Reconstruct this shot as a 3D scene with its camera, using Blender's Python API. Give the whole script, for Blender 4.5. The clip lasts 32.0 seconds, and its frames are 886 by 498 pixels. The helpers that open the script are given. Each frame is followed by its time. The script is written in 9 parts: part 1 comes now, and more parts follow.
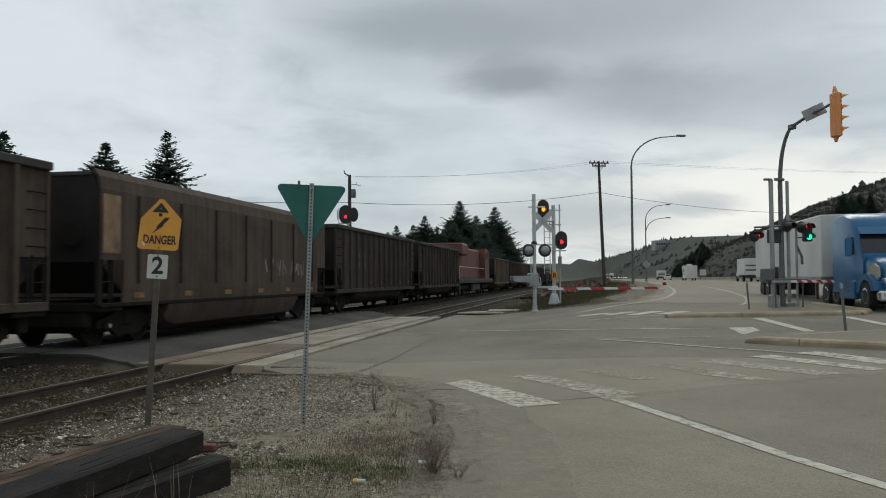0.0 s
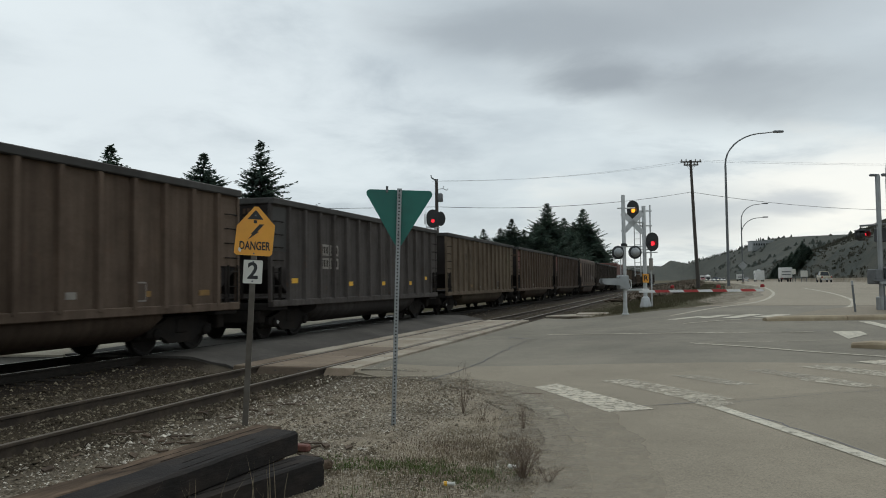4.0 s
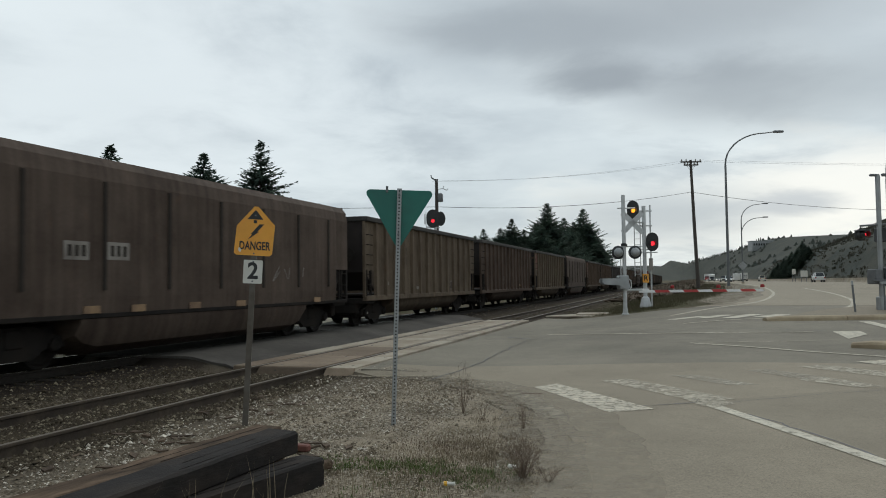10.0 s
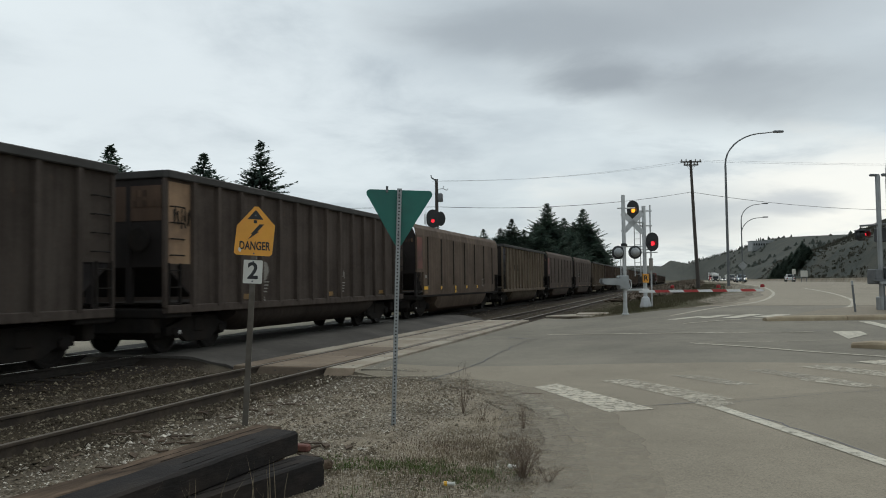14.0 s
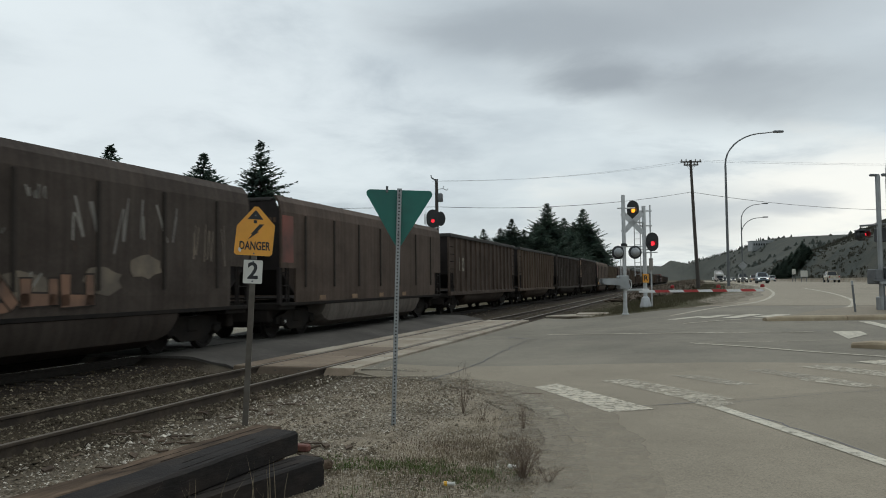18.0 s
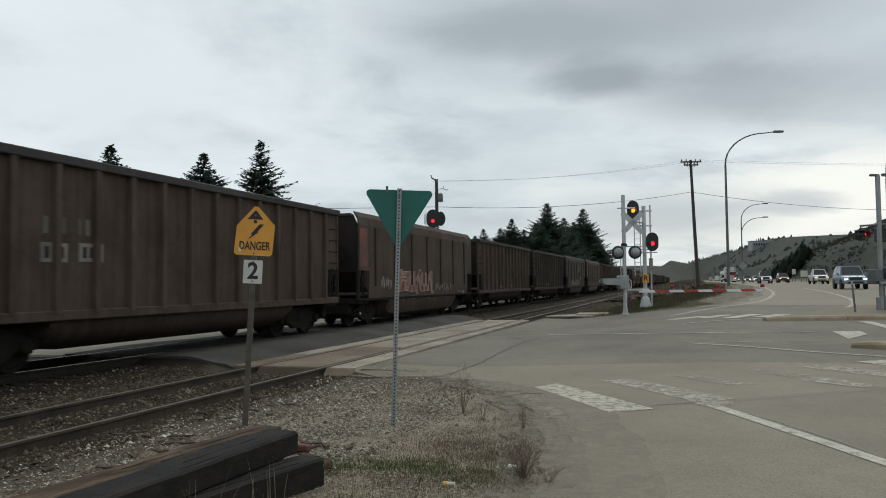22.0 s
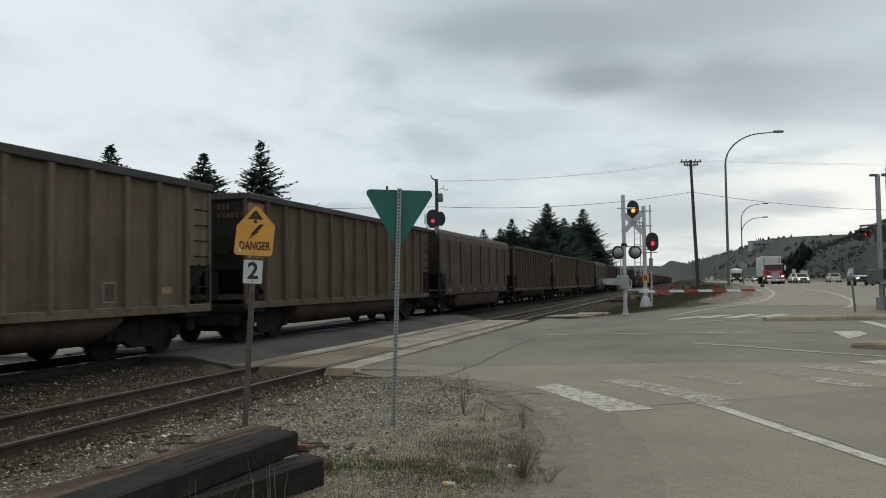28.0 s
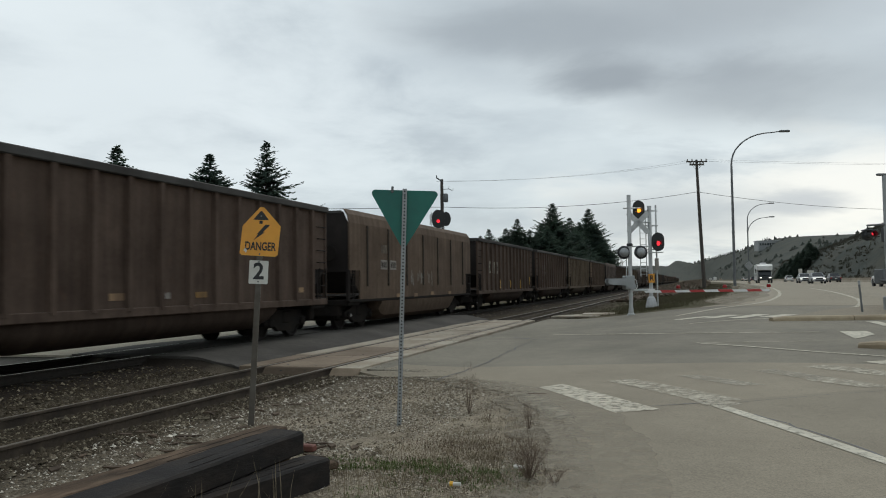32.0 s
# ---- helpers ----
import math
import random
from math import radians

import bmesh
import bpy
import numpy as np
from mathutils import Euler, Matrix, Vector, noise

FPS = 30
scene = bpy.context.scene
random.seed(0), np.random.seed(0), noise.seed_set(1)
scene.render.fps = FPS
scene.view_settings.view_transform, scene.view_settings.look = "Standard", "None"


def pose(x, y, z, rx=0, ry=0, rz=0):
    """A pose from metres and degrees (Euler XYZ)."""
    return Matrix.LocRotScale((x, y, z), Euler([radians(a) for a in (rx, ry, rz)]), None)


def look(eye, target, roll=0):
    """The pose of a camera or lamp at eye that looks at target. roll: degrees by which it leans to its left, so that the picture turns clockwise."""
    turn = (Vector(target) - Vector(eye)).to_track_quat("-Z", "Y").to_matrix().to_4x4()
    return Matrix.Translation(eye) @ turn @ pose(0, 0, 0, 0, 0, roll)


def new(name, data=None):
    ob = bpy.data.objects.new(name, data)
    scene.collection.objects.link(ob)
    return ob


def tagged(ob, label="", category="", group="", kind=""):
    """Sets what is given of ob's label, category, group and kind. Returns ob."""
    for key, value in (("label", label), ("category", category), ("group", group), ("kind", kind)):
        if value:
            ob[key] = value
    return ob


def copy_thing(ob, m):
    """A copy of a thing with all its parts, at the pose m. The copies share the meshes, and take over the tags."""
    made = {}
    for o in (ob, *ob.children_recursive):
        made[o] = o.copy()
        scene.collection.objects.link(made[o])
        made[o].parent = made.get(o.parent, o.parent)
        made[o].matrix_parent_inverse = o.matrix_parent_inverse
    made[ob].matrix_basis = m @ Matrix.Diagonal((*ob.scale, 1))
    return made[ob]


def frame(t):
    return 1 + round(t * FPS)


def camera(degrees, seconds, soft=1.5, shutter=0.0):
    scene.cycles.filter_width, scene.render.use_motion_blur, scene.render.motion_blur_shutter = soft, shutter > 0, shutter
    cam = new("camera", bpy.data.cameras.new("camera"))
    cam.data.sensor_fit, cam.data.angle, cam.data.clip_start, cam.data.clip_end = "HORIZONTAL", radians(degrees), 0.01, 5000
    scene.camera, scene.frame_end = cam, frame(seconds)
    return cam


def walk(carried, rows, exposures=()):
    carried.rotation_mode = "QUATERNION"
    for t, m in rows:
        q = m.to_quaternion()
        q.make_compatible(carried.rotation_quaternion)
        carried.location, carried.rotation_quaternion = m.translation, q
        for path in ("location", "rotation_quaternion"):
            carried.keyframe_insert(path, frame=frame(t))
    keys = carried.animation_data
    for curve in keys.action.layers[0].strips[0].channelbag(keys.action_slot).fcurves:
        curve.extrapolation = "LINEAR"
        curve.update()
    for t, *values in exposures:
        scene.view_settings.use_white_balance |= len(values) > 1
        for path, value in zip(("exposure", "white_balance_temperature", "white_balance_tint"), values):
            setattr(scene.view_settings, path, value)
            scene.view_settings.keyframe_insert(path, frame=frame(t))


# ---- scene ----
TURN = 17.04                      # the tracks run this many degrees right of straight ahead
SA, CA = math.sin(radians(TURN)), math.cos(radians(TURN))
EYE = (0.0, 0.0, 1.75)


def aim(yaw, pitch, roll):
    y, p = radians(yaw), radians(pitch)
    way = Vector((math.sin(y) * math.cos(p), math.cos(y) * math.cos(p), math.sin(p)))
    return look(EYE, Vector(EYE) + 10 * way, roll)


# ---- camera ----
cam = camera(58.85, 32.0, soft=1.0, shutter=0.15)
walk(cam, [(0.0, aim(6.36, 2.195, -0.351)), (0.5, aim(3.713, 2.326, -0.374)), (1.0, aim(1.245, 2.40, -0.422)),
           (1.5, aim(0.147, 2.378, -0.53)), (2.0, aim(0.005, 2.374, -0.68)), (2.5, aim(0.0, 2.436, -0.68)),
           (3.0, aim(0.0, 2.50, -0.69)), (31.9, aim(0.0, 2.50, -0.69)), (32.0, aim(-0.394, 2.522, -0.74))],
     exposures=[(0.0, -0.11), (1.0, -0.05), (2.4, 0.0), (32.0, 0.0)])

# ---- world and sun: an overcast day ----
SUN_EL, SUN_AZ = 38.0, 25.0
world = bpy.data.worlds.new("overcast_sky")
scene.world = world
world.use_nodes = True
wt = world.node_tree
wt.nodes.clear()


def wnode(kind):
    return wt.nodes.new(kind)


def wmath(op, a, b=None, clamp=False):
    n = wnode("ShaderNodeMath")
    n.operation, n.use_clamp = op, clamp
    for i, v in enumerate((a, b)):
        if v is None:
            continue
        if isinstance(v, (int, float)):
            n.inputs[i].default_value = v
        else:
            wt.links.new(v, n.inputs[i])
    return n.outputs[0]


def wmix(fac, a, b):
    n = wnode("ShaderNodeMix")
    n.data_type = "RGBA"
    for i, v in ((0, fac), (6, a), (7, b)):
        if isinstance(v, (int, float)):
            n.inputs[i].default_value = v
        elif isinstance(v, tuple):
            n.inputs[i].default_value = v
        else:
            wt.links.new(v, n.inputs[i])
    return n.outputs[2]


def build_sky():
    tc = wnode("ShaderNodeTexCoord").outputs["Generated"]
    sep = wnode("ShaderNodeSeparateXYZ")
    wt.links.new(tc, sep.inputs[0])
    x, y, z = sep.outputs
    up = wmath("ADD", wmath("MAXIMUM", z, 0.0), 0.16)
    comb = wnode("ShaderNodeCombineXYZ")
    wt.links.new(wmath("DIVIDE", x, up), comb.inputs[0])
    wt.links.new(wmath("DIVIDE", y, up), comb.inputs[1])
    plane = comb.outputs[0]

    def noise_at(scale, detail, rough, off):
        m = wnode("ShaderNodeMapping")
        m.inputs["Location"].default_value = off
        wt.links.new(plane, m.inputs[0])
        n = wnode("ShaderNodeTexNoise")
        n.inputs["Scale"].default_value, n.inputs["Detail"].default_value = scale, detail
        n.inputs["Roughness"].default_value, n.inputs["Distortion"].default_value = rough, 0.3
        wt.links.new(m.outputs[0], n.inputs["Vector"])
        return n.outputs["Fac"]

    def spread(v, lo, hi):
        r = wnode("ShaderNodeMapRange")
        r.interpolation_type = "SMOOTHSTEP"
        r.inputs[1].default_value, r.inputs[2].default_value = lo, hi
        wt.links.new(v, r.inputs[0])
        return r.outputs[0]

    def bank(yaw, el, wide, tall):
        """A soft cloud bank round one bearing and elevation, broken up by the noise."""
        yw = wmath("SUBTRACT", wmath("ARCTAN2", x, y), radians(yaw))
        e = wmath("SUBTRACT", wmath("ARCSINE", z), radians(el))
        a = wmath("DIVIDE", yw, radians(wide))
        b = wmath("DIVIDE", e, radians(tall))
        r = wmath("SQRT", wmath("ADD", wmath("MULTIPLY", a, a), wmath("MULTIPLY", b, b)))
        r = wmath("ADD", r, wmath("MULTIPLY", wmath("SUBTRACT", fine, 0.5), 1.5))
        return wmath("SUBTRACT", 1.0, spread(r, 0.2, 1.15))

    big = noise_at(0.55, 4, 0.5, (3.1, 1.7, 0))
    fine = noise_at(1.7, 7, 0.58, (0.4, 5.2, 0))
    streak = noise_at(0.9, 6, 0.55, (7.3, 2.9, 0))
    base = wmix(spread(big, 0.35, 0.68), (7.0, 7.75, 7.95, 1), (5.3, 6.0, 6.35, 1))
    base = wmix(wmath("MULTIPLY", spread(streak, 0.38, 0.66), 0.75), base, (4.6, 5.25, 5.65, 1))
    base = wmix(wmath("MULTIPLY", spread(fine, 0.44, 0.70), 0.55), base, (3.9, 4.45, 4.85, 1))
    bright = wmath("MULTIPLY", bank(-24, 13, 26, 14), 0.75)
    base = wmix(bright, base, (7.7, 8.35, 8.55, 1))
    for yaw, el, wide, tall, k in ((15, 18.5, 22, 5.0, 0.66), (24, 12.5, 14, 3.4, 0.5), (7, 17.6, 10, 2.0, 0.45), (19, 13.2, 9, 2.6, 0.5), (12.2, 14.4, 5.5, 1.9, 0.95)):
        base = wmix(wmath("MULTIPLY", bank(yaw, el, wide, tall), k), base, (2.75, 3.15, 3.45, 1))
    low = wmath("MULTIPLY", bank(33, 5.0, 26, 4.6), 0.95)
    base = wmix(low, base, (8.75, 8.8, 8.3, 1))
    base = wmix(wmath("MULTIPLY", bank(16, 4.6, 9, 2.2), 1.0), base, (4.7, 5.2, 5.5, 1))
    base = wmix(wmath("MULTIPLY", bank(24.5, 5.0, 3.5, 0.9), 0.9), base, (5.0, 5.4, 5.7, 1))
    sky = wnode("ShaderNodeTexSky")
    sky.sky_type, sky.sun_disc = "NISHITA", False
    sky.sun_elevation, sky.sun_rotation = radians(SUN_EL), radians(SUN_AZ)
    col = wmix(0.93, sky.outputs[0], base)
    bg = wnode("ShaderNodeBackground")
    bg.inputs["Strength"].default_value = 0.109
    wt.links.new(col, bg.inputs["Color"])
    wt.links.new(bg.outputs[0], wnode("ShaderNodeOutputWorld").inputs[0])


build_sky()
sun = new("sun", bpy.data.lights.new("sun", "SUN"))
sun.data.energy, sun.data.angle, sun.data.color = 0.7, radians(25), (1.0, 0.97, 0.92)
az, el = radians(SUN_AZ), radians(SUN_EL)
sun.matrix_world = look((math.sin(az) * math.cos(el) * 80, math.cos(az) * math.cos(el) * 80, math.sin(el) * 80), (0, 0, 0))


# ---- materials ----
def surf(name, c1, c2, scale=3.0, rough=0.7, bump=0.2, metal=0.0, c3=None, big=0.35, spot=0.6, vary=0.0, detail=6, coat=0.0, stretch=(1, 1, 1), spec=0.5, island=None):
    """A weathered surface: fine grain between c1 and c2, large stains of c3, a little relief, and a shift of tone from piece to piece."""
    m = bpy.data.materials.new(name)
    m.use_nodes = True
    t = m.node_tree
    b = t.nodes["Principled BSDF"]

    def n(kind):
        return t.nodes.new(kind)

    tc = n("ShaderNodeTexCoord")
    mp = n("ShaderNodeMapping")
    mp.inputs["Scale"].default_value = stretch
    t.links.new(tc.outputs["Object"], mp.inputs[0])
    vec = mp.outputs[0]
    if vary:
        info = n("ShaderNodeObjectInfo")
        ad = n("ShaderNodeVectorMath")
        ad.operation = "MULTIPLY_ADD"
        t.links.new(info.outputs["Random"], ad.inputs[0])
        ad.inputs[1].default_value = (37, 19, 53)
        t.links.new(vec, ad.inputs[2])
        vec = ad.outputs[0]

    def noise_of(s, d, r=0.6):
        q = n("ShaderNodeTexNoise")
        q.inputs["Scale"].default_value, q.inputs["Detail"].default_value, q.inputs["Roughness"].default_value = s, d, r
        t.links.new(vec, q.inputs["Vector"])
        return q.outputs["Fac"]

    def mix(f, a, c, blend="MIX"):
        q = n("ShaderNodeMix")
        q.data_type, q.blend_type = "RGBA", blend
        for i, v in ((0, f), (6, a), (7, c)):
            if isinstance(v, (int, float)):
                q.inputs[i].default_value = v
            elif isinstance(v, tuple):
                q.inputs[i].default_value = (*v[:3], 1)
            else:
                t.links.new(v, q.inputs[i])
        return q.outputs[2]

    def ramp(v, lo, hi):
        q = n("ShaderNodeMapRange")
        q.inputs[1].default_value, q.inputs[2].default_value = lo, hi
        t.links.new(v, q.inputs[0])
        return q.outputs[0]

    fine = noise_of(scale, detail)
    col = mix(ramp(fine, 0.3, 0.7), c1, c2)
    if c3:
        col = mix(ramp(noise_of(big, 5), 0.5 - 0.2 * spot, 0.85 - 0.2 * spot), col, c3)
    if vary:
        hs = n("ShaderNodeHueSaturation")
        t.links.new(col, hs.inputs["Color"])
        r = n("ShaderNodeMapRange")
        r.inputs[3].default_value, r.inputs[4].default_value = 1 - vary, 1 + vary
        t.links.new(info.outputs["Random"], r.inputs[0])
        t.links.new(r.outputs[0], hs.inputs["Value"])
        col = hs.outputs[0]
    if island:
        geo = n("ShaderNodeNewGeometry")
        col = mix(ramp(geo.outputs["Random Per Island"], 0.7, 1.0), col, island)
    t.links.new(col, b.inputs["Base Color"])
    rr = n("ShaderNodeMapRange")
    rr.inputs[3].default_value, rr.inputs[4].default_value = max(0.02, rough - 0.12), min(1, rough + 0.1)
    t.links.new(fine, rr.inputs[0])
    t.links.new(rr.outputs[0], b.inputs["Roughness"])
    b.inputs["Metallic"].default_value = metal
    b.inputs["Coat Weight"].default_value = coat
    b.inputs["Specular IOR Level"].default_value = spec
    if bump:
        bp = n("ShaderNodeBump")
        bp.inputs["Strength"].default_value, bp.inputs["Distance"].default_value = bump, 0.02
        t.links.new(noise_of(scale * 2.3, 4), bp.inputs["Height"])
        t.links.new(bp.outputs[0], b.inputs["Normal"])
    return m


def glow(name, colour, strength):
    m = bpy.data.materials.new(name)
    m.use_nodes = True
    b = m.node_tree.nodes["Principled BSDF"]
    b.inputs["Base Color"].default_value = (*colour, 1)
    b.inputs["Emission Color"].default_value = (*colour, 1)
    b.inputs["Emission Strength"].default_value = strength
    b.inputs["Roughness"].default_value = 0.3
    return m


def node_kit(m):
    """Short ways to add noise, ramps and mixes to a material."""
    t = m.node_tree
    tc = t.nodes.new("ShaderNodeTexCoord").outputs["Object"]

    def grain(scale, detail=5, rough=0.6, kind="ShaderNodeTexNoise"):
        q = t.nodes.new(kind)
        q.inputs["Scale"].default_value = scale
        if kind == "ShaderNodeTexNoise":
            q.inputs["Detail"].default_value, q.inputs["Roughness"].default_value = detail, rough
        t.links.new(tc, q.inputs["Vector"])
        return q.outputs["Fac"] if kind == "ShaderNodeTexNoise" else q.outputs["Distance"]

    def ramp(v, lo, hi, a=0.0, b=1.0):
        q = t.nodes.new("ShaderNodeMapRange")
        q.inputs[1].default_value, q.inputs[2].default_value, q.inputs[3].default_value, q.inputs[4].default_value = lo, hi, a, b
        t.links.new(v, q.inputs[0])
        return q.outputs[0]

    def mix(f, a, c):
        q = t.nodes.new("ShaderNodeMix")
        q.data_type = "RGBA"
        for i, v in ((0, f), (6, a), (7, c)):
            if isinstance(v, (int, float)):
                q.inputs[i].default_value = v
            elif isinstance(v, tuple):
                q.inputs[i].default_value = (*v[:3], 1)
            else:
                t.links.new(v, q.inputs[i])
        return q.outputs[2]

    return t, grain, ramp, mix


def paved(name, tone, warm=1.0, contrast=1.0):
    """Worn asphalt: pale and dark stones, wheel-worn patches and stains at three sizes."""
    m = bpy.data.materials.new(name)
    m.use_nodes = True
    t, grain, ramp, mix = node_kit(m)
    b = t.nodes["Principled BSDF"]

    def c(k):
        return (tone * k * 1.125 * warm, tone * k, tone * k * 0.775 / warm)

    col = mix(ramp(grain(0.35, 6, 0.6), 0.35, 0.65), c(1 - 0.13 * contrast), c(1 + 0.10 * contrast))
    col = mix(ramp(grain(2.6, 6, 0.65), 0.42, 0.75, 0.0, 0.55), col, c(1 - 0.25 * contrast))
    col = mix(ramp(grain(0.09, 4), 0.45, 0.7, 0.0, 0.7), col, c(1 + 0.22 * contrast))
    fine = grain(55, 3, 0.75)
    pits = grain(13, 6, 0.75)
    col = mix(ramp(pits, 0.44, 0.25, 0.0, 0.3), col, c(0.55))
    col = mix(ramp(pits, 0.56, 0.75, 0.0, 0.22), col, c(1.5))
    col = mix(ramp(fine, 0.5, 0.72, 0.0, 0.6), col, c(1.6))
    col = mix(ramp(fine, 0.48, 0.28, 0.0, 0.6), col, c(0.4))
    t.links.new(col, b.inputs["Base Color"])
    b.inputs["Roughness"].default_value = 0.92
    b.inputs["Specular IOR Level"].default_value = 0.25
    bp = t.nodes.new("ShaderNodeBump")
    bp.inputs["Strength"].default_value, bp.inputs["Distance"].default_value = 0.3, 0.01
    t.links.new(fine, bp.inputs["Height"])
    t.links.new(bp.outputs[0], b.inputs["Normal"])
    return m


def worn_paint(name, colour, wear, grit=7.0, soft=0.065):
    """Road paint worn through to the asphalt in flakes."""
    m = bpy.data.materials.new(name)
    m.use_nodes = True
    t, grain, ramp, mix = node_kit(m)
    b = t.nodes["Principled BSDF"]
    flake = grain(grit, 9, 0.72)
    t.links.new(mix(ramp(grain(3, 5), 0.35, 0.7), colour, tuple(v * 0.72 for v in colour)), b.inputs["Base Color"])
    t.links.new(ramp(flake, wear - soft, wear + soft), b.inputs["Alpha"])
    b.inputs["Roughness"].default_value = 0.9
    b.inputs["Specular IOR Level"].default_value = 0.1
    return m


# coal dust on the asphalt, plus shade under the train painted in
COAL_DUST_SHADE = surf("asphalt_coal_dust_and_train_shade", (0.062, 0.057, 0.05), (0.1, 0.091, 0.08), 6, 0.9, 0.2, c3=(0.042, 0.038, 0.033), big=0.5, spot=0.6, spec=0.2)
TAR = surf("black_tar_seam", (0.03, 0.03, 0.03), (0.06, 0.058, 0.055), 9, 0.6, 0.1)
BRUSH = surf("brown_hillside_brush", (0.062, 0.056, 0.044), (0.092, 0.08, 0.061), 1.0, 0.95, 0.0, c3=(0.054, 0.057, 0.044), big=0.05, spec=0.1)
ASPHALT = paved("asphalt", 0.185, 0.992, 1.6)
ASPHALT_S = paved("side_road_asphalt", 0.232, 1.035, 1.2)
ASPHALT_D = paved("far_side_asphalt", 0.30, 1.0, 1.2)
ASPHALT_NEW = paved("grey_asphalt_patch", 0.212, 1.03, 1.1)
HIGHWAY = paved("highway_asphalt", 0.242, 1.025, 0.8)
DIRT_EDGE = worn_paint("dusty_asphalt", (0.42, 0.366, 0.284), 0.52, 3.0, 0.3)
ISLAND_TOP = paved("island_asphalt", 0.2, 1.05, 0.8)
PAINT_W = worn_paint("worn_white_road_paint", (0.66, 0.6, 0.485), 0.42, 9.0, 0.12)
PAINT_SOLID = worn_paint("fresh_white_road_paint", (0.66, 0.61, 0.5), 0.36, 9.0, 0.13)
PAINT_FAINT = worn_paint("almost_gone_road_paint", (0.5, 0.455, 0.37), 0.51, 9.0, 0.16)
PAINT_WORN = worn_paint("faded_white_road_paint", (0.6, 0.545, 0.44), 0.475, 9.0, 0.15)
CONCRETE = surf("pale_concrete", (0.32, 0.28, 0.215), (0.42, 0.37, 0.295), 8, 0.85, 0.25, c3=(0.22, 0.17, 0.12), big=0.7, vary=0.12, spec=0.3)
PANEL_B = surf("brown_dusted_concrete", (0.19, 0.145, 0.10), (0.26, 0.20, 0.145), 8, 0.85, 0.25, c3=(0.14, 0.10, 0.068), big=0.7, vary=0.1, spec=0.3)
RAMP_M = surf("rusty_brown_steel_ramp", (0.085, 0.062, 0.043), (0.13, 0.098, 0.07), 6, 0.8, 0.15, c3=(0.09, 0.066, 0.046), big=1.0, spec=0.2)
KERB_C = surf("yellowish_kerb_concrete", (0.33, 0.26, 0.165), (0.42, 0.34, 0.23), 9, 0.85, 0.3, c3=(0.2, 0.15, 0.095), big=1.2)
TIMBER = surf("creosoted_timber", (0.0135, 0.0118, 0.0112), (0.029, 0.025, 0.023), 5, 0.8, 0.35, c3=(0.05, 0.038, 0.03), big=1.3, spot=0.1, vary=0.1, stretch=(4, 1.2, 4), spec=0.18)
TIMBER_B = surf("weathered_timber", (0.085, 0.058, 0.04), (0.19, 0.135, 0.094), 5, 0.9, 0.5, c3=(0.025, 0.019, 0.015), big=1.2, spot=0.55, vary=0.1, stretch=(4, 1, 4), spec=0.1)
SCRAP = surf("splintered_old_wood", (0.085, 0.06, 0.042), (0.17, 0.125, 0.088), 7, 0.9, 0.4, c3=(0.05, 0.036, 0.027), big=1.5, vary=0.25, stretch=(1, 5, 5), spec=0.2)
TIE = surf("railway_tie_wood", (0.035, 0.0294, 0.0245), (0.077, 0.0644, 0.0546), 7, 0.9, 0.5, c3=(0.021, 0.0182, 0.0168), vary=0.2, stretch=(1, 6, 6), spec=0.2)
RAIL = surf("rusty_rail", (0.055, 0.041, 0.03), (0.105, 0.08, 0.058), 14, 0.75, 0.25, metal=0.1, c3=(0.035, 0.027, 0.021), big=1.5, spec=0.3)
RAIL_TOP = surf("polished_rail_top", (0.42, 0.41, 0.40), (0.5, 0.49, 0.47), 10, 0.16, 0.01, metal=1.0)
RAIL_BLACK = surf("soot_black_rail", (0.02, 0.017, 0.014), (0.036, 0.03, 0.025), 14, 0.8, 0.2, metal=0.1, spec=0.2)
RAIL_DULL = surf("dull_rail_top", (0.16, 0.135, 0.108), (0.22, 0.19, 0.155), 10, 0.45, 0.05, metal=0.4)
GRAVEL = surf("pale_gravel", (0.1294, 0.1035, 0.07392), (0.2464, 0.2008, 0.1454), 5, 0.9, 0.2, c3=(0.0924, 0.07146, 0.05174), big=0.8, spec=0.1, island=(0.72, 0.66, 0.56))
GRAVEL_D = surf("sooty_ballast_stones", (0.05, 0.039, 0.026), (0.11, 0.087, 0.06), 5, 0.9, 0.2, c3=(0.036, 0.028, 0.019), big=0.8, spec=0.1, island=(0.26, 0.222, 0.16))


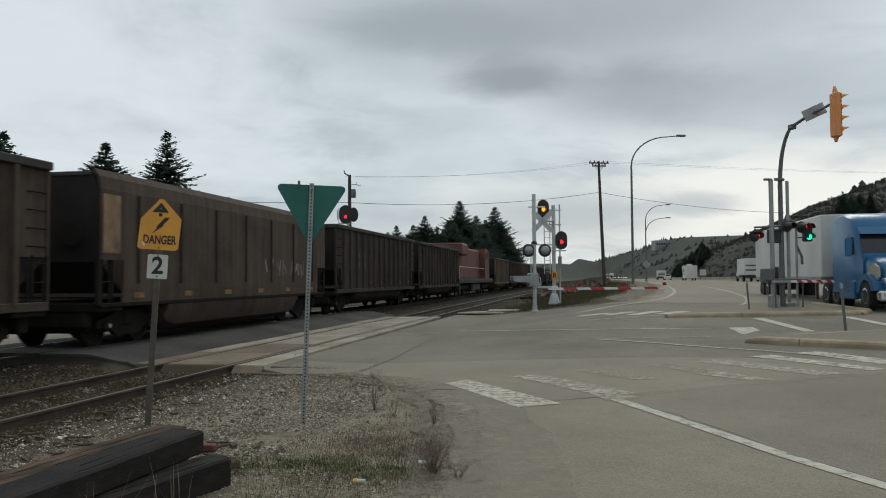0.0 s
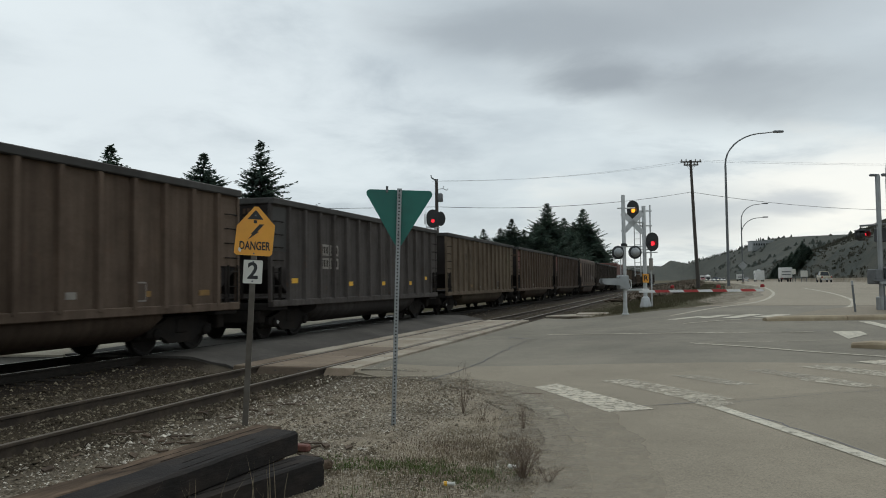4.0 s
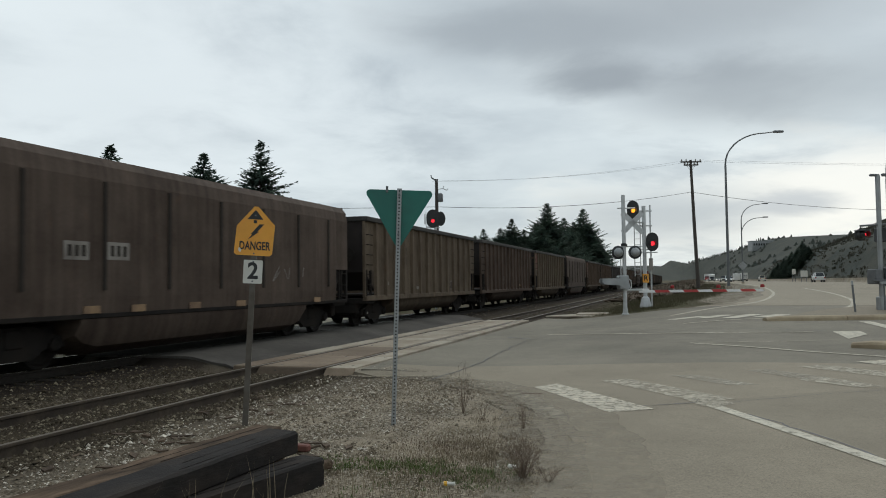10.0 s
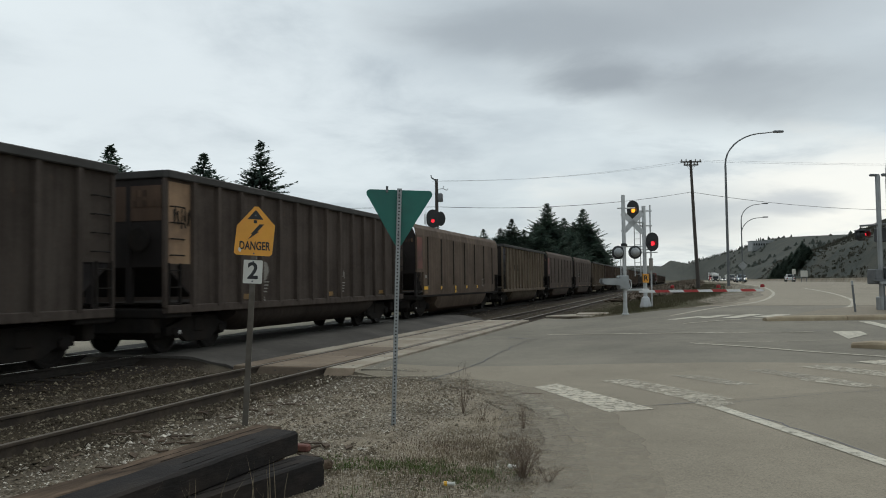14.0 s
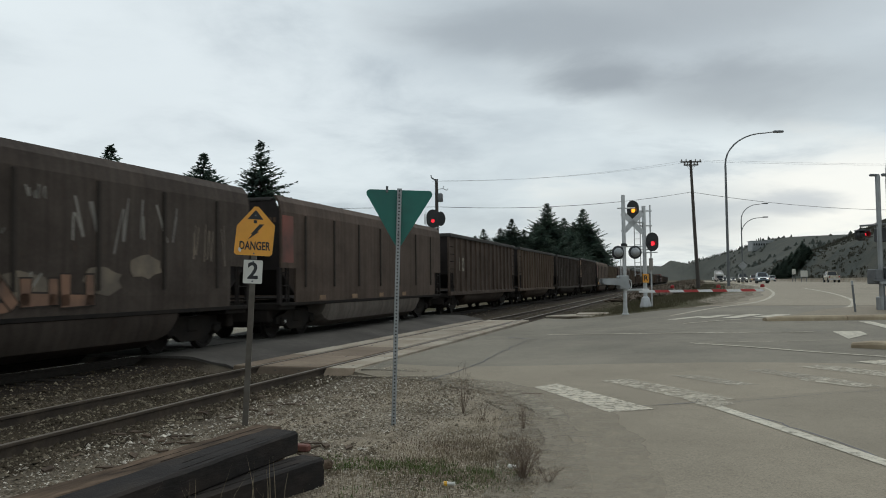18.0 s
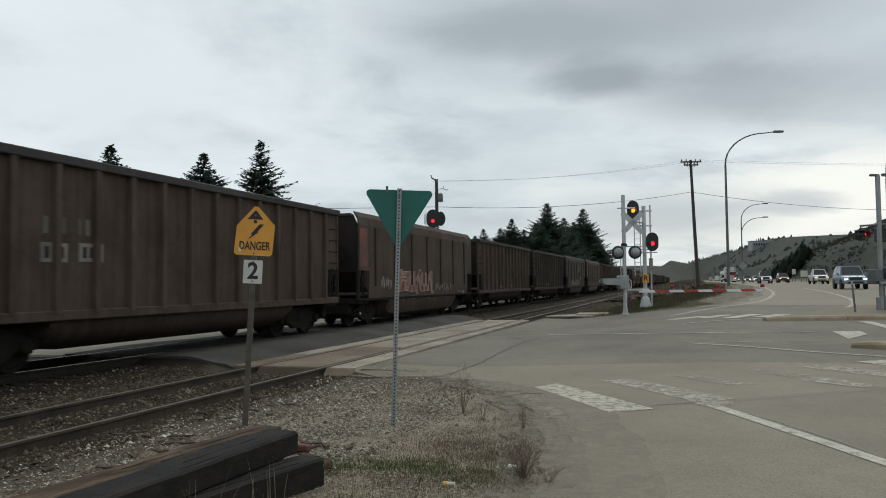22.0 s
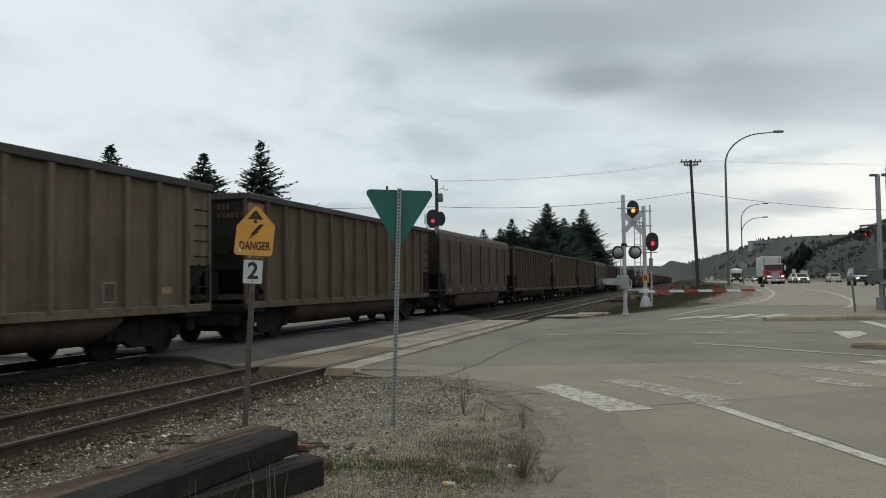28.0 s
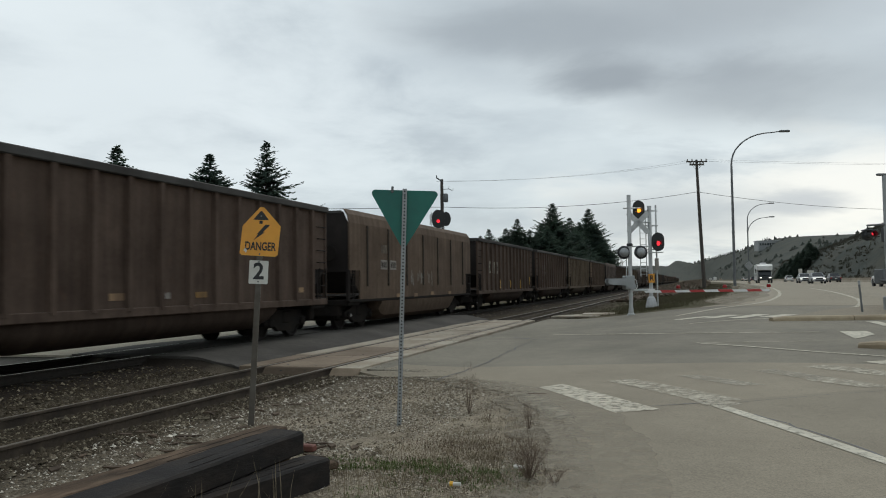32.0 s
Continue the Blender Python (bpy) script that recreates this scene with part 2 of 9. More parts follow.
def car_paint(name, rough, gloss):
    """Weathered car steel: the car's own paint colour, rain streaks, coal-dust blotches and rusty scabs."""
    m = bpy.data.materials.new(name)
    m.use_nodes = True
    t = m.node_tree
    b = t.nodes["Principled BSDF"]
    info = t.nodes.new("ShaderNodeObjectInfo")
    tc = t.nodes.new("ShaderNodeTexCoord").outputs["Object"]

    def grain(size, scale, detail, r=0.6):
        mp = t.nodes.new("ShaderNodeVectorMath")
        mp.operation = "MULTIPLY"
        mp.inputs[1].default_value = size
        t.links.new(tc, mp.inputs[0])
        ad = t.nodes.new("ShaderNodeVectorMath")
        ad.operation = "MULTIPLY_ADD"
        ad.inputs[1].default_value = (37, 19, 53)
        t.links.new(info.outputs["Random"], ad.inputs[0])
        t.links.new(mp.outputs[0], ad.inputs[2])
        q = t.nodes.new("ShaderNodeTexNoise")
        q.inputs["Scale"].default_value, q.inputs["Detail"].default_value, q.inputs["Roughness"].default_value = scale, detail, r
        t.links.new(ad.outputs[0], q.inputs["Vector"])
        return q.outputs["Fac"]

    def ramp(v, lo, hi, a=0.0, z=1.0):
        q = t.nodes.new("ShaderNodeMapRange")
        q.inputs[1].default_value, q.inputs[2].default_value, q.inputs[3].default_value, q.inputs[4].default_value = lo, hi, a, z
        t.links.new(v, q.inputs[0])
        return q.outputs[0]

    def mix(f, x, y, blend="MIX"):
        q = t.nodes.new("ShaderNodeMix")
        q.data_type, q.blend_type = "RGBA", blend
        for i, v in ((0, f), (6, x), (7, y)):
            if isinstance(v, (int, float)):
                q.inputs[i].default_value = v
            elif isinstance(v, tuple):
                q.inputs[i].default_value = (*v[:3], 1)
            else:
                t.links.new(v, q.inputs[i])
        return q.outputs[2]

    col = mix(ramp(grain((1, 5.5, 0.3), 1.0, 5), 0.36, 0.66, 0.0, 0.8), info.outputs["Color"], (0.62, 0.6, 0.6), "MULTIPLY")
    col = mix(ramp(grain((1, 0.5, 0.8), 1.0, 6, 0.65), 0.42, 0.72, 0.0, 0.85), col, (0.55, 0.53, 0.52), "MULTIPLY")
    col = mix(ramp(grain((1, 0.7, 0.45), 1.3, 6, 0.7), 0.55, 0.8, 0.0, 0.5), col, (1.6, 1.5, 1.4), "MULTIPLY")
    col = mix(ramp(grain((1, 2.2, 1.2), 1.6, 7, 0.72), 0.6, 0.74, 0.0, 0.45), col, (0.13, 0.07, 0.042))
    fine = grain((1, 1, 0.6), 26, 4, 0.7)
    col = mix(ramp(fine, 0.4, 0.7, 0.0, 0.35), col, (0.6, 0.58, 0.56), "MULTIPLY")
    t.links.new(col, b.inputs["Base Color"])
    t.links.new(ramp(fine, 0.3, 0.7, rough - 0.1, rough + 0.1), b.inputs["Roughness"])
    b.inputs["Specular IOR Level"].default_value = gloss
    bp = t.nodes.new("ShaderNodeBump")
    bp.inputs["Strength"].default_value, bp.inputs["Distance"].default_value = 0.18, 0.02
    t.links.new(grain((1, 1.3, 0.5), 1.4, 4), bp.inputs["Height"])
    t.links.new(bp.outputs[0], b.inputs["Normal"])
    return m


CAR_STEEL = car_paint("weathered_car_steel", 0.75, 0.1)
CAR_BROWN = surf("dark_brown_car_steel", (0.09, 0.066, 0.05), (0.15, 0.11, 0.084), 2.2, 0.75, 0.15, c3=(0.06, 0.047, 0.04), big=0.35, spot=0.9, vary=0.1, stretch=(1, 1, 0.3), spec=0.07)
CAR_RUST = surf("rust_brown_car_steel", (0.09466, 0.05873, 0.03942), (0.1582, 0.1011, 0.06772), 2.2, 0.75, 0.15, c3=(0.05673, 0.03888, 0.03067), big=0.35, spot=0.8, vary=0.1, stretch=(1, 1, 0.3), spec=0.07)
CAR_PALE = surf("dusty_pale_stencil", (0.15, 0.13, 0.105), (0.21, 0.185, 0.15), 2.2, 0.65, 0.12, c3=(0.08, 0.068, 0.054), big=0.6, spot=0.8, vary=0.1, spec=0.07)
CAR_GREY = surf("sooty_grey_car_side", (0.062, 0.059, 0.056), (0.098, 0.094, 0.089), 2.2, 0.65, 0.12, metal=0.1, c3=(0.045, 0.042, 0.039), big=0.4, spot=0.8, vary=0.1, stretch=(1, 1, 0.3), spec=0.07)
# near-black for the shade in the side seams; also used for dark marks
CAR_SEAM = surf("dark_seam_shade_and_marks", (0.032, 0.027, 0.023), (0.05, 0.042, 0.036), 4, 0.85, 0.1, spec=0.1)
CAR_FADED = surf("faded_dark_stencil", (0.06, 0.048, 0.037), (0.1, 0.08, 0.061), 9, 0.85, 0.05, c3=(0.12, 0.095, 0.07), big=4, spec=0.1)
CREAM_P = surf("dirty_cream_number_panel", (0.30, 0.27, 0.21), (0.40, 0.36, 0.29), 5, 0.7, 0.05, c3=(0.17, 0.15, 0.12), big=1.5, spec=0.2)
CAR_UNDER = surf("black_underframe", (0.014, 0.0128, 0.0125), (0.025, 0.0225, 0.021), 5, 0.85, 0.2, c3=(0.03, 0.025, 0.021), big=1.5, spec=0.05)
WHEEL_M = surf("wheel_steel", (0.014, 0.012, 0.011), (0.024, 0.02, 0.017), 8, 0.6, 0.1, metal=0.3, spec=0.2)
# pale metal for glints: their brightness is put into the colour
GLINT_STEEL = surf("pale_glint_steel", (0.50, 0.49, 0.47), (0.6, 0.58, 0.55), 8, 0.4, 0.05, metal=0.6)
RED_PAINT = surf("faded_red_paint", (0.17, 0.045, 0.03), (0.24, 0.075, 0.05), 4, 0.7, 0.1, c3=(0.06, 0.035, 0.028), big=1.0, spot=0.8)
SLATE_P = surf("dark_slate_car_paint", (0.045, 0.042, 0.05), (0.062, 0.057, 0.066), 3, 0.8, 0.1, c3=(0.03, 0.027, 0.028), big=1.0, spot=0.6, spec=0.15)
TAN_P = surf("faded_tan_car_paint", (0.27, 0.165, 0.092), (0.35, 0.225, 0.13), 3, 0.8, 0.1, c3=(0.13, 0.08, 0.05), big=1.0, spot=0.5)
ORANGE_P = surf("rusty_orange_patch", (0.26, 0.16, 0.08), (0.36, 0.24, 0.13), 4, 0.8, 0.1, c3=(0.12, 0.07, 0.045), big=1.2, spot=0.8)
YELLOW_R = surf("yellow_reflector", (0.75, 0.40, 0.02), (0.82, 0.46, 0.04), 5, 0.45, 0.02)
YELLOW_D = surf("dirty_yellow_reflector", (0.196, 0.105, 0.0245), (0.266, 0.147, 0.035), 5, 0.6, 0.02, c3=(0.07, 0.042, 0.0245), big=3)
STENCIL = surf("faded_white_stencil", (0.22, 0.20, 0.175), (0.32, 0.295, 0.26), 8, 0.8, 0.0, c3=(0.12, 0.1, 0.085), big=2)
SPRAY_W = surf("pale_spray_paint", (0.19, 0.175, 0.15), (0.3, 0.28, 0.24), 4, 0.7, 0.0, c3=(0.09, 0.08, 0.072), big=1)
SPRAY_B = surf("bright_spray_paint", (0.34, 0.31, 0.28), (0.46, 0.43, 0.39), 4, 0.7, 0.0, c3=(0.2, 0.17, 0.15), big=1)
SPRAY_R = surf("dull_orange_spray_paint", (0.19, 0.1, 0.06), (0.26, 0.14, 0.085), 3, 0.8, 0.0, c3=(0.06, 0.043, 0.035), big=1.2)
SPRAY_T = surf("dull_tan_spray_paint", (0.15, 0.12, 0.085), (0.22, 0.175, 0.125), 3, 0.8, 0.0, c3=(0.06, 0.05, 0.042), big=1.2)
SPRAY_P = surf("pink_spray_paint", (0.30, 0.13, 0.10), (0.38, 0.18, 0.15), 4, 0.7, 0.0, c3=(0.16, 0.08, 0.065), big=1)
STEEL = surf("galvanised_steel", (0.30, 0.31, 0.31), (0.42, 0.43, 0.43), 6, 0.5, 0.08, metal=0.6, c3=(0.22, 0.23, 0.23), big=1.5)
STEEL_D = surf("dark_galvanised_steel", (0.11, 0.113, 0.115), (0.17, 0.175, 0.178), 6, 0.55, 0.08, metal=0.5)
SILVER = surf("silver_painted_steel", (0.48, 0.49, 0.49), (0.58, 0.59, 0.59), 5, 0.5, 0.05, metal=0.2, c3=(0.36, 0.36, 0.35), big=1.5)
GREEN_BACK = surf("green_sign_back", (0.005, 0.125, 0.094), (0.008, 0.152, 0.114), 3, 0.45, 0.03, c3=(0.006, 0.10, 0.082), big=2)
ORANGE_S = surf("orange_sign_sheeting", (0.74, 0.325, 0.03), (0.8, 0.365, 0.045), 4, 0.45, 0.02, c3=(0.64, 0.29, 0.04), big=3)
WHITE_S = surf("white_sign_sheeting", (0.60, 0.59, 0.54), (0.68, 0.67, 0.62), 4, 0.5, 0.02, c3=(0.5, 0.48, 0.42), big=4)
BLACK_P = surf("black_paint", (0.012, 0.012, 0.012), (0.022, 0.022, 0.022), 6, 0.55, 0.03)
DARK_P = surf("dark_housing", (0.02, 0.021, 0.022), (0.035, 0.036, 0.038), 6, 0.5, 0.05)
RED_W = surf("red_gate_stripe", (0.40, 0.03, 0.03), (0.47, 0.05, 0.045), 5, 0.5, 0.02)
WHITE_G = surf("white_gate_stripe", (0.68, 0.68, 0.67), (0.75, 0.75, 0.74), 5, 0.5, 0.02)
SIGNAL_Y = surf("orange_signal_housing", (0.66, 0.23, 0.06), (0.72, 0.28, 0.085), 5, 0.5, 0.03)
POLE_WOOD = surf("weathered_pole_wood", (0.045, 0.038, 0.033), (0.085, 0.072, 0.062), 5, 0.9, 0.3, stretch=(6, 6, 0.6))
RED_GLOW = glow("lit_red_lens", (1.0, 0.03, 0.05), 1.2)
AMBER_GLOW = glow("lit_amber_lens", (1.0, 0.36, 0.02), 1.8)
GREEN_GLOW = glow("lit_green_lens", (0.02, 1.0, 0.45), 1.6)
WHITE_GLOW = glow("lit_headlight", (1.0, 0.96, 0.85), 1.5)
POST_M = surf("weathered_brown_post", (0.085, 0.075, 0.062), (0.14, 0.125, 0.105), 7, 0.7, 0.1, metal=0.2, c3=(0.07, 0.055, 0.04), big=3)
WARM_GLOW = glow("lit_fog_light", (1.0, 0.75, 0.32), 1.3)
RED_LENS = surf("dark_red_lens", (0.25, 0.012, 0.012), (0.32, 0.02, 0.02), 6, 0.25, 0.0)
# far trees lightened and cooled in base colour to stand for haze
HILL_TREE = surf("hazed_hillside_conifers", (0.048, 0.06, 0.053), (0.07, 0.08, 0.068), 0.6, 0.9, 0.0, c3=(0.07, 0.064, 0.053), big=0.05, spec=0.1)
CAR_END = surf("black_grimy_car_end", (0.024, 0.021, 0.02), (0.04, 0.034, 0.031), 3, 0.85, 0.15, c3=(0.024, 0.02, 0.019), big=0.5, spec=0.1)
# needle greens raised above their own tone to stand for haze
NEEDLES = surf("haze_lightened_needles", (0.07, 0.105, 0.085), (0.15, 0.2, 0.145), 1.5, 0.8, 0.0, c3=(0.05, 0.075, 0.063), big=0.3, vary=0.2, spec=0.1)


def translucent(m, share):
    """Lets a share of the light through thin leaves."""
    t = m.node_tree
    b = t.nodes["Principled BSDF"]
    tr, mx = t.nodes.new("ShaderNodeBsdfTranslucent"), t.nodes.new("ShaderNodeMixShader")
    t.links.new(b.inputs["Base Color"].links[0].from_socket, tr.inputs["Color"])
    mx.inputs[0].default_value = share
    t.links.new(b.outputs[0], mx.inputs[1])
    t.links.new(tr.outputs[0], mx.inputs[2])
    t.links.new(mx.outputs[0], t.nodes["Material Output"].inputs["Surface"])


translucent(NEEDLES, 0.4)
BARK = surf("dark_bark", (0.03, 0.025, 0.02), (0.06, 0.05, 0.042), 6, 0.95, 0.4)
TWIG = surf("dry_twig", (0.12, 0.085, 0.06), (0.2, 0.145, 0.105), 9, 0.9, 0.1)
VERGE_TWIG = surf("reddish_brown_brush", (0.15, 0.114, 0.09), (0.22, 0.168, 0.132), 2, 0.95, 0.0, c3=(0.12, 0.11, 0.078), big=0.2, spec=0.1)
RUSSET = surf("russet_dead_grass", (0.14, 0.098, 0.07), (0.22, 0.165, 0.12), 6, 0.95, 0.0, c3=(0.17, 0.14, 0.096), big=1.0, spec=0.1)
DEAD = surf("dead_brown_grass", (0.075, 0.062, 0.042), (0.13, 0.105, 0.074), 2, 0.95, 0.0, c3=(0.08, 0.08, 0.045), big=0.3, spec=0.1)
STRAW = surf("dry_grass", (0.17, 0.135, 0.085), (0.28, 0.225, 0.145), 5, 0.9, 0.0)
GRASS = surf("short_green_grass", (0.07, 0.1, 0.032), (0.125, 0.16, 0.055), 4, 0.85, 0.0, spec=0.1)
VERGE = surf("dull_verge_grass", (0.06, 0.062, 0.03), (0.11, 0.105, 0.058), 0.8, 0.9, 0.0, c3=(0.115, 0.09, 0.06), big=0.3, spec=0.1)
RUBBER = surf("tyre_rubber", (0.014, 0.014, 0.014), (0.024, 0.024, 0.024), 9, 0.85, 0.1)
GLASS_D = surf("dark_car_glass", (0.015, 0.018, 0.02), (0.022, 0.026, 0.03), 2, 0.08, 0.0)
CHROME = surf("chrome", (0.6, 0.6, 0.6), (0.7, 0.7, 0.7), 4, 0.18, 0.0, metal=1.0)


# ---- small building tools ----
class Shape:
    """Collects vertices and faces of one part."""

    def __init__(self):
        self.v, self.f = [], []

    def add(self, verts, faces):
        k = len(self.v)
        self.v += [tuple(p) for p in verts]
        self.f += [tuple(i + k for i in q) for q in faces]
        return self

    def box(self, x0, x1, y0, y1, z0, z1, m=None):
        c = [(x, y, z) for z in (z0, z1) for y in (y0, y1) for x in (x0, x1)]
        if m is not None:
            c = [m @ Vector(p) for p in c]
        return self.add(c, [(0, 2, 3, 1), (4, 5, 7, 6), (0, 1, 5, 4), (2, 6, 7, 3), (0, 4, 6, 2), (1, 3, 7, 5)])

    def block(self, x0, x1, y0, y1, z0, z1, b=0.01, m=None):
        """A box with its long edges taken off."""
        ring = []
        for z, i in ((z0, b), (z0 + b, 0), (z1 - b, 0), (z1, b)):
            ring.append([(x0 + b + i * 0.7, y0 + i, z), (x1 - b - i * 0.7, y0 + i, z), (x1 - i, y0 + b + i * 0.7, z), (x1 - i, y1 - b - i * 0.7, z),
                         (x1 - b - i * 0.7, y1 - i, z), (x0 + b + i * 0.7, y1 - i, z), (x0 + i, y1 - b - i * 0.7, z), (x0 + i, y0 + b + i * 0.7, z)])
        vs = [p for r in ring for p in r]
        if m is not None:
            vs = [m @ Vector(p) for p in vs]
        fs = [tuple(reversed(range(8))), tuple(range(24, 32))]
        for k in range(3):
            for i in range(8):
                j = (i + 1) % 8
                fs.append((k * 8 + i, k * 8 + j, k * 8 + 8 + j, k * 8 + 8 + i))
        return self.add(vs, fs)

    def tube(self, points, radii, n=8, caps=True):
        """A round bar through the points; radii: one for all or one each."""
        pts = [Vector(p) for p in points]
        if isinstance(radii, (int, float)):
            radii = [radii] * len(pts)
        rings = []
        for i, p in enumerate(pts):
            w = (pts[min(i + 1, len(pts) - 1)] - pts[max(i - 1, 0)]).normalized()
            a = Vector((0, 0, 1)) if abs(w.z) < 0.9 else Vector((0, 1, 0))
            e = w.cross(a).normalized()
            g = e.cross(w)
            rings.append([p + radii[i] * (math.cos(t) * e + math.sin(t) * g) for t in [2 * math.pi * k / n for k in range(n)]])
        fs = []
        for i in range(len(pts) - 1):
            for k in range(n):
                j = (k + 1) % n
                fs.append((i * n + k, i * n + n + k, i * n + n + j, i * n + j))
        if caps:
            fs += [tuple(range(n)), tuple(reversed(range((len(pts) - 1) * n, len(pts) * n)))]
        return self.add([p for r in rings for p in r], fs)

    def prism(self, outline, axis, a, b, m=None):
        """A flat outline (pairs of numbers) pushed along x, y or z from a to b."""
        def put(p, w):
            return {"x": (w, p[0], p[1]), "y": (p[0], w, p[1]), "z": (p[0], p[1], w)}[axis]
        n = len(outline)
        vs = [put(p, a) for p in outline] + [put(p, b) for p in outline]
        if m is not None:
            vs = [m @ Vector(p) for p in vs]
        return self.add(vs, [tuple(range(n)), tuple(reversed(range(n, 2 * n)))] + [(i, n + i, n + (i + 1) % n, (i + 1) % n) for i in range(n)])

    def lathe(self, profile, n=16, m=None):
        """A profile of (radius, height) turned round z."""
        vs = [(r * math.cos(2 * math.pi * k / n), r * math.sin(2 * math.pi * k / n), z) for r, z in profile for k in range(n)]
        if m is not None:
            vs = [m @ Vector(p) for p in vs]
        fs = [(i * n + k, i * n + (k + 1) % n, i * n + n + (k + 1) % n, i * n + n + k) for i in range(len(profile) - 1) for k in range(n)]
        fs += [tuple(reversed(range(n))), tuple(range((len(profile) - 1) * n, len(profile) * n))]
        return self.add(vs, fs)

    def mesh(self, name, smooth=False):
        me = bpy.data.meshes.new(name)
        me.from_pydata(self.v, [], self.f)
        bm = bmesh.new()
        bm.from_mesh(me)
        bmesh.ops.recalc_face_normals(bm, faces=bm.faces)
        bm.to_mesh(me)
        bm.free()
        if smooth:
            me.polygons.foreach_set("use_smooth", [True] * len(me.polygons))
            me.set_sharp_from_angle(angle=radians(40))
        return me


def rough_beam(wide, tall, length, seed):
    """A sawn timber with worn, uneven edges; its end is at y = 0 and its top at z = 0."""
    r = random.Random(seed)
    sh = Shape()
    n = max(6, int(length / 0.16))
    ring = ((-wide + 0.02, 0), (-0.02, 0), (0, -0.02), (0, -tall + 0.02), (-0.02, -tall), (-wide + 0.02, -tall), (-wide, -tall + 0.02), (-wide, -0.02))
    vs = []
    for j in range(n + 1):
        for x, z in ring:
            vs.append((x + r.uniform(-0.006, 0.004), -length * j / n + (r.uniform(-0.008, 0.002) if j == 0 else 0), z + r.uniform(-0.007, 0.001)))
    fs = [tuple(range(8)), tuple(reversed(range(8 * n, 8 * n + 8)))]
    fs += [(8 * j + i, 8 * j + 8 + i, 8 * j + 8 + (i + 1) % 8, 8 * j + (i + 1) % 8) for j in range(n) for i in range(8)]
    return sh.add(vs, fs)


def sheet(name, verts, faces, smooth=True):
    me = bpy.data.meshes.new(name)
    me.from_pydata(verts, [], faces)
    if smooth:
        me.polygons.foreach_set("use_smooth", [True] * len(me.polygons))
    return me


def part(name, shape, material, parent, label="", m=None, smooth=False):
    """One mesh object under a thing or a part; shape is a Shape or a mesh to share."""
    me = shape if isinstance(shape, bpy.types.Mesh) else shape.mesh(name, smooth)
    if material is not None and not me.materials:
        me.materials.append(material)
    ob = new(name, me)
    ob.parent = parent
    if m is not None:
        ob.matrix_basis = m
    return tagged(ob, label)


def thing(name, m, label, category, group="", kind=""):
    ob = new(name)
    ob.empty_display_size = 0.3
    ob.matrix_basis = m
    return tagged(ob, label, category, group, kind)


def solid(name, shape, material, m, label, category="", group="", kind="", smooth=False):
    me = shape if isinstance(shape, bpy.types.Mesh) else shape.mesh(name, smooth)
    me.materials.append(material)
    ob = new(name, me)
    ob.matrix_basis = m
    return tagged(ob, label, category, group, kind)


def letters(text, size, material, parent, m, name="lettering", depth=0.0012):
    cu = bpy.data.curves.new(name, "FONT")
    cu.offset = size * 0.026
    cu.body, cu.size, cu.extrude, cu.align_x, cu.align_y = text, size, depth, "CENTER", "CENTER"
    ob = bpy.data.objects.new(name, cu)
    scene.collection.objects.link(ob)
    me = bpy.data.meshes.new_from_object(ob.evaluated_get(bpy.context.evaluated_depsgraph_get()))
    bpy.data.objects.remove(ob)
    me.materials.clear()
    return part(name, me, material, parent, "", m)


# ---- the lie of the land: u metres right of the camera across the tracks, s metres along them ----
def ease(x, a, b):
    k = min(1.0, max(0.0, (x - a) / (b - a)))
    return k * k * (3 - 2 * k)


def plan(u, s):
    return CA * u + SA * s, -SA * u + CA * s


def steps(x, table):
    for (a, va), (b, vb) in zip(table, table[1:]):
        if x <= b:
            return va + (vb - va) * ease(x, a, b)
    return table[-1][1]


BED = ((-60, 0.0), (-16.5, 0.0), (-14.0, 0.085), (-10.0, 0.085), (-9.2, -0.05), (-6.0, -0.05), (-4.6, 0.0), (60, 0.0))
CROSSING = ((-60, 0.1), (-17, 0.22), (-14, 0.245), (-10.2, 0.245), (-9.2, 0.1), (-8.9, 0.0), (-6.5, 0.0), (-6.1, 0.085), (-4.4, 0.02), (60, 0.0))
CROSS_A, CROSS_B = 14.35, 35.5


def height(u, s):
    over = ease(s, CROSS_A - 0.2, CROSS_A + 0.05) * (1 - ease(s, CROSS_B, CROSS_B + 1.5))
    if u > -4.4:
        over = 1.0
    z = steps(u, CROSSING) * over + steps(u, BED) * (1 - over)
    z += ease(u, -6, 2) * 1.1 * (1 - math.exp(-max(s - 8, 0) / 33))
    ridge = 120 - 170 * ease(s, 1200, 3600)
    top = 30 + 8 * (1 - ease(s, 330, 480)) + 28 * ease(s, 520, 1250)
    if u > 30 or s > 1000:
        k = ease(u, min(34 - 30 * ease(s, 900, 3000), ridge - 60), ridge)
        z += top * (0.25 * ease(u, 33 - 30 * ease(s, 900, 3000), 46) + 0.75 * k) * ease(s, 20, 110)
        z += 2.2 * noise.noise((u * 0.02, s * 0.012, 0.3)) * ease(u, 40, 90)
    z += 52 * ease(s, 1500, 2700) * (1 - ease(u, -100, 60))
    if u < -40:
        z += 14 * (1 - ease(u, -900, -150))
    return z


def at(u, s, z=None, rz=0.0, lift=0.0):
    x, y = plan(u, s)
    return pose(x, y, (height(u, s) if z is None else z) + lift, 0, 0, rz - TURN)


def spans(table):
    out = []
    for a, b, n in table:
        out += [a + (b - a) * i / n for i in range(n)]
    return out + [table[-1][1]]


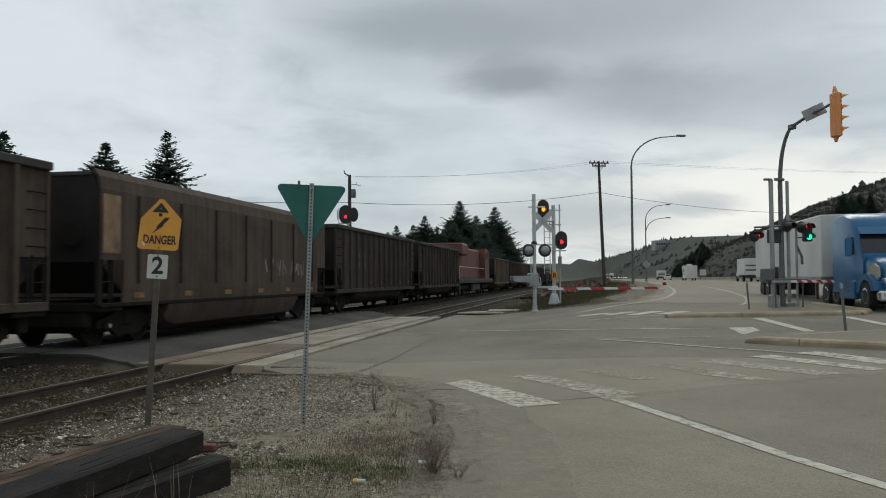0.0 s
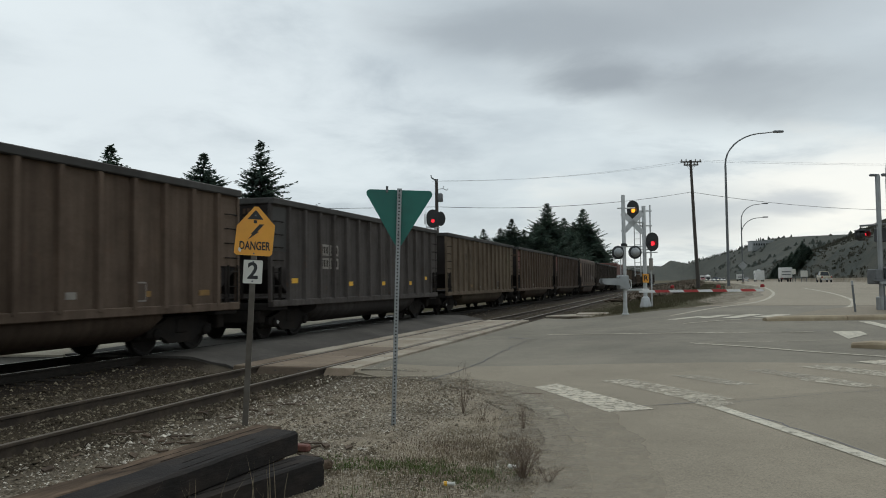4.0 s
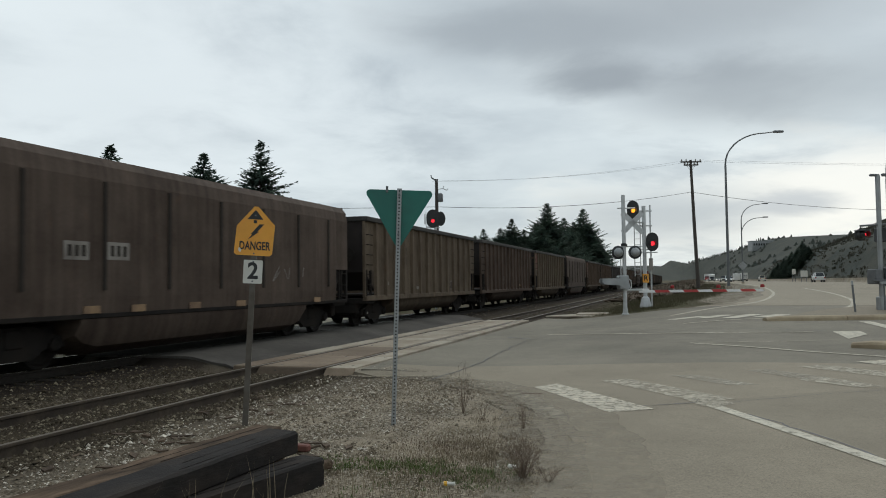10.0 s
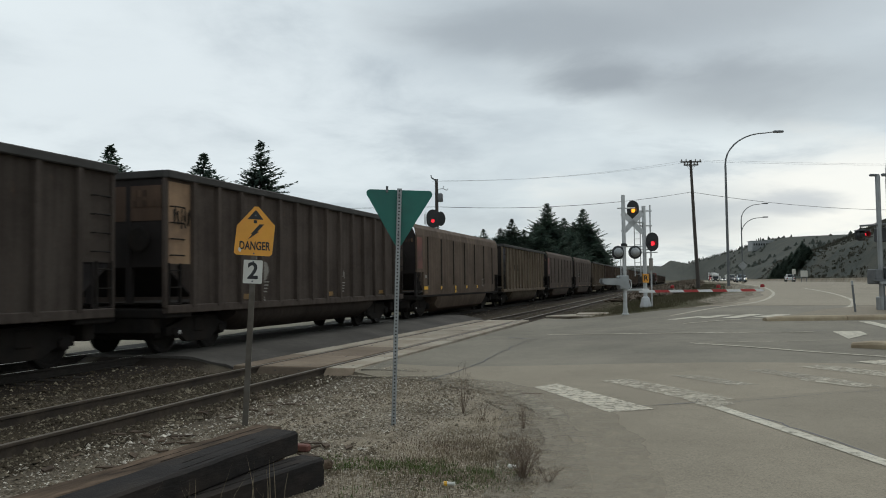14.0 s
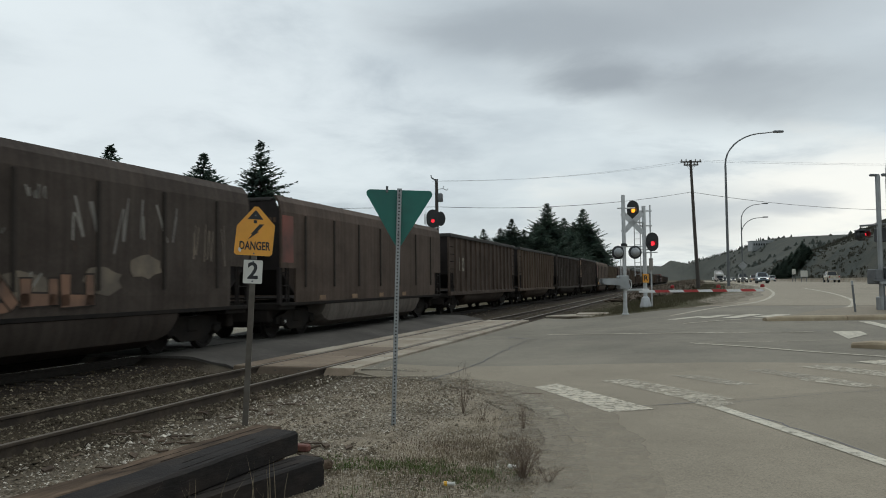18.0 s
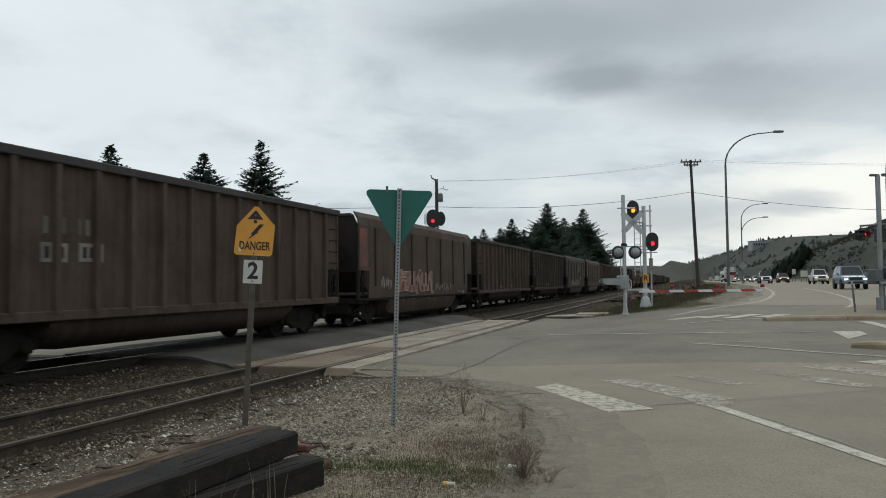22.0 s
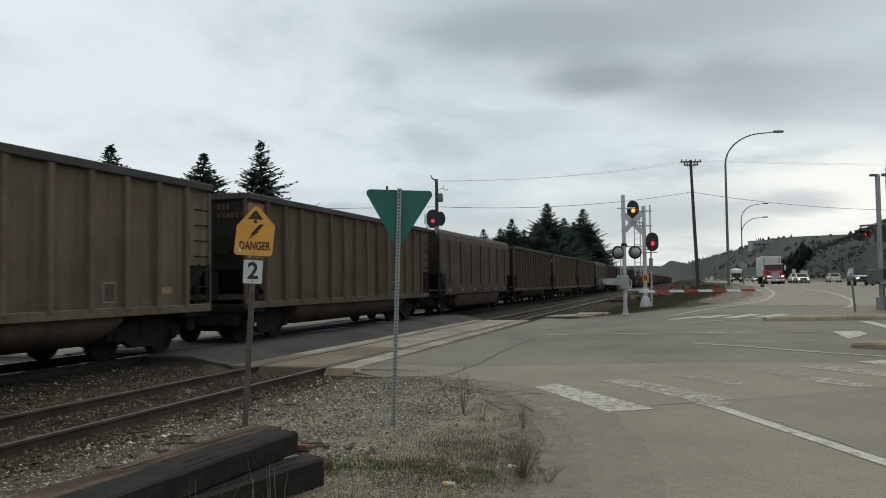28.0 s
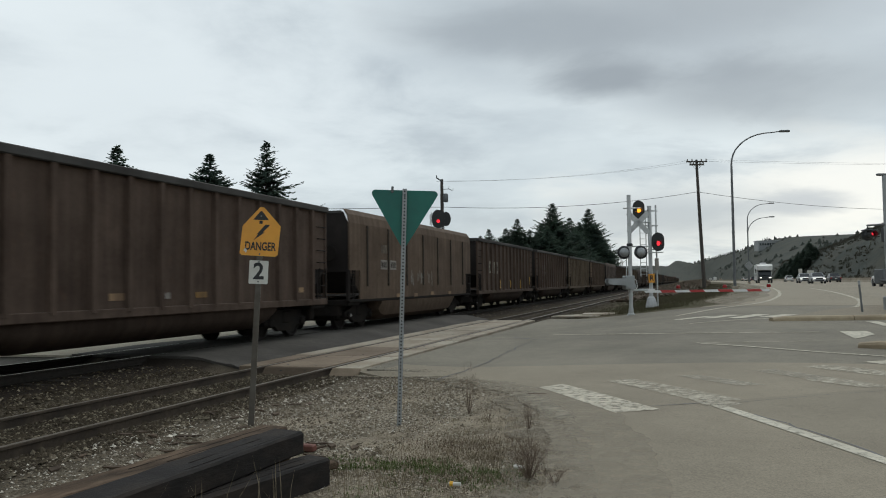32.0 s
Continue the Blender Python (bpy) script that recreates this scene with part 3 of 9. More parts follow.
def land(us, ss, lift=0.0, keep=None):
    vs = [(*plan(u, s), height(u, s) + lift) for s in ss for u in us]
    n = len(us)
    fs = [(j * n + i, j * n + i + 1, j * n + n + i + 1, j * n + n + i) for j in range(len(ss) - 1) for i in range(n - 1)]
    return vs, fs


def strip(name, ss, left, right, n, lift, material, kind_label, category="", parent=None):
    """A paved sheet between two edges that are functions of s."""
    vs, fs = [], []
    rows = [(ss[0], -0.03)] + [(s, lift) for s in ss] + [(ss[-1], -0.03)]
    for s, up in rows:
        a, b = left(s), right(s)
        cols = [(a, -0.03)] + [(a + (b - a) * i / n, up) for i in range(n + 1)] + [(b, -0.03)]
        for u, w in cols:
            vs.append((*plan(u, s), height(u, s) + w))
    m = n + 3
    for j in range(len(rows) - 1):
        for i in range(m - 1):
            k = j * m + i
            fs.append((k, k + 1, k + m + 1, k + m))
    me = sheet(name, vs, fs, False)
    me.materials.append(material)
    ob = new(name, me)
    return tagged(ob, kind_label, category, kind="structure")


def ground_material():
    """Grey gravel and dust near the tracks, with grass in patches, scrub and brown earth on the hill."""
    m = bpy.data.materials.new("gravelly_ground")
    m.use_nodes = True
    t = m.node_tree
    b = t.nodes["Principled BSDF"]
    tc = t.nodes.new("ShaderNodeTexCoord")

    def noise_of(s, d, r=0.6):
        q = t.nodes.new("ShaderNodeTexNoise")
        q.inputs["Scale"].default_value, q.inputs["Detail"].default_value, q.inputs["Roughness"].default_value = s, d, r
        t.links.new(tc.outputs["Object"], q.inputs["Vector"])
        return q.outputs["Fac"]

    def ramp(v, lo, hi):
        q = t.nodes.new("ShaderNodeMapRange")
        q.inputs[1].default_value, q.inputs[2].default_value = lo, hi
        t.links.new(v, q.inputs[0])
        return q.outputs[0]

    def mix(f, a, c):
        q = t.nodes.new("ShaderNodeMix")
        q.data_type = "RGBA"
        for i, v in ((0, f), (6, a), (7, c)):
            if isinstance(v, tuple):
                q.inputs[i].default_value = (*v, 1)
            else:
                t.links.new(v, q.inputs[i])
        return q.outputs[2]

    sep = t.nodes.new("ShaderNodeSeparateXYZ")
    t.links.new(tc.outputs["Object"], sep.inputs[0])
    along = t.nodes.new("ShaderNodeMapping")
    along.inputs["Rotation"].default_value = (0, 0, radians(TURN))
    t.links.new(tc.outputs["Object"], along.inputs[0])
    us = t.nodes.new("ShaderNodeSeparateXYZ")
    t.links.new(along.outputs[0], us.inputs[0])
    u_of = us.outputs[0]

    def near_track(centre, half, soft):
        q = t.nodes.new("ShaderNodeMath")
        q.operation = "SUBTRACT"
        t.links.new(u_of, q.inputs[0])
        q.inputs[1].default_value = centre
        w = t.nodes.new("ShaderNodeMath")
        w.operation = "ABSOLUTE"
        t.links.new(q.outputs[0], w.inputs[0])
        z = t.nodes.new("ShaderNodeMapRange")
        z.inputs[1].default_value, z.inputs[2].default_value = half + soft, half
        t.links.new(w.outputs[0], z.inputs[0])
        return z.outputs[0]

    vor = t.nodes.new("ShaderNodeTexVoronoi")
    vor.inputs["Scale"].default_value = 38
    t.links.new(tc.outputs["Object"], vor.inputs["Vector"])
    vsep = t.nodes.new("ShaderNodeSeparateColor")
    t.links.new(vor.outputs["Color"], vsep.inputs[0])
    gravel = mix(vsep.outputs[0], (0.07, 0.057, 0.041), (0.45, 0.39, 0.302))
    dust = mix(ramp(noise_of(6, 6), 0.3, 0.7), (0.26, 0.214, 0.154), (0.41, 0.35, 0.265))
    near = mix(ramp(noise_of(0.8, 6), 0.40, 0.60), gravel, dust)
    near = mix(ramp(noise_of(1.5, 7, 0.7), 0.55, 0.7), near, (0.095, 0.074, 0.05))
    near = mix(near_track(-16.8, 4.1, 0.5), near, (0.13, 0.122, 0.107))
    grass = mix(ramp(noise_of(5, 6), 0.35, 0.65), (0.05, 0.06, 0.028), (0.115, 0.10, 0.06))
    far = mix(ramp(noise_of(0.16, 6), 0.38, 0.6), grass, (0.135, 0.11, 0.078))
    # scrub tones lightened in the colour itself for haze on the hill
    scrub = mix(ramp(noise_of(0.045, 8, 0.7), 0.42, 0.58), (0.066, 0.074, 0.066), (0.09, 0.09, 0.075))
    scrub = mix(ramp(noise_of(0.35, 5, 0.7), 0.5, 0.66), scrub, (0.062, 0.066, 0.056))
    fy = t.nodes.new("ShaderNodeMapRange")
    fy.inputs[1].default_value, fy.inputs[2].default_value = 24, 34
    t.links.new(sep.outputs[1], fy.inputs[0])
    col = mix(fy.outputs[0], near, far)
    # dark ballast by the main track, with the train's shade put into its colour
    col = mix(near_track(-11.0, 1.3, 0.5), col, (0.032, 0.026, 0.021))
    col = mix(near_track(-7.68, 1.2, 1.4), col, (0.062, 0.050, 0.037))
    hz = ramp(sep.outputs[2], 1.4, 2.4)
    col = mix(hz, col, scrub)
    t.links.new(col, b.inputs["Base Color"])
    b.inputs["Roughness"].default_value = 0.95
    b.inputs["Specular IOR Level"].default_value = 0.06
    bp = t.nodes.new("ShaderNodeBump")
    bp.inputs["Strength"].default_value, bp.inputs["Distance"].default_value = 0.8, 0.03
    t.links.new(vor.outputs["Distance"], bp.inputs["Height"])
    t.links.new(bp.outputs[0], b.inputs["Normal"])
    return m


U_LINES = spans([(-3000, -300, 8), (-300, -60, 10), (-60, -20, 12), (-20, -4, 54), (-4, 8, 24), (8, 40, 24), (40, 140, 34), (140, 600, 14), (600, 3200, 8)])
S_LINES = spans([(-400, -40, 6), (-40, 0, 10), (0, 13, 26), (13, 16, 12), (16, 34, 24), (34, 40, 12), (40, 140, 40), (140, 700, 56), (700, 2000, 40), (2000, 4500, 14)])
gv, gf = land(U_LINES, S_LINES)
gme = sheet("ground", gv, gf)
gme.materials.append(ground_material())
tagged(new("ground", gme), "grey gravelly ground with patchy grass and a scrubby hillside", "ground", kind="structure")


# ---- roads ----
def shoulder(s):
    """Where the gravel corner ends and the side road begins."""
    return steps(s, ((-40, -0.4), (6.4, -0.9), (8.2, -1.15), (9.9, -1.55), (11.2, -2.1), (12.8, -3.2), (13.6, -4.2), (14.35, -6.3)))


strip("side_road", spans([(-40, 5, 12), (5, 15.3, 42)]), shoulder, lambda s: 32.0, 60, 0.024, ASPHALT_S, "worn grey asphalt of the side road", "road")
strip("crossing_road", spans([(CROSS_A, CROSS_B, 46)]), lambda s: -6.11, lambda s: 32.0, 90, 0.02, ASPHALT, "worn grey asphalt road over the level crossing", "road")
strip("far_crossing_road", spans([(CROSS_A, CROSS_B, 46)]), lambda s: -34.0, lambda s: -13.3, 60, 0.02, ASPHALT_D, "worn grey asphalt road beyond the siding", "road")


def slip(s):
    """The left edge of the slip lane that bends out of the highway."""
    return steps(s, ((35.2, 0.3), (38.0, 1.7), (41.0, 2.5), (51.0, 4.0), (65.0, 5.3), (88.0, 6.7), (140, 7.9), (3000, 8.2)))


strip("highway", spans([(35.3, 60, 40), (60, 200, 60), (200, 1200, 50)]), slip, lambda s: 27.5, 24, 0.024, HIGHWAY, "pale grey asphalt highway beside the tracks", "road")


def line(name, a, b, wide, material, label, n=30, lift=0.031, parent=None):
    """A painted line from a to b, both (u, s)."""
    (u0, s0), (u1, s1) = a, b
    q = math.hypot(u1 - u0, s1 - s0)
    nu, ns = (s1 - s0) / q * wide / 2, -(u1 - u0) / q * wide / 2
    vs, fs = [], []
    for i in range(n + 1):
        k = i / n
        for g, up in ((-1, lift), (1, lift)):
            u, s = u0 + (u1 - u0) * k + g * nu, s0 + (s1 - s0) * k + g * ns
            vs.append((*plan(u, s), height(u, s) + up))
    for i in range(n):
        fs.append((2 * i, 2 * i + 1, 2 * i + 3, 2 * i + 2))
    me = sheet(name, vs, fs)
    me.materials.append(material)
    return tagged(new(name, me), label, "road marking", kind="structure")


# ---- road markings ----
def paint_quad(corners, material, n=10):
    """A worn bar of road paint between four corners (u, s)."""
    c0, c1, c2, c3 = (Vector(c) for c in corners)
    vs = []
    for i in range(n + 1):
        for e in (c0.lerp(c3, i / n), c1.lerp(c2, i / n)):
            vs.append((*plan(e.x, e.y), height(e.x, e.y) + 0.031))
    me = sheet("crosswalk_bar", vs, [(2 * i, 2 * i + 1, 2 * i + 3, 2 * i + 2) for i in range(n)])
    me.materials.append(material)
    return tagged(new("crosswalk_bar", me), "worn white crosswalk bar on grey asphalt", "road marking", kind="structure")


for corners, m in (
        (((-2.31, 12.27), (-2.00, 12.65), (-0.41, 10.47), (-0.95, 10.16)), PAINT_W),
        (((-1.33, 12.97), (-0.95, 13.22), (0.62, 11.31), (0.11, 11.07)), PAINT_WORN),
        (((0.04, 11.24), (0.29, 11.45), (0.60, 11.01), (0.31, 10.60)), PAINT_WORN),
        (((-0.27, 13.54), (0.09, 13.66), (1.04, 12.62), (0.60, 12.53)), PAINT_FAINT),
        (((0.95, 14.15), (1.28, 14.38), (2.13, 13.44), (1.73, 13.21)), PAINT_FAINT),
        (((1.63, 13.19), (2.02, 13.55), (2.73, 12.71), (2.35, 12.55)), PAINT_WORN),
        (((1.80, 14.70), (2.24, 15.06), (3.97, 13.43), (3.45, 13.26)), PAINT_WORN),
        (((2.87, 15.53), (3.33, 15.84), (4.73, 14.08), (4.42, 13.86)), PAINT_W),
        (((3.88, 16.25), (4.35, 16.48), (5.16, 15.35), (4.90, 14.58)), PAINT_W)):
    paint_quad(corners, m)
for k, (a, b) in enumerate((((-0.47, 27.7), (0.6, 28.4)), ((0.49, 27.4), (1.45, 28.7)), ((1.34, 27.0), (2.34, 28.9)), ((2.3, 27.4), (3.2, 28.8)))):
    line("crosswalk_bar", a, b, 0.5, PAINT_SOLID, "worn white crosswalk bar on grey asphalt")
line("stop_line", (0.32, 10.79), (1.73, 8.16), 0.17, PAINT_SOLID, "white edge line of the side road")
line("stop_line", (1.73, 8.16), (4.4, 3.0), 0.17, PAINT_SOLID, "white edge line of the side road")
line("stop_line", (-0.01, 11.58), (0.32, 10.79), 0.3, PAINT_WORN, "worn end of a white edge line")
line("lane_line", (-0.05, 25.31), (2.42, 26.73), 0.12, PAINT_W, "thin white lane line on asphalt")
line("lane_line", (0.92, 24.8), (4.79, 25.3), 0.08, PAINT_WORN, "thin faded white lane line")
line("lane_dash", (4.97, 25.5), (5.3, 20.8), 0.32, PAINT_SOLID, "white lane dash beside the traffic island")
line("lane_dash", (7.7, 26.2), (7.85, 21.2), 0.32, PAINT_SOLID, "white lane dash beside the traffic island")
nose = sheet("island_nose_paint", [(*plan(u, s), height(u, s) + 0.029) for u, s in ((3.54, 21.82), (4.18, 22.04), (4.18, 21.07), (3.54, 19.86))], [(0, 1, 2, 3)])
nose.materials.append(PAINT_SOLID)
tagged(new("island_nose_paint", nose), "white painted nose of the traffic island", "road marking", kind="structure")


def edge_line(name, f, ss, wide, material, label):
    vs, fs = [], []
    for s in ss:
        for d, up in ((-wide / 2, 0.032), (wide / 2, 0.032)):
            u = f(s) + d
            vs.append((*plan(u, s), height(u, s) + up))
    for i in range(len(ss) - 1):
        fs.append((2 * i, 2 * i + 1, 2 * i + 3, 2 * i + 2))
    me = sheet(name, vs, fs)
    me.materials.append(material)
    return tagged(new(name, me), label, "road marking", kind="structure")


def curve_line(pts, wide, material, label):
    """A painted line through a few points (u, s), rounded by midpoints."""
    for _ in range(3):
        q = [pts[0]]
        for (u0, s0), (u1, s1) in zip(pts, pts[1:]):
            q += [(0.75 * u0 + 0.25 * u1, 0.75 * s0 + 0.25 * s1), (0.25 * u0 + 0.75 * u1, 0.25 * s0 + 0.75 * s1)]
        pts = q + [pts[-1]]
    vs, fs = [], []
    for i, (u, s) in enumerate(pts):
        a, b = pts[max(0, i - 1)], pts[min(len(pts) - 1, i + 1)]
        q = math.hypot(b[0] - a[0], b[1] - a[1]) or 1
        for g, up in ((-1, 0.032), (1, 0.032)):
            uu, ss = u + g * wide / 2 * (b[1] - a[1]) / q, s - g * wide / 2 * (b[0] - a[0]) / q
            vs.append((*plan(uu, ss), height(uu, ss) + up))
    for i in range(len(pts) - 1):
        fs.append((2 * i, 2 * i + 1, 2 * i + 3, 2 * i + 2))
    me = sheet("edge_line", vs, fs)
    me.materials.append(material)
    return tagged(new("edge_line", me), label, "road marking", kind="structure")


curve_line([(0.2, 18.81), (1.0, 18.15), (2.02, 17.27), (2.95, 16.7), (3.54, 16.41), (7.5, 13.2)], 0.11, PAINT_W, "thin white lane line on asphalt")
curve_line([(0.1, 19.04), (0.64, 18.97), (1.16, 18.96), (1.68, 19.01), (2.2, 19.12), (2.73, 19.26)], 0.09, PAINT_WORN, "thin faded white lane line")
curve_line([(-4.11, 24.5), (-2.34, 23.18), (-0.81, 22.09), (0.54, 21.48), (1.81, 21.38), (3.07, 21.61)], 0.10, PAINT_W, "thin faded white lane line")
curve_line([(-0.5, 30.1), (0.15, 31.4), (1.03, 33.4), (2.25, 35.8), (3.52, 40.0), (4.58, 46.7), (5.44, 54.0), (6.3, 65.2), (7.6, 88.4), (8.8, 140.0)], 0.2, PAINT_W, "white edge line of the slip lane")
curve_line([(4.6, 30.7), (5.3, 31.9), (6.17, 34.0), (6.88, 37.1), (7.64, 41.7), (8.12, 47.0), (8.78, 55.5), (9.5, 72.3)], 0.2, PAINT_W, "white edge line of the traffic island")
for s in range(48, 330, 12):
    line("lane_dash", (14.3, s), (14.3, s + 3.5), 0.14, PAINT_W, "white dash between the highway lanes", 4)
edge_line("edge_line", lambda s: 18.7, spans([(34, 60, 20), (60, 400, 50)]), 0.14, PAINT_W, "white edge line of the highway")
strip("asphalt_patch", spans([(-30, 4, 10), (4, 15.5, 46)]), lambda s: 0.205 + max(0.0, 11.1 - s) * 0.54 + max(0.0, s - 11.1) * 1.63, lambda s: 30.0, 40, 0.0262, ASPHALT_NEW, "smooth paler asphalt resurfacing patch", "road")
strip("dusty_shoulder", spans([(-30, 4, 8), (4, 14.2, 120)]), lambda s: shoulder(s) - 0.3, lambda s: shoulder(s) + 0.75 * ease(14.4, s, s + 3) + 0.16 * noise.noise((s * 1.1, 0.0, 3.0)) + 0.07 * noise.noise((s * 5.0, 2.0, 3.0)), 10, 0.028, DIRT_EDGE, "dusty crumbling edge of the asphalt", "road")
DUST = worn_paint("thin_grey_dust", (0.33, 0.285, 0.22), 0.55, 3.0, 0.16)
strip("dust_film", spans([(-30, 4, 8), (4, 14.1, 34)]), lambda s: shoulder(s) - 0.7 + 0.3 * noise.noise((s * 1.3, 5.0, 1.0)), lambda s: shoulder(s) + 0.15, 6, 0.0262, DUST, "thin grey dust over the gravel beside the asphalt", "ground")
SAND = worn_paint("pale_washed_sand", (0.42, 0.375, 0.295), 0.5, 4.0, 0.2)
curve_line([(-2.55, 11.55), (-2.29, 11.3), (-2.03, 10.8), (-1.77, 10.25), (-1.5, 9.7)], 0.3, SAND, "pale sand washed along the edge of the asphalt")
# dark sheet: coal dust and the train's shade share one colour
strip("coal_dust_strip", spans([(CROSS_A + 0.07, CROSS_B + 0.1, 40)]), lambda s: -13.5 + 0.2 * math.sin(s), lambda s: -9.02 + 0.02 * math.sin(1.3 * s), 24, 0.0245, COAL_DUST_SHADE, "asphalt darkened with coal dust and painted train shade round the main track", "road")
strip("slip_lane_shoulder", spans([(36.5, 60, 30), (60, 120, 30)]), lambda s: slip(s) - 1.9 * ease(s, 36, 42), lambda s: slip(s) + 0.5, 6, 0.0285, DIRT_EDGE, "dusty gravel shoulder of the slip lane", "road")
rng = random.Random(77)


def seam(pts, wide):
    """A wandering tar-filled crack through the points (u, s)."""
    out = []
    for (u0, s0), (u1, s1) in zip(pts, pts[1:]):
        n = max(2, int(math.hypot(u1 - u0, s1 - s0) / 0.35))
        out += [(u0 + (u1 - u0) * i / n + rng.uniform(-0.05, 0.05), s0 + (s1 - s0) * i / n + rng.uniform(-0.05, 0.05)) for i in range(n)]
    out.append(pts[-1])
    vs, fs = [], []
    for i, (u, s) in enumerate(out):
        a, b = out[max(0, i - 1)], out[min(len(out) - 1, i + 1)]
        q = math.hypot(b[0] - a[0], b[1] - a[1]) or 1
        w = wide * rng.uniform(0.4, 1.0) / 2
        for g in (-1, 1):
            uu, ss = u + g * w * (b[1] - a[1]) / q, s - g * w * (b[0] - a[0]) / q
            vs.append((*plan(uu, ss), height(uu, ss) + 0.03))
    fs = [(2 * i, 2 * i + 1, 2 * i + 3, 2 * i + 2) for i in range(len(out) - 1)]
    me = sheet("tar_seam", vs, fs)
    me.materials.append(TAR)
    tagged(new("tar_seam", me), "dark wandering crack in the asphalt", "road crack", kind="structure")


seam([(-4.31, 13.2), (-4.17, 14.1), (-4.09, 15.9), (-4.28, 19.5), (-4.33, 22.0)], 0.04)
seam([(-5.1, 23.4), (-4.0, 22.5)], 0.16)
seam([(0.65, 10.35), (1.0, 9.83), (1.12, 9.63), (1.34, 9.24), (1.75, 8.25), (3.4, 5.4)], 0.04)
seam([(0.5, 11.08), (1.64, 11.76), (2.66, 12.4), (5.0, 13.8)], 0.015)
seam([(-1.1, 10.4), (0.3, 11.1)], 0.04)
seam([(-4.3, 25.5), (0.0, 23.2), (3.4, 22.0)], 0.04)


# ---- tracks ----
RAIL_P = ((-0.07, 0), (0.07, 0), (0.07, 0.012), (0.012, 0.03), (0.012, 0.125), (0.036, 0.138), (0.036, 0.165), (0.03, 0.171), (-0.03, 0.171), (-0.036, 0.165), (-0.036, 0.138), (-0.012, 0.125), (-0.012, 0.03), (-0.07, 0.012))
S0, S1 = -40.0, 520.0
TRACKS = (("siding_track", -7.68, 0.102, RAIL_DULL, RAIL), ("main_track", -12.02, 0.27, RAIL_TOP, RAIL_BLACK))
tie_mesh = Shape().block(-1.3, 1.3, -0.115, 0.115, -0.18, 0, 0.012).mesh("tie")
tie_mesh.materials.append(TIE)
rng = random.Random(5)
for tname, u0, ztop, headm, webm in TRACKS:
    tr = thing(tname, at(u0, 0, 0.0), "rusty steel rails on weathered wooden ties in ballast", "railway track", kind="structure")
    for g in (-0.7535, 0.7535):
        rl = part("rail", Shape().prism([(x + g, z + ztop - 0.171) for x, z in RAIL_P], "y", S0, S1), webm, tr, "rusty brown steel rail")
        part("rail_head", Shape().box(g - 0.031, g + 0.031, S0, S1, ztop - 0.001, ztop + 0.002), headm, rl, "worn rail head")
    s = -3.0
    far = Shape()
    while s < 230:
        if s < 14.4 or 36.5 < s < 70:
            part("tie", tie_mesh, None, tr, "", pose(rng.uniform(-0.04, 0.04), s, ztop - 0.178 + rng.uniform(-0.014, 0.004), 0, 0, rng.uniform(-1.2, 1.2)))
        elif s >= 70:
            far.box(-1.3, 1.3, s - 0.11, s + 0.11, ztop - 0.35, ztop - 0.175)
        s += 0.56
    tagged(part("far_ties", far, TIE, tr), kind="stuff")

# concrete crossing panels on the siding
PANEL_Z = 0.108
pan = thing("crossing_panels", at(-7.68, 0, 0.0), "pale dusty concrete level crossing panels between rails", "crossing panel", kind="structure")
rng = random.Random(8)
for row, x0, x1 in (("a", -1.30, -0.86), ("b", -0.63, 0.63), ("c", 0.86, 1.40)):
    s = CROSS_A
    k = 0
    while s < CROSS_B - 2.5:
        me = Shape().block(x0, x1 - (0.03 * k if row == "c" else 0), 0.012, 2.43, -0.10, 0, 0.012)
        part("panel", me, PANEL_B if (row == "b" and k < 2) or (row == "a" and k < 1) else CONCRETE, pan, "", pose(0, s, PANEL_Z + rng.uniform(-0.004, 0.006)))
        for px_, py_ in ((0.25, 0.3), (0.75, 0.3), (0.25, 2.1), (0.75, 2.1)):
            if row != "a":
                part("lifting_hole", Shape().lathe([(0.03, 0.0), (0.03, 0.002)], 8), BLACK_P, pan, "", pose(x0 + (x1 - x0) * px_, s + py_, PANEL_Z + 0.0065))
        s += 2.44
        k += 1
for x0, x1, d in ((-0.66, 0.66, 0.28), (0.84, 1.44, 0.32)):
    sl = Shape().prism([(CROSS_A - d, -0.14), (CROSS_A - 0.04, 0.085), (CROSS_A, 0.1), (CROSS_A, 0.06), (CROSS_A - d, -0.2)], "x", x0, x1)
    rp = part("end_ramp", sl, RAMP_M if x0 < 0 else PANEL_B, pan, "sloped steel end ramp dusted brown")
    for h in (0.3, 0.7):
        part("lifting_hole", Shape().lathe([(0.028, 0.0), (0.028, 0.003)], 8), BLACK_P, rp, "", pose(x0 + (x1 - x0) * h, CROSS_A - 0.1, 0.0235, 52, 0, 0))


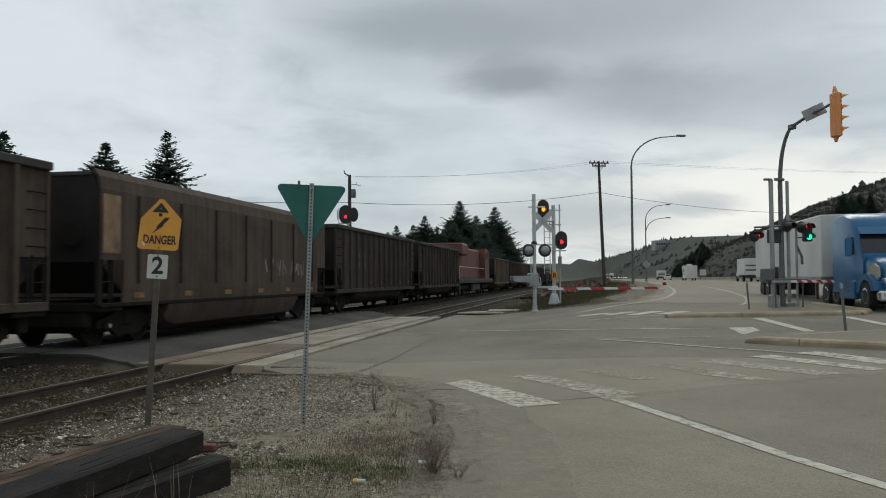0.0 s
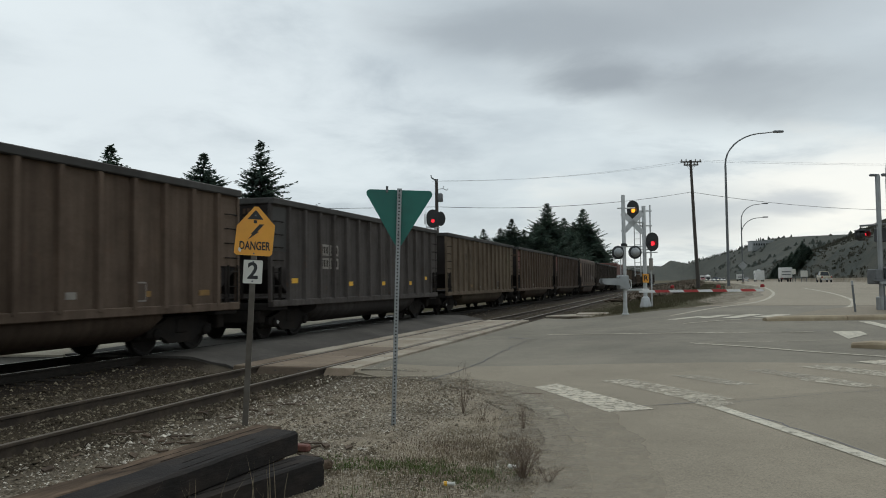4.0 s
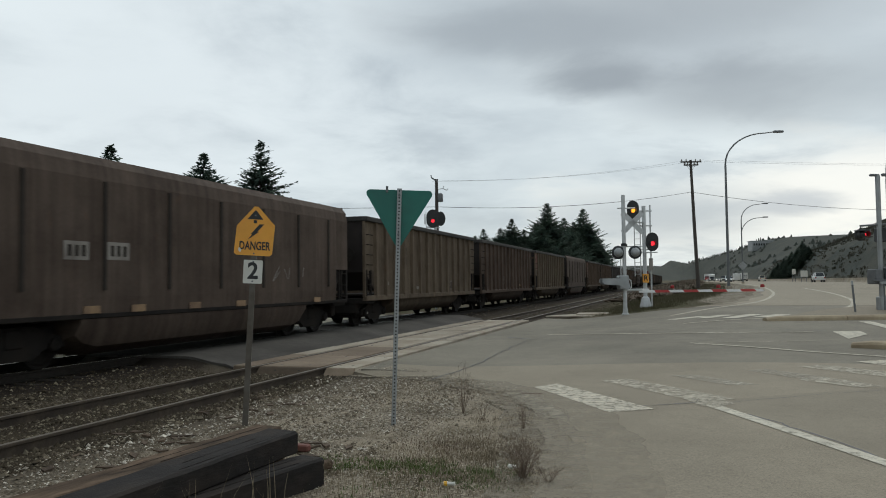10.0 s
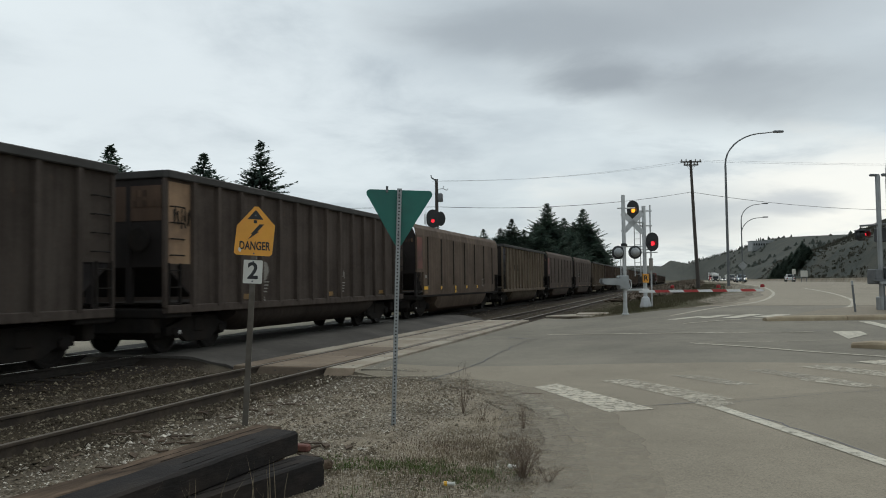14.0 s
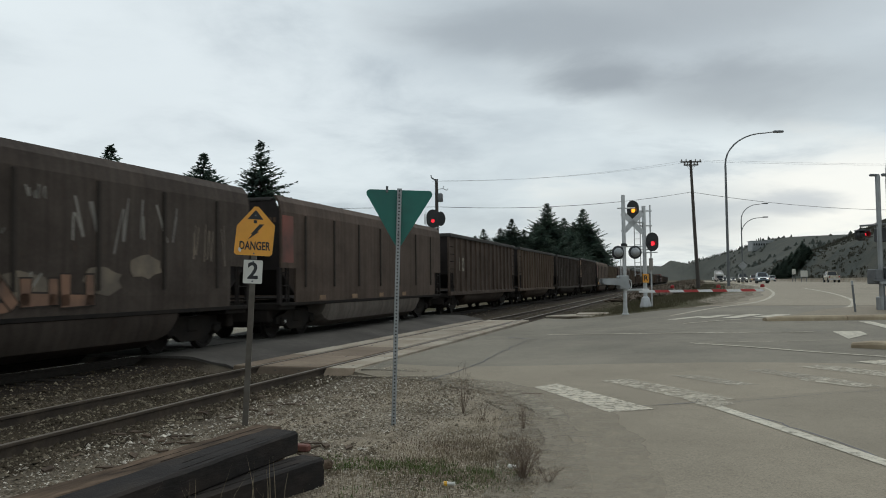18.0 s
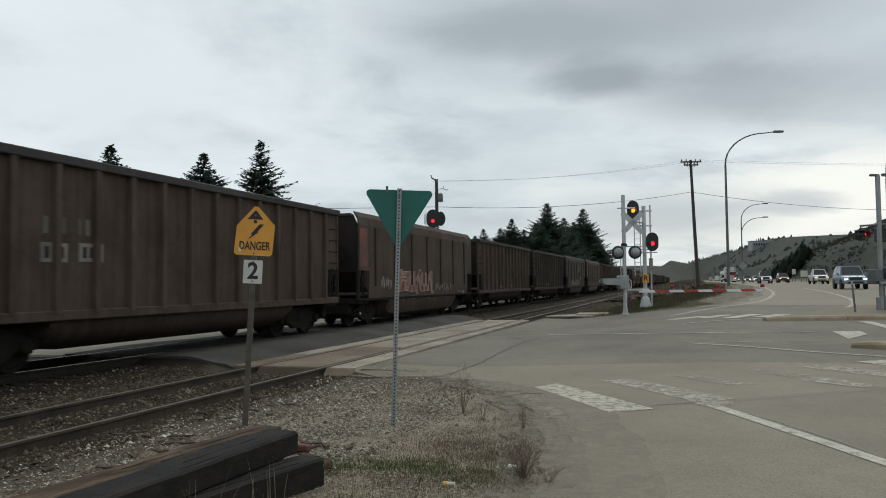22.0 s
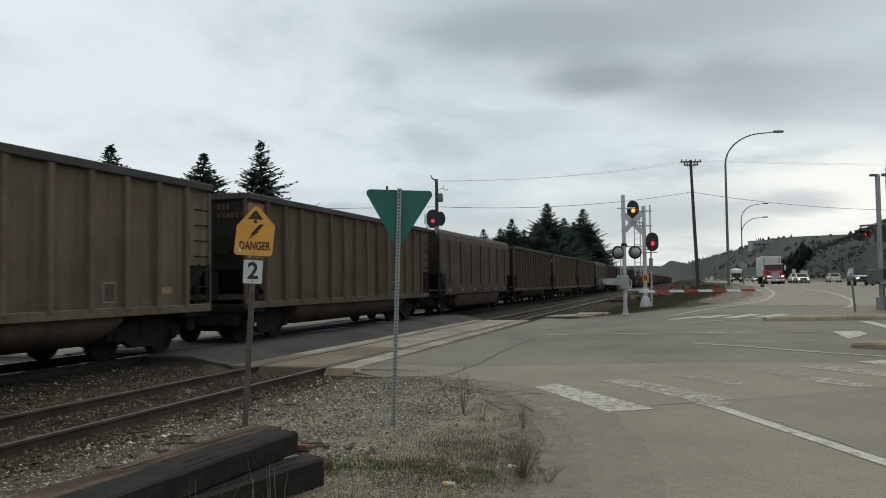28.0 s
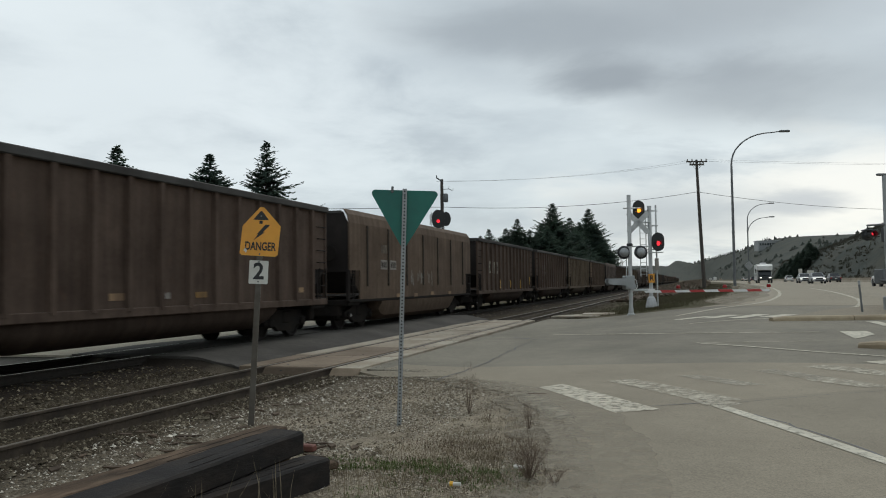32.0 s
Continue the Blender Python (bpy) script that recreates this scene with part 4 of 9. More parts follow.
# ---- kerbs and islands ----
def kerb_run(points, parent, wide=0.36, high=0.165):
    """Lengths of round-topped kerb from point to point, (u, s)."""
    for (u0, s0), (u1, s1) in zip(points, points[1:]):
        q = math.hypot(u1 - u0, s1 - s0)
        n = max(1, round(q / 3.6))
        for i in range(n):
            a, b = i / n, (i + 1) / n - 0.008
            pa = Vector((u0 + (u1 - u0) * a, s0 + (s1 - s0) * a))
            pb = Vector((u0 + (u1 - u0) * b, s0 + (s1 - s0) * b))
            w = Vector(((s1 - s0) / q, -(u1 - u0) / q)) * wide / 2
            sh = Shape()
            vs = []
            for p in (pa, pb):
                for k, z in ((-1, -0.03), (-0.93, high * 0.62), (-0.7, high * 0.9), (-0.3, high), (0.3, high), (0.7, high * 0.9), (0.93, high * 0.62), (1, -0.03)):
                    e = p + w * k
                    vs.append((*plan(e.x, e.y), height(e.x, e.y) + z * (0.7 if i == 0 and p is pa and (u0, s0) == points[0] else 1.0)))
            sh.add(vs, [tuple(range(7, -1, -1)), tuple(range(8, 16))] + [(j, j + 1, j + 9, j + 8) for j in range(7)])
            part("kerb_stone", sh, KERB_C, parent)


isl = thing("traffic_island", pose(0, 0, 0), "traffic island with weathered yellowish concrete kerb", "traffic island", kind="structure")
kerb_run([(2.3, 25.64), (2.7, 25.77), (4.6, 26.2), (8.4, 27.2)], isl)
kerb_run([(8.4, 27.2), (9.0, 28.4), (8.6, 33.0)], isl)
fill = sheet("island_top", [(*plan(u, s), height(u, s) + 0.1) for u, s in ((2.55, 25.85), (8.4, 27.3), (8.9, 28.5), (8.5, 33), (6.6, 33.5), (4.6, 30.5))], [(0, 1, 2, 3, 4, 5)])
part("island_top", fill, ISLAND_TOP, isl)
isl2 = thing("traffic_island", pose(0, 0, 0), "traffic island with weathered yellowish concrete kerb", "traffic island", kind="structure")
kerb_run([(3.3, 18.11), (3.65, 17.98), (4.3, 17.65), (6.2, 16.85), (11.0, 14.7)], isl2)
kerb_run([(3.45, 18.1), (4.6, 19.2), (7.0, 20.6), (12.0, 20.0)], isl2, 0.3, 0.112)
fill = sheet("island_top", [(*plan(u, s), height(u, s) + 0.11) for u, s in ((3.6, 18.1), (6.2, 17.0), (11, 14.9), (12, 19.9), (7, 20.5), (4.6, 19.8))], [(0, 1, 2, 3, 4, 5)])
part("island_top", fill, ISLAND_TOP, isl2)


def lean_post(u, s, tall, tilt, label):
    t = thing("guide_post", at(u, s) @ pose(0, 0, 0.1, 0, tilt, 0), label, "post", "guide posts")
    part("shaft", Shape().box(-0.03, 0.03, -0.02, 0.02, -0.1, tall), STEEL_D, t)
    part("cap", Shape().block(-0.034, 0.034, -0.025, 0.025, tall - 0.12, tall + 0.02, 0.008), STEEL, t, "pale reflector cap")


lean_post(5.4, 29.0, 1.02, -4, "leaning grey steel guide post on the island")
lean_post(6.0, 20.45, 1.12, -4, "leaning grey steel guide post on the island")

# barrier along the far side of the highway
bar = thing("highway_barrier", pose(0, 0, 0), "long low concrete barrier along the highway", "barrier", kind="structure")
for i in range(60):
    s = 40 + i * 6.0
    u = 27.6
    m = at(u, s)
    part("barrier_section", Shape().prism([(-0.3, -0.3), (0.3, -0.3), (0.28, 0.08), (0.12, 0.3), (0.08, 0.75), (-0.08, 0.75), (-0.12, 0.3), (-0.28, 0.08)], "y", 0.02, 5.98), CONCRETE, bar, "", m)


# ---- the coal train ----
PITCH = 16.2
HALF = 7.28          # half the length of a car body
WIDE = 1.57


def side_outline(notch_len, notch_top, z0, z1):
    h = HALF
    return [(-h, notch_top), (-h + notch_len, notch_top), (-h + notch_len, z0), (h - notch_len, z0), (h - notch_len, notch_top), (h, notch_top), (h, z1), (-h, z1)]


def truck_parts(car, y0):
    """One two-axle truck under a car."""
    tk = part("truck", Shape().block(-1.15, 1.15, -0.22, 0.22, 0.42, 0.78, 0.04), CAR_UNDER, car, "black steel truck bolster", pose(0, y0, 0))
    for gx in (-1, 1):
        x = gx * 1.05
        sf = Shape().prism([(-1.18, 0.40), (-0.72, 0.40), (-0.42, 0.22), (0.42, 0.22), (0.72, 0.40), (1.18, 0.40), (1.18, 0.58), (0.75, 0.68), (0.45, 0.80), (-0.45, 0.80), (-0.75, 0.68), (-1.18, 0.58)], "x", x - 0.07, x + 0.07)
        part("side_frame", sf, CAR_UNDER, tk)
        for gy in (-0.89, 0.89):
            part("bearing_cap", Shape().lathe([(0.12, 0), (0.12, 0.07), (0.07, 0.1)], 10), CAR_UNDER, tk, "", pose(x + gx * 0.06, gy, 0.46, 0, 90 * gx, 0))
    # solid dark filler added so that no ground shows between the wheels
    part("brake_rigging", Shape().block(-0.95, 0.95, -1.3, 1.3, 0.3, 0.82, 0.05), CAR_UNDER, tk, "black filler block for the brake rigging")
    for gy in (-0.89, 0.89):
        ws = Shape()
        for gx in (-1, 1):
            m = pose(gx * 0.79, gy, 0.46, 0, 90 * gx, 0)
            ws.lathe([(0.49, -0.10), (0.49, -0.07), (0.46, -0.06), (0.455, 0.03), (0.40, 0.03), (0.36, -0.01), (0.18, -0.02), (0.14, 0.05)], 24, m)
        ws.tube([(-0.9, gy, 0.46), (0.9, gy, 0.46)], 0.08, 10)
        part("wheelset", ws, WHEEL_M, tk, "dark steel wheel pair", None, True)
    return tk


def ladder(car, x, y, z0, z1):
    sh = Shape()
    for d in (-0.2, 0.2):
        sh.box(x - 0.015, x + 0.015, y + d - 0.02, y + d + 0.02, z0, z1)
    z = z0 + 0.15
    while z < z1:
        sh.tube([(x, y - 0.2, z), (x, y + 0.2, z)], 0.014, 5)
        z += 0.36
    part("ladder", sh, CAR_UNDER, car)


GRAB = Shape().tube([(0, -0.22, 0), (0.09, -0.2, 0), (0.09, 0.2, 0), (0, 0.22, 0)], 0.016, 5).mesh("grab_iron")
GRAB.materials.append(CAR_UNDER)


def gondola(ribbed, side_m, rib_m, tub_m, chord_m, top=3.83, low=0.36):
    """A high-sided coal car. ribbed: many outside posts and a square top; else a smooth side with few posts and a rounded top edge."""
    car = thing("coal_car", pose(0, 0, 0), "", "train car", "coal cars of the train")
    z0, z1 = 1.02, top
    if ribbed:
        for gx in (-1, 1):
            x = gx * (WIDE - 0.09)
            part("side_sheet", Shape().prism(side_outline(0.95, 1.95, z0, z1 - 0.05), "x", x - 0.012, x + 0.012), side_m, car)
            part("top_chord", Shape().block(x - 0.06, x + 0.13, -HALF - 0.04, HALF + 0.04, z1 - 0.17, z1, 0.02) if gx > 0 else Shape().block(x - 0.13, x + 0.06, -HALF - 0.04, HALF + 0.04, z1 - 0.17, z1, 0.02), chord_m, car)
            part("side_sill", Shape().block(x - 0.07, x + 0.09, -HALF, HALF, z0 - 0.12, z0 + 0.06, 0.015), rib_m, car)
            n = 14
            rib = Shape().prism([(-0.085, 0), (-0.06, 0.1), (0.06, 0.1), (0.085, 0)], "z", 0, z1 - 0.17 - z0).mesh("rib")
            rib.materials.append(rib_m)
            for i in range(n):
                y = -6.35 + 12.7 * i / (n - 1)
                part("rib", rib, None, car, "", pose(x + gx * 0.011, y, z0, 0, 0, -90 * gx))
            for gy in (-1, 1):
                part("corner_post", Shape().block(x - 0.05, x + 0.05, gy * HALF - 0.05, gy * HALF + 0.05, z0, z1 - 0.17, 0.012), rib_m, car)
                for z in (2.15, 2.5, 2.85, 3.2):
                    if gx > 0:
                        part("grab_iron", GRAB, None, car, "", pose(x + 0.01, gy * (HALF - 0.34), z))
                part("notch_post", Shape().box(x - 0.02, x + 0.02, gy * (HALF - 0.5) - 0.03, gy * (HALF - 0.5) + 0.03, z0, 1.95), CAR_END, car)
        for gy in (-1, 1):
            y = gy * (HALF - 0.03)
            part("end_sheet", Shape().prism([(y, z1 - 0.05), (y, 1.9), (y - gy * 0.9, 1.25), (y - gy * 0.92, 1.28), (y - gy * 0.03, 1.93), (y - gy * 0.03, z1 - 0.05)], "x", -WIDE + 0.1, WIDE - 0.1), CAR_END, car)
            part("end_chord", Shape().block(-WIDE + 0.1, WIDE - 0.1, y - 0.08, y + 0.08, z1 - 0.16, z1 + 0.003, 0.02), chord_m, car)
            part("end_brace", Shape().block(-0.6, -0.45, y - 0.02, y + 0.12, 1.1, z1 - 0.2, 0.02).block(0.45, 0.6, y - 0.02, y + 0.12, 1.1, z1 - 0.2, 0.02), CAR_END, car)
    else:
        # rounded top edge: one bent sheet from sill to top on each side
        for gx in (-1, 1):
            prof = [(WIDE - 0.02, 0.95), (WIDE, 1.3), (WIDE, 3.5), (WIDE - 0.05, 3.78), (WIDE - 0.17, 3.95), (WIDE - 0.23, 3.95), (WIDE - 0.1, 3.74), (WIDE - 0.05, 3.5), (WIDE - 0.05, 1.3), (WIDE - 0.07, 0.95)]
            h = HALF
            part("side_sheet", Shape().prism([(gx * a, b) for a, b in prof], "y", -h + 0.85, h - 0.85), side_m, car)
            up = [p for p in prof if p[1] > 1.9] 
            up = [(WIDE, 1.95)] + up + [(WIDE - 0.05, 1.95)]
            for gy in (-1, 1):
                a, b = sorted((gy * (h - 0.85), gy * h))
                part("end_cheek", Shape().prism([(gx * c, d) for c, d in up], "y", a, b), side_m, car)
                part("corner_post", Shape().block(gx * (WIDE - 0.07) - 0.05, gx * (WIDE - 0.07) + 0.05, gy * h - 0.05, gy * h + 0.05, 0.95, 1.97, 0.012), CAR_END, car)
                part("notch_post", Shape().box(gx * (WIDE - 0.1) - 0.02, gx * (WIDE - 0.1) + 0.02, gy * (h - 0.45) - 0.03, gy * (h - 0.45) + 0.03, 0.95, 1.97), CAR_END, car)
            # narrow posts coloured dark to stand for the shade in the side seams
            post = Shape().prism([(-0.045, 0), (-0.04, 0.035), (0.04, 0.035), (0.045, 0)], "z", 0, 2.05).mesh("side_post")
            post.materials.append(CAR_SEAM)
            for i in range(7):
                part("side_post", post, None, car, "", pose(gx * WIDE, -5.85 + 11.7 * i / 6, 1.42, 0, 0, -90 * gx))
            part("side_sill", Shape().block(gx * (WIDE - 0.06) - 0.05, gx * (WIDE - 0.06) + 0.05, -h, h, 0.9, 1.0, 0.015), CAR_UNDER, car)
        for gy in (-1, 1):
            y = gy * (HALF - 0.06)
            part("end_sheet", Shape().prism([(-WIDE + 0.08, 1.9), (WIDE - 0.08, 1.9), (WIDE - 0.08, 3.5), (WIDE - 0.24, 3.86), (-WIDE + 0.24, 3.86), (-WIDE + 0.08, 3.5)], "y", y - 0.02, y + 0.02), CAR_END, car)
            part("end_slope", Shape().prism([(y, 1.92), (y - gy * 0.9, 1.2), (y - gy * 0.92, 1.23), (y - gy * 0.03, 1.95)], "x", -WIDE + 0.1, WIDE - 0.1), CAR_END, car)
            part("end_chord", Shape().block(-WIDE + 0.3, WIDE - 0.3, y - 0.06, y + 0.06, 3.8, 3.9, 0.02), chord_m, car)
    # rounded tub between the trucks
    bx = 1.46 if ribbed else 1.545
    prof = [(-bx, 1.0), (-bx + 0.02, 0.7), (-bx + 0.15, low + 0.17), (-1.05, low), (1.05, low), (bx - 0.15, low + 0.17), (bx - 0.02, 0.7), (bx, 1.0)]
    tb = Shape()
    ys = [(-4.45, 0.62), (-4.25, 0.86), (-3.9, 1.0), (3.9, 1.0), (4.25, 0.86), (4.45, 0.62)]
    tb.add([(x, y, 1.0 - (1.0 - z) * k) for y, k in ys for x, z in prof], [(j * 8 + i, j * 8 + i + 1, j * 8 + i + 9, j * 8 + i + 8) for j in range(5) for i in range(7)] + [tuple(range(8)), tuple(reversed(range(40, 48)))] + [(j * 8 + 7, j * 8, j * 8 + 8, j * 8 + 15) for j in range(5)])
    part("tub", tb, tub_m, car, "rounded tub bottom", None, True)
    part("floor", Shape().box(-1.42, 1.42, -HALF + 0.9, HALF - 0.9, 1.08, 1.12), CAR_UNDER, car)
    for gy in (-1, 1):
        part("end_platform", Shape().block(-1.5, 1.5, gy * (HALF - 0.48) - 0.46, gy * (HALF - 0.48) + 0.46, 0.80, 0.99, 0.02), CAR_UNDER, car)
        part("centre_sill", Shape().block(-0.2, 0.2, gy * 6.0 - 1.6, gy * 6.0 + 1.6, 0.72, 1.0, 0.02), CAR_UNDER, car)
        cp = Shape().block(-0.11, 0.11, gy * (HALF + 0.3) - 0.42, gy * (HALF + 0.3) + 0.42, 0.74, 0.92, 0.03)
        part("coupler", cp, CAR_UNDER, car)
        # dark filler box added to close the bright gap beyond the wheels
        part("end_gear", Shape().block(-1.15, 1.15, gy * (HALF - 0.18) - 0.14, gy * (HALF - 0.18) + 0.14, 0.46, 0.81, 0.03), CAR_UNDER, car, "black filler block for the gear under the end platform")
        truck_parts(car, gy * 5.55)
        for gx in (-1, 1):
            ladder(car, gx * (WIDE - 0.03), gy * (HALF - 0.26), 0.95, 1.98)
    hose = Shape().tube([(0.5, HALF, 0.9), (0.55, HALF + 0.3, 0.5), (0.35, HALF + 0.5, 0.55)], 0.025, 6)
    part("air_hose", hose, CAR_UNDER, car)
    # two small pale bits added to stand for white glints at the trucks
    part("glad_hand", Shape().block(0.33, 0.39, HALF + 0.48, HALF + 0.55, 0.52, 0.58, 0.012), GLINT_STEEL, car, "pale bit for a glint at the hose end")
    part("bright_cap", Shape().lathe([(0.05, 0), (0.05, 0.02), (0.025, 0.03)], 10, pose(1.19, -HALF + 0.9, 0.46, 0, 90, 0)), GLINT_STEEL, car, "pale disc for a glint at the axle")
    bw = Shape().lathe([(0.24, 0.0), (0.28, 0.015), (0.28, 0.035), (0.24, 0.05)], 16, pose(0.9, -HALF - 0.1, 2.5, 90, 0, 0))
    part("brake_wheel", bw, CAR_UNDER, car)
    return car



def plate(car, name, y, z, wide, tall, material, label="", x=None):
    """A small flat plate or painted mark on the side towards the road; y is metres from the leading end."""
    x = WIDE + 0.003 if x is None else x
    part(name, Shape().box(x, x + 0.006, HALF - y - wide / 2, HALF - y + wide / 2, z, z + tall), material, car, label)


def scrawl(car, seed, y0, y1, z0, z1, material, n, label, x, thick=0.035):
    """Spray-painted letter-like strokes: flat ribbons on the side, one part a stroke."""
    r = random.Random(seed)
    step = (y1 - y0) / n
    for k in range(n):
        ya, yb = y0 + step * (k + 0.08), y0 + step * (k + 0.95)
        pts = [(r.uniform(ya, yb), z0 + (z1 - z0) * (r.uniform(0.0, 0.3) if i % 2 else r.uniform(0.7, 1.0))) for i in range(r.choice((3, 4, 5)))]
        for _ in range(2):
            q = [pts[0]]
            for a, b in zip(pts, pts[1:]):
                q += [(0.8 * a[0] + 0.2 * b[0], 0.8 * a[1] + 0.2 * b[1]), (0.2 * a[0] + 0.8 * b[0], 0.2 * a[1] + 0.8 * b[1])]
            pts = q + [pts[-1]]
        vs = []
        for i, (y, z) in enumerate(pts):
            a, b = pts[max(0, i - 1)], pts[min(len(pts) - 1, i + 1)]
            q = math.hypot(b[0] - a[0], b[1] - a[1]) or 1
            w = thick * r.uniform(0.7, 1.1)
            for g in (-1, 1):
                vs.append((x, HALF - y - g * w * (b[1] - a[1]) / q * -1, z + g * w * (b[0] - a[0]) / q))
        part("spray_stroke", Shape().add(vs, [(2 * i, 2 * i + 1, 2 * i + 3, 2 * i + 2) for i in range(len(pts) - 1)]), material, car, label)


def tag_letters(car, seed, y0, y1, z0, z1, fill, edge, n, x):
    """Fat spray-painted letters: thick strokes in one colour over a wider pale edge."""
    r = random.Random(seed)
    step = (y1 - y0) / n
    for k in range(n):
        a, b = y0 + step * (k + 0.16), y0 + step * (k + 0.84)
        top, low, mid = z1 - r.uniform(0.05, 0.2), z0 + r.uniform(0.08, 0.16), (z0 + z1) / 2 + r.uniform(-0.1, 0.1)
        path = r.choice((((a, low), (a, top), (b, mid), (b, low)), ((a, top), (a, low), (b, low), (b, top)), ((a, low), ((a + b) / 2, top), (b, low)), ((b, top), (a, top), (a, mid), (b, mid), (b, low), (a, low))))
        for wide, mat, lift, lab in ((0.15, edge, 0.0, "pale edge of a fat letter"), (0.115, fill, 0.002, "filled fat letter")):
            sh = Shape()
            for (ya, za), (yb, zb) in zip(path, path[1:]):
                q = math.hypot(yb - ya, zb - za) or 1
                ny, nz, ey, ez = -(zb - za) / q * wide, (yb - ya) / q * wide, (yb - ya) / q * wide * 0.8, (zb - za) / q * wide * 0.8
                sh.prism([(HALF - (ya - ey + ny * 0.8), za - ez + nz * 0.8), (HALF - (yb + ey + ny), zb + ez + nz), (HALF - (yb + ey - ny), zb + ez - nz), (HALF - (ya - ey - ny * 0.8), za - ez - nz * 0.8)], "x", x + lift, x + lift + 0.001)
            part("spray_letter", sh, mat, car, lab)


def mark(car, kind, y, z, x):
    """One small mark on the side: y metres from the leading end, z its middle above the rail; it keeps clear of the ribs."""
    if x < WIDE and kind in "oOdwYyfNM":
        half = {"o": 0.21, "O": 0.21, "d": 0.17, "w": 0.13, "Y": 0.25, "y": 0.1, "f": 0.17, "N": 0.25, "M": 0.35}[kind] + 0.09
        gap = 12.7 / 13
        off = (HALF - y + 6.35) % gap
        off = min(max(off, half), gap - half)
        y = HALF + 6.35 - (math.floor((HALF - y + 6.35) / gap) * gap + off)
    if kind in "oOdwY":
        w, h, m = {"o": (0.42, 0.13, YELLOW_D), "O": (0.42, 0.14, ORANGE_P), "d": (0.34, 0.12, YELLOW_D), "w": (0.26, 0.13, STENCIL), "Y": (0.5, 0.14, YELLOW_R)}[kind]
        plate(car, "reflector", y, z - h / 2, w, h, m, x=x)
    elif kind == "y":
        plate(car, "reflector", y, z - 0.07, 0.2, 0.14, YELLOW_R, x=x)
    elif kind == "b":
        plate(car, "reflector", y, z - 0.24, 0.09, 0.48, YELLOW_R, x=x + 0.09)
    elif kind == "f":
        part("data_frame", Shape().box(x, x + 0.006, HALF - y - 0.17, HALF - y + 0.17, z - 0.2, z + 0.2), STENCIL, car, "white-edged data panel")
        plate(car, "data_field", y, z - 0.17, 0.28, 0.34, CAR_BROWN, x=x + 0.007)
    elif kind in "PC":
        w, h, m = (0.62, 0.34, STENCIL) if kind == "P" else (0.85, 0.66, CREAM_P)
        plate(car, "number_panel", y, z - h / 2, w, h, m, "pale painted number panel", x)
        for i in range(3):
            plate(car, "number_bar", y + (i - 1) * w * 0.28, z - h * 0.3, w * 0.15, h * 0.6, CAR_SEAM, x=x + 0.007)
    elif kind in "NM":
        k = 2 if kind == "N" else 3
        for i in range(k):
            plate(car, "number_bar", y + (i - (k - 1) / 2) * 0.27, z - 0.19, 0.16, 0.38, CAR_SEAM, "dark painted number bar", x)
    elif kind in "tT":
        m = CAR_PALE if kind == "t" else CAR_FADED
        for i in range(3):
            plate(car, "stencil_mark", y + (i - 1) * 0.2, z - 0.15, 0.11, 0.3, m, x=x)


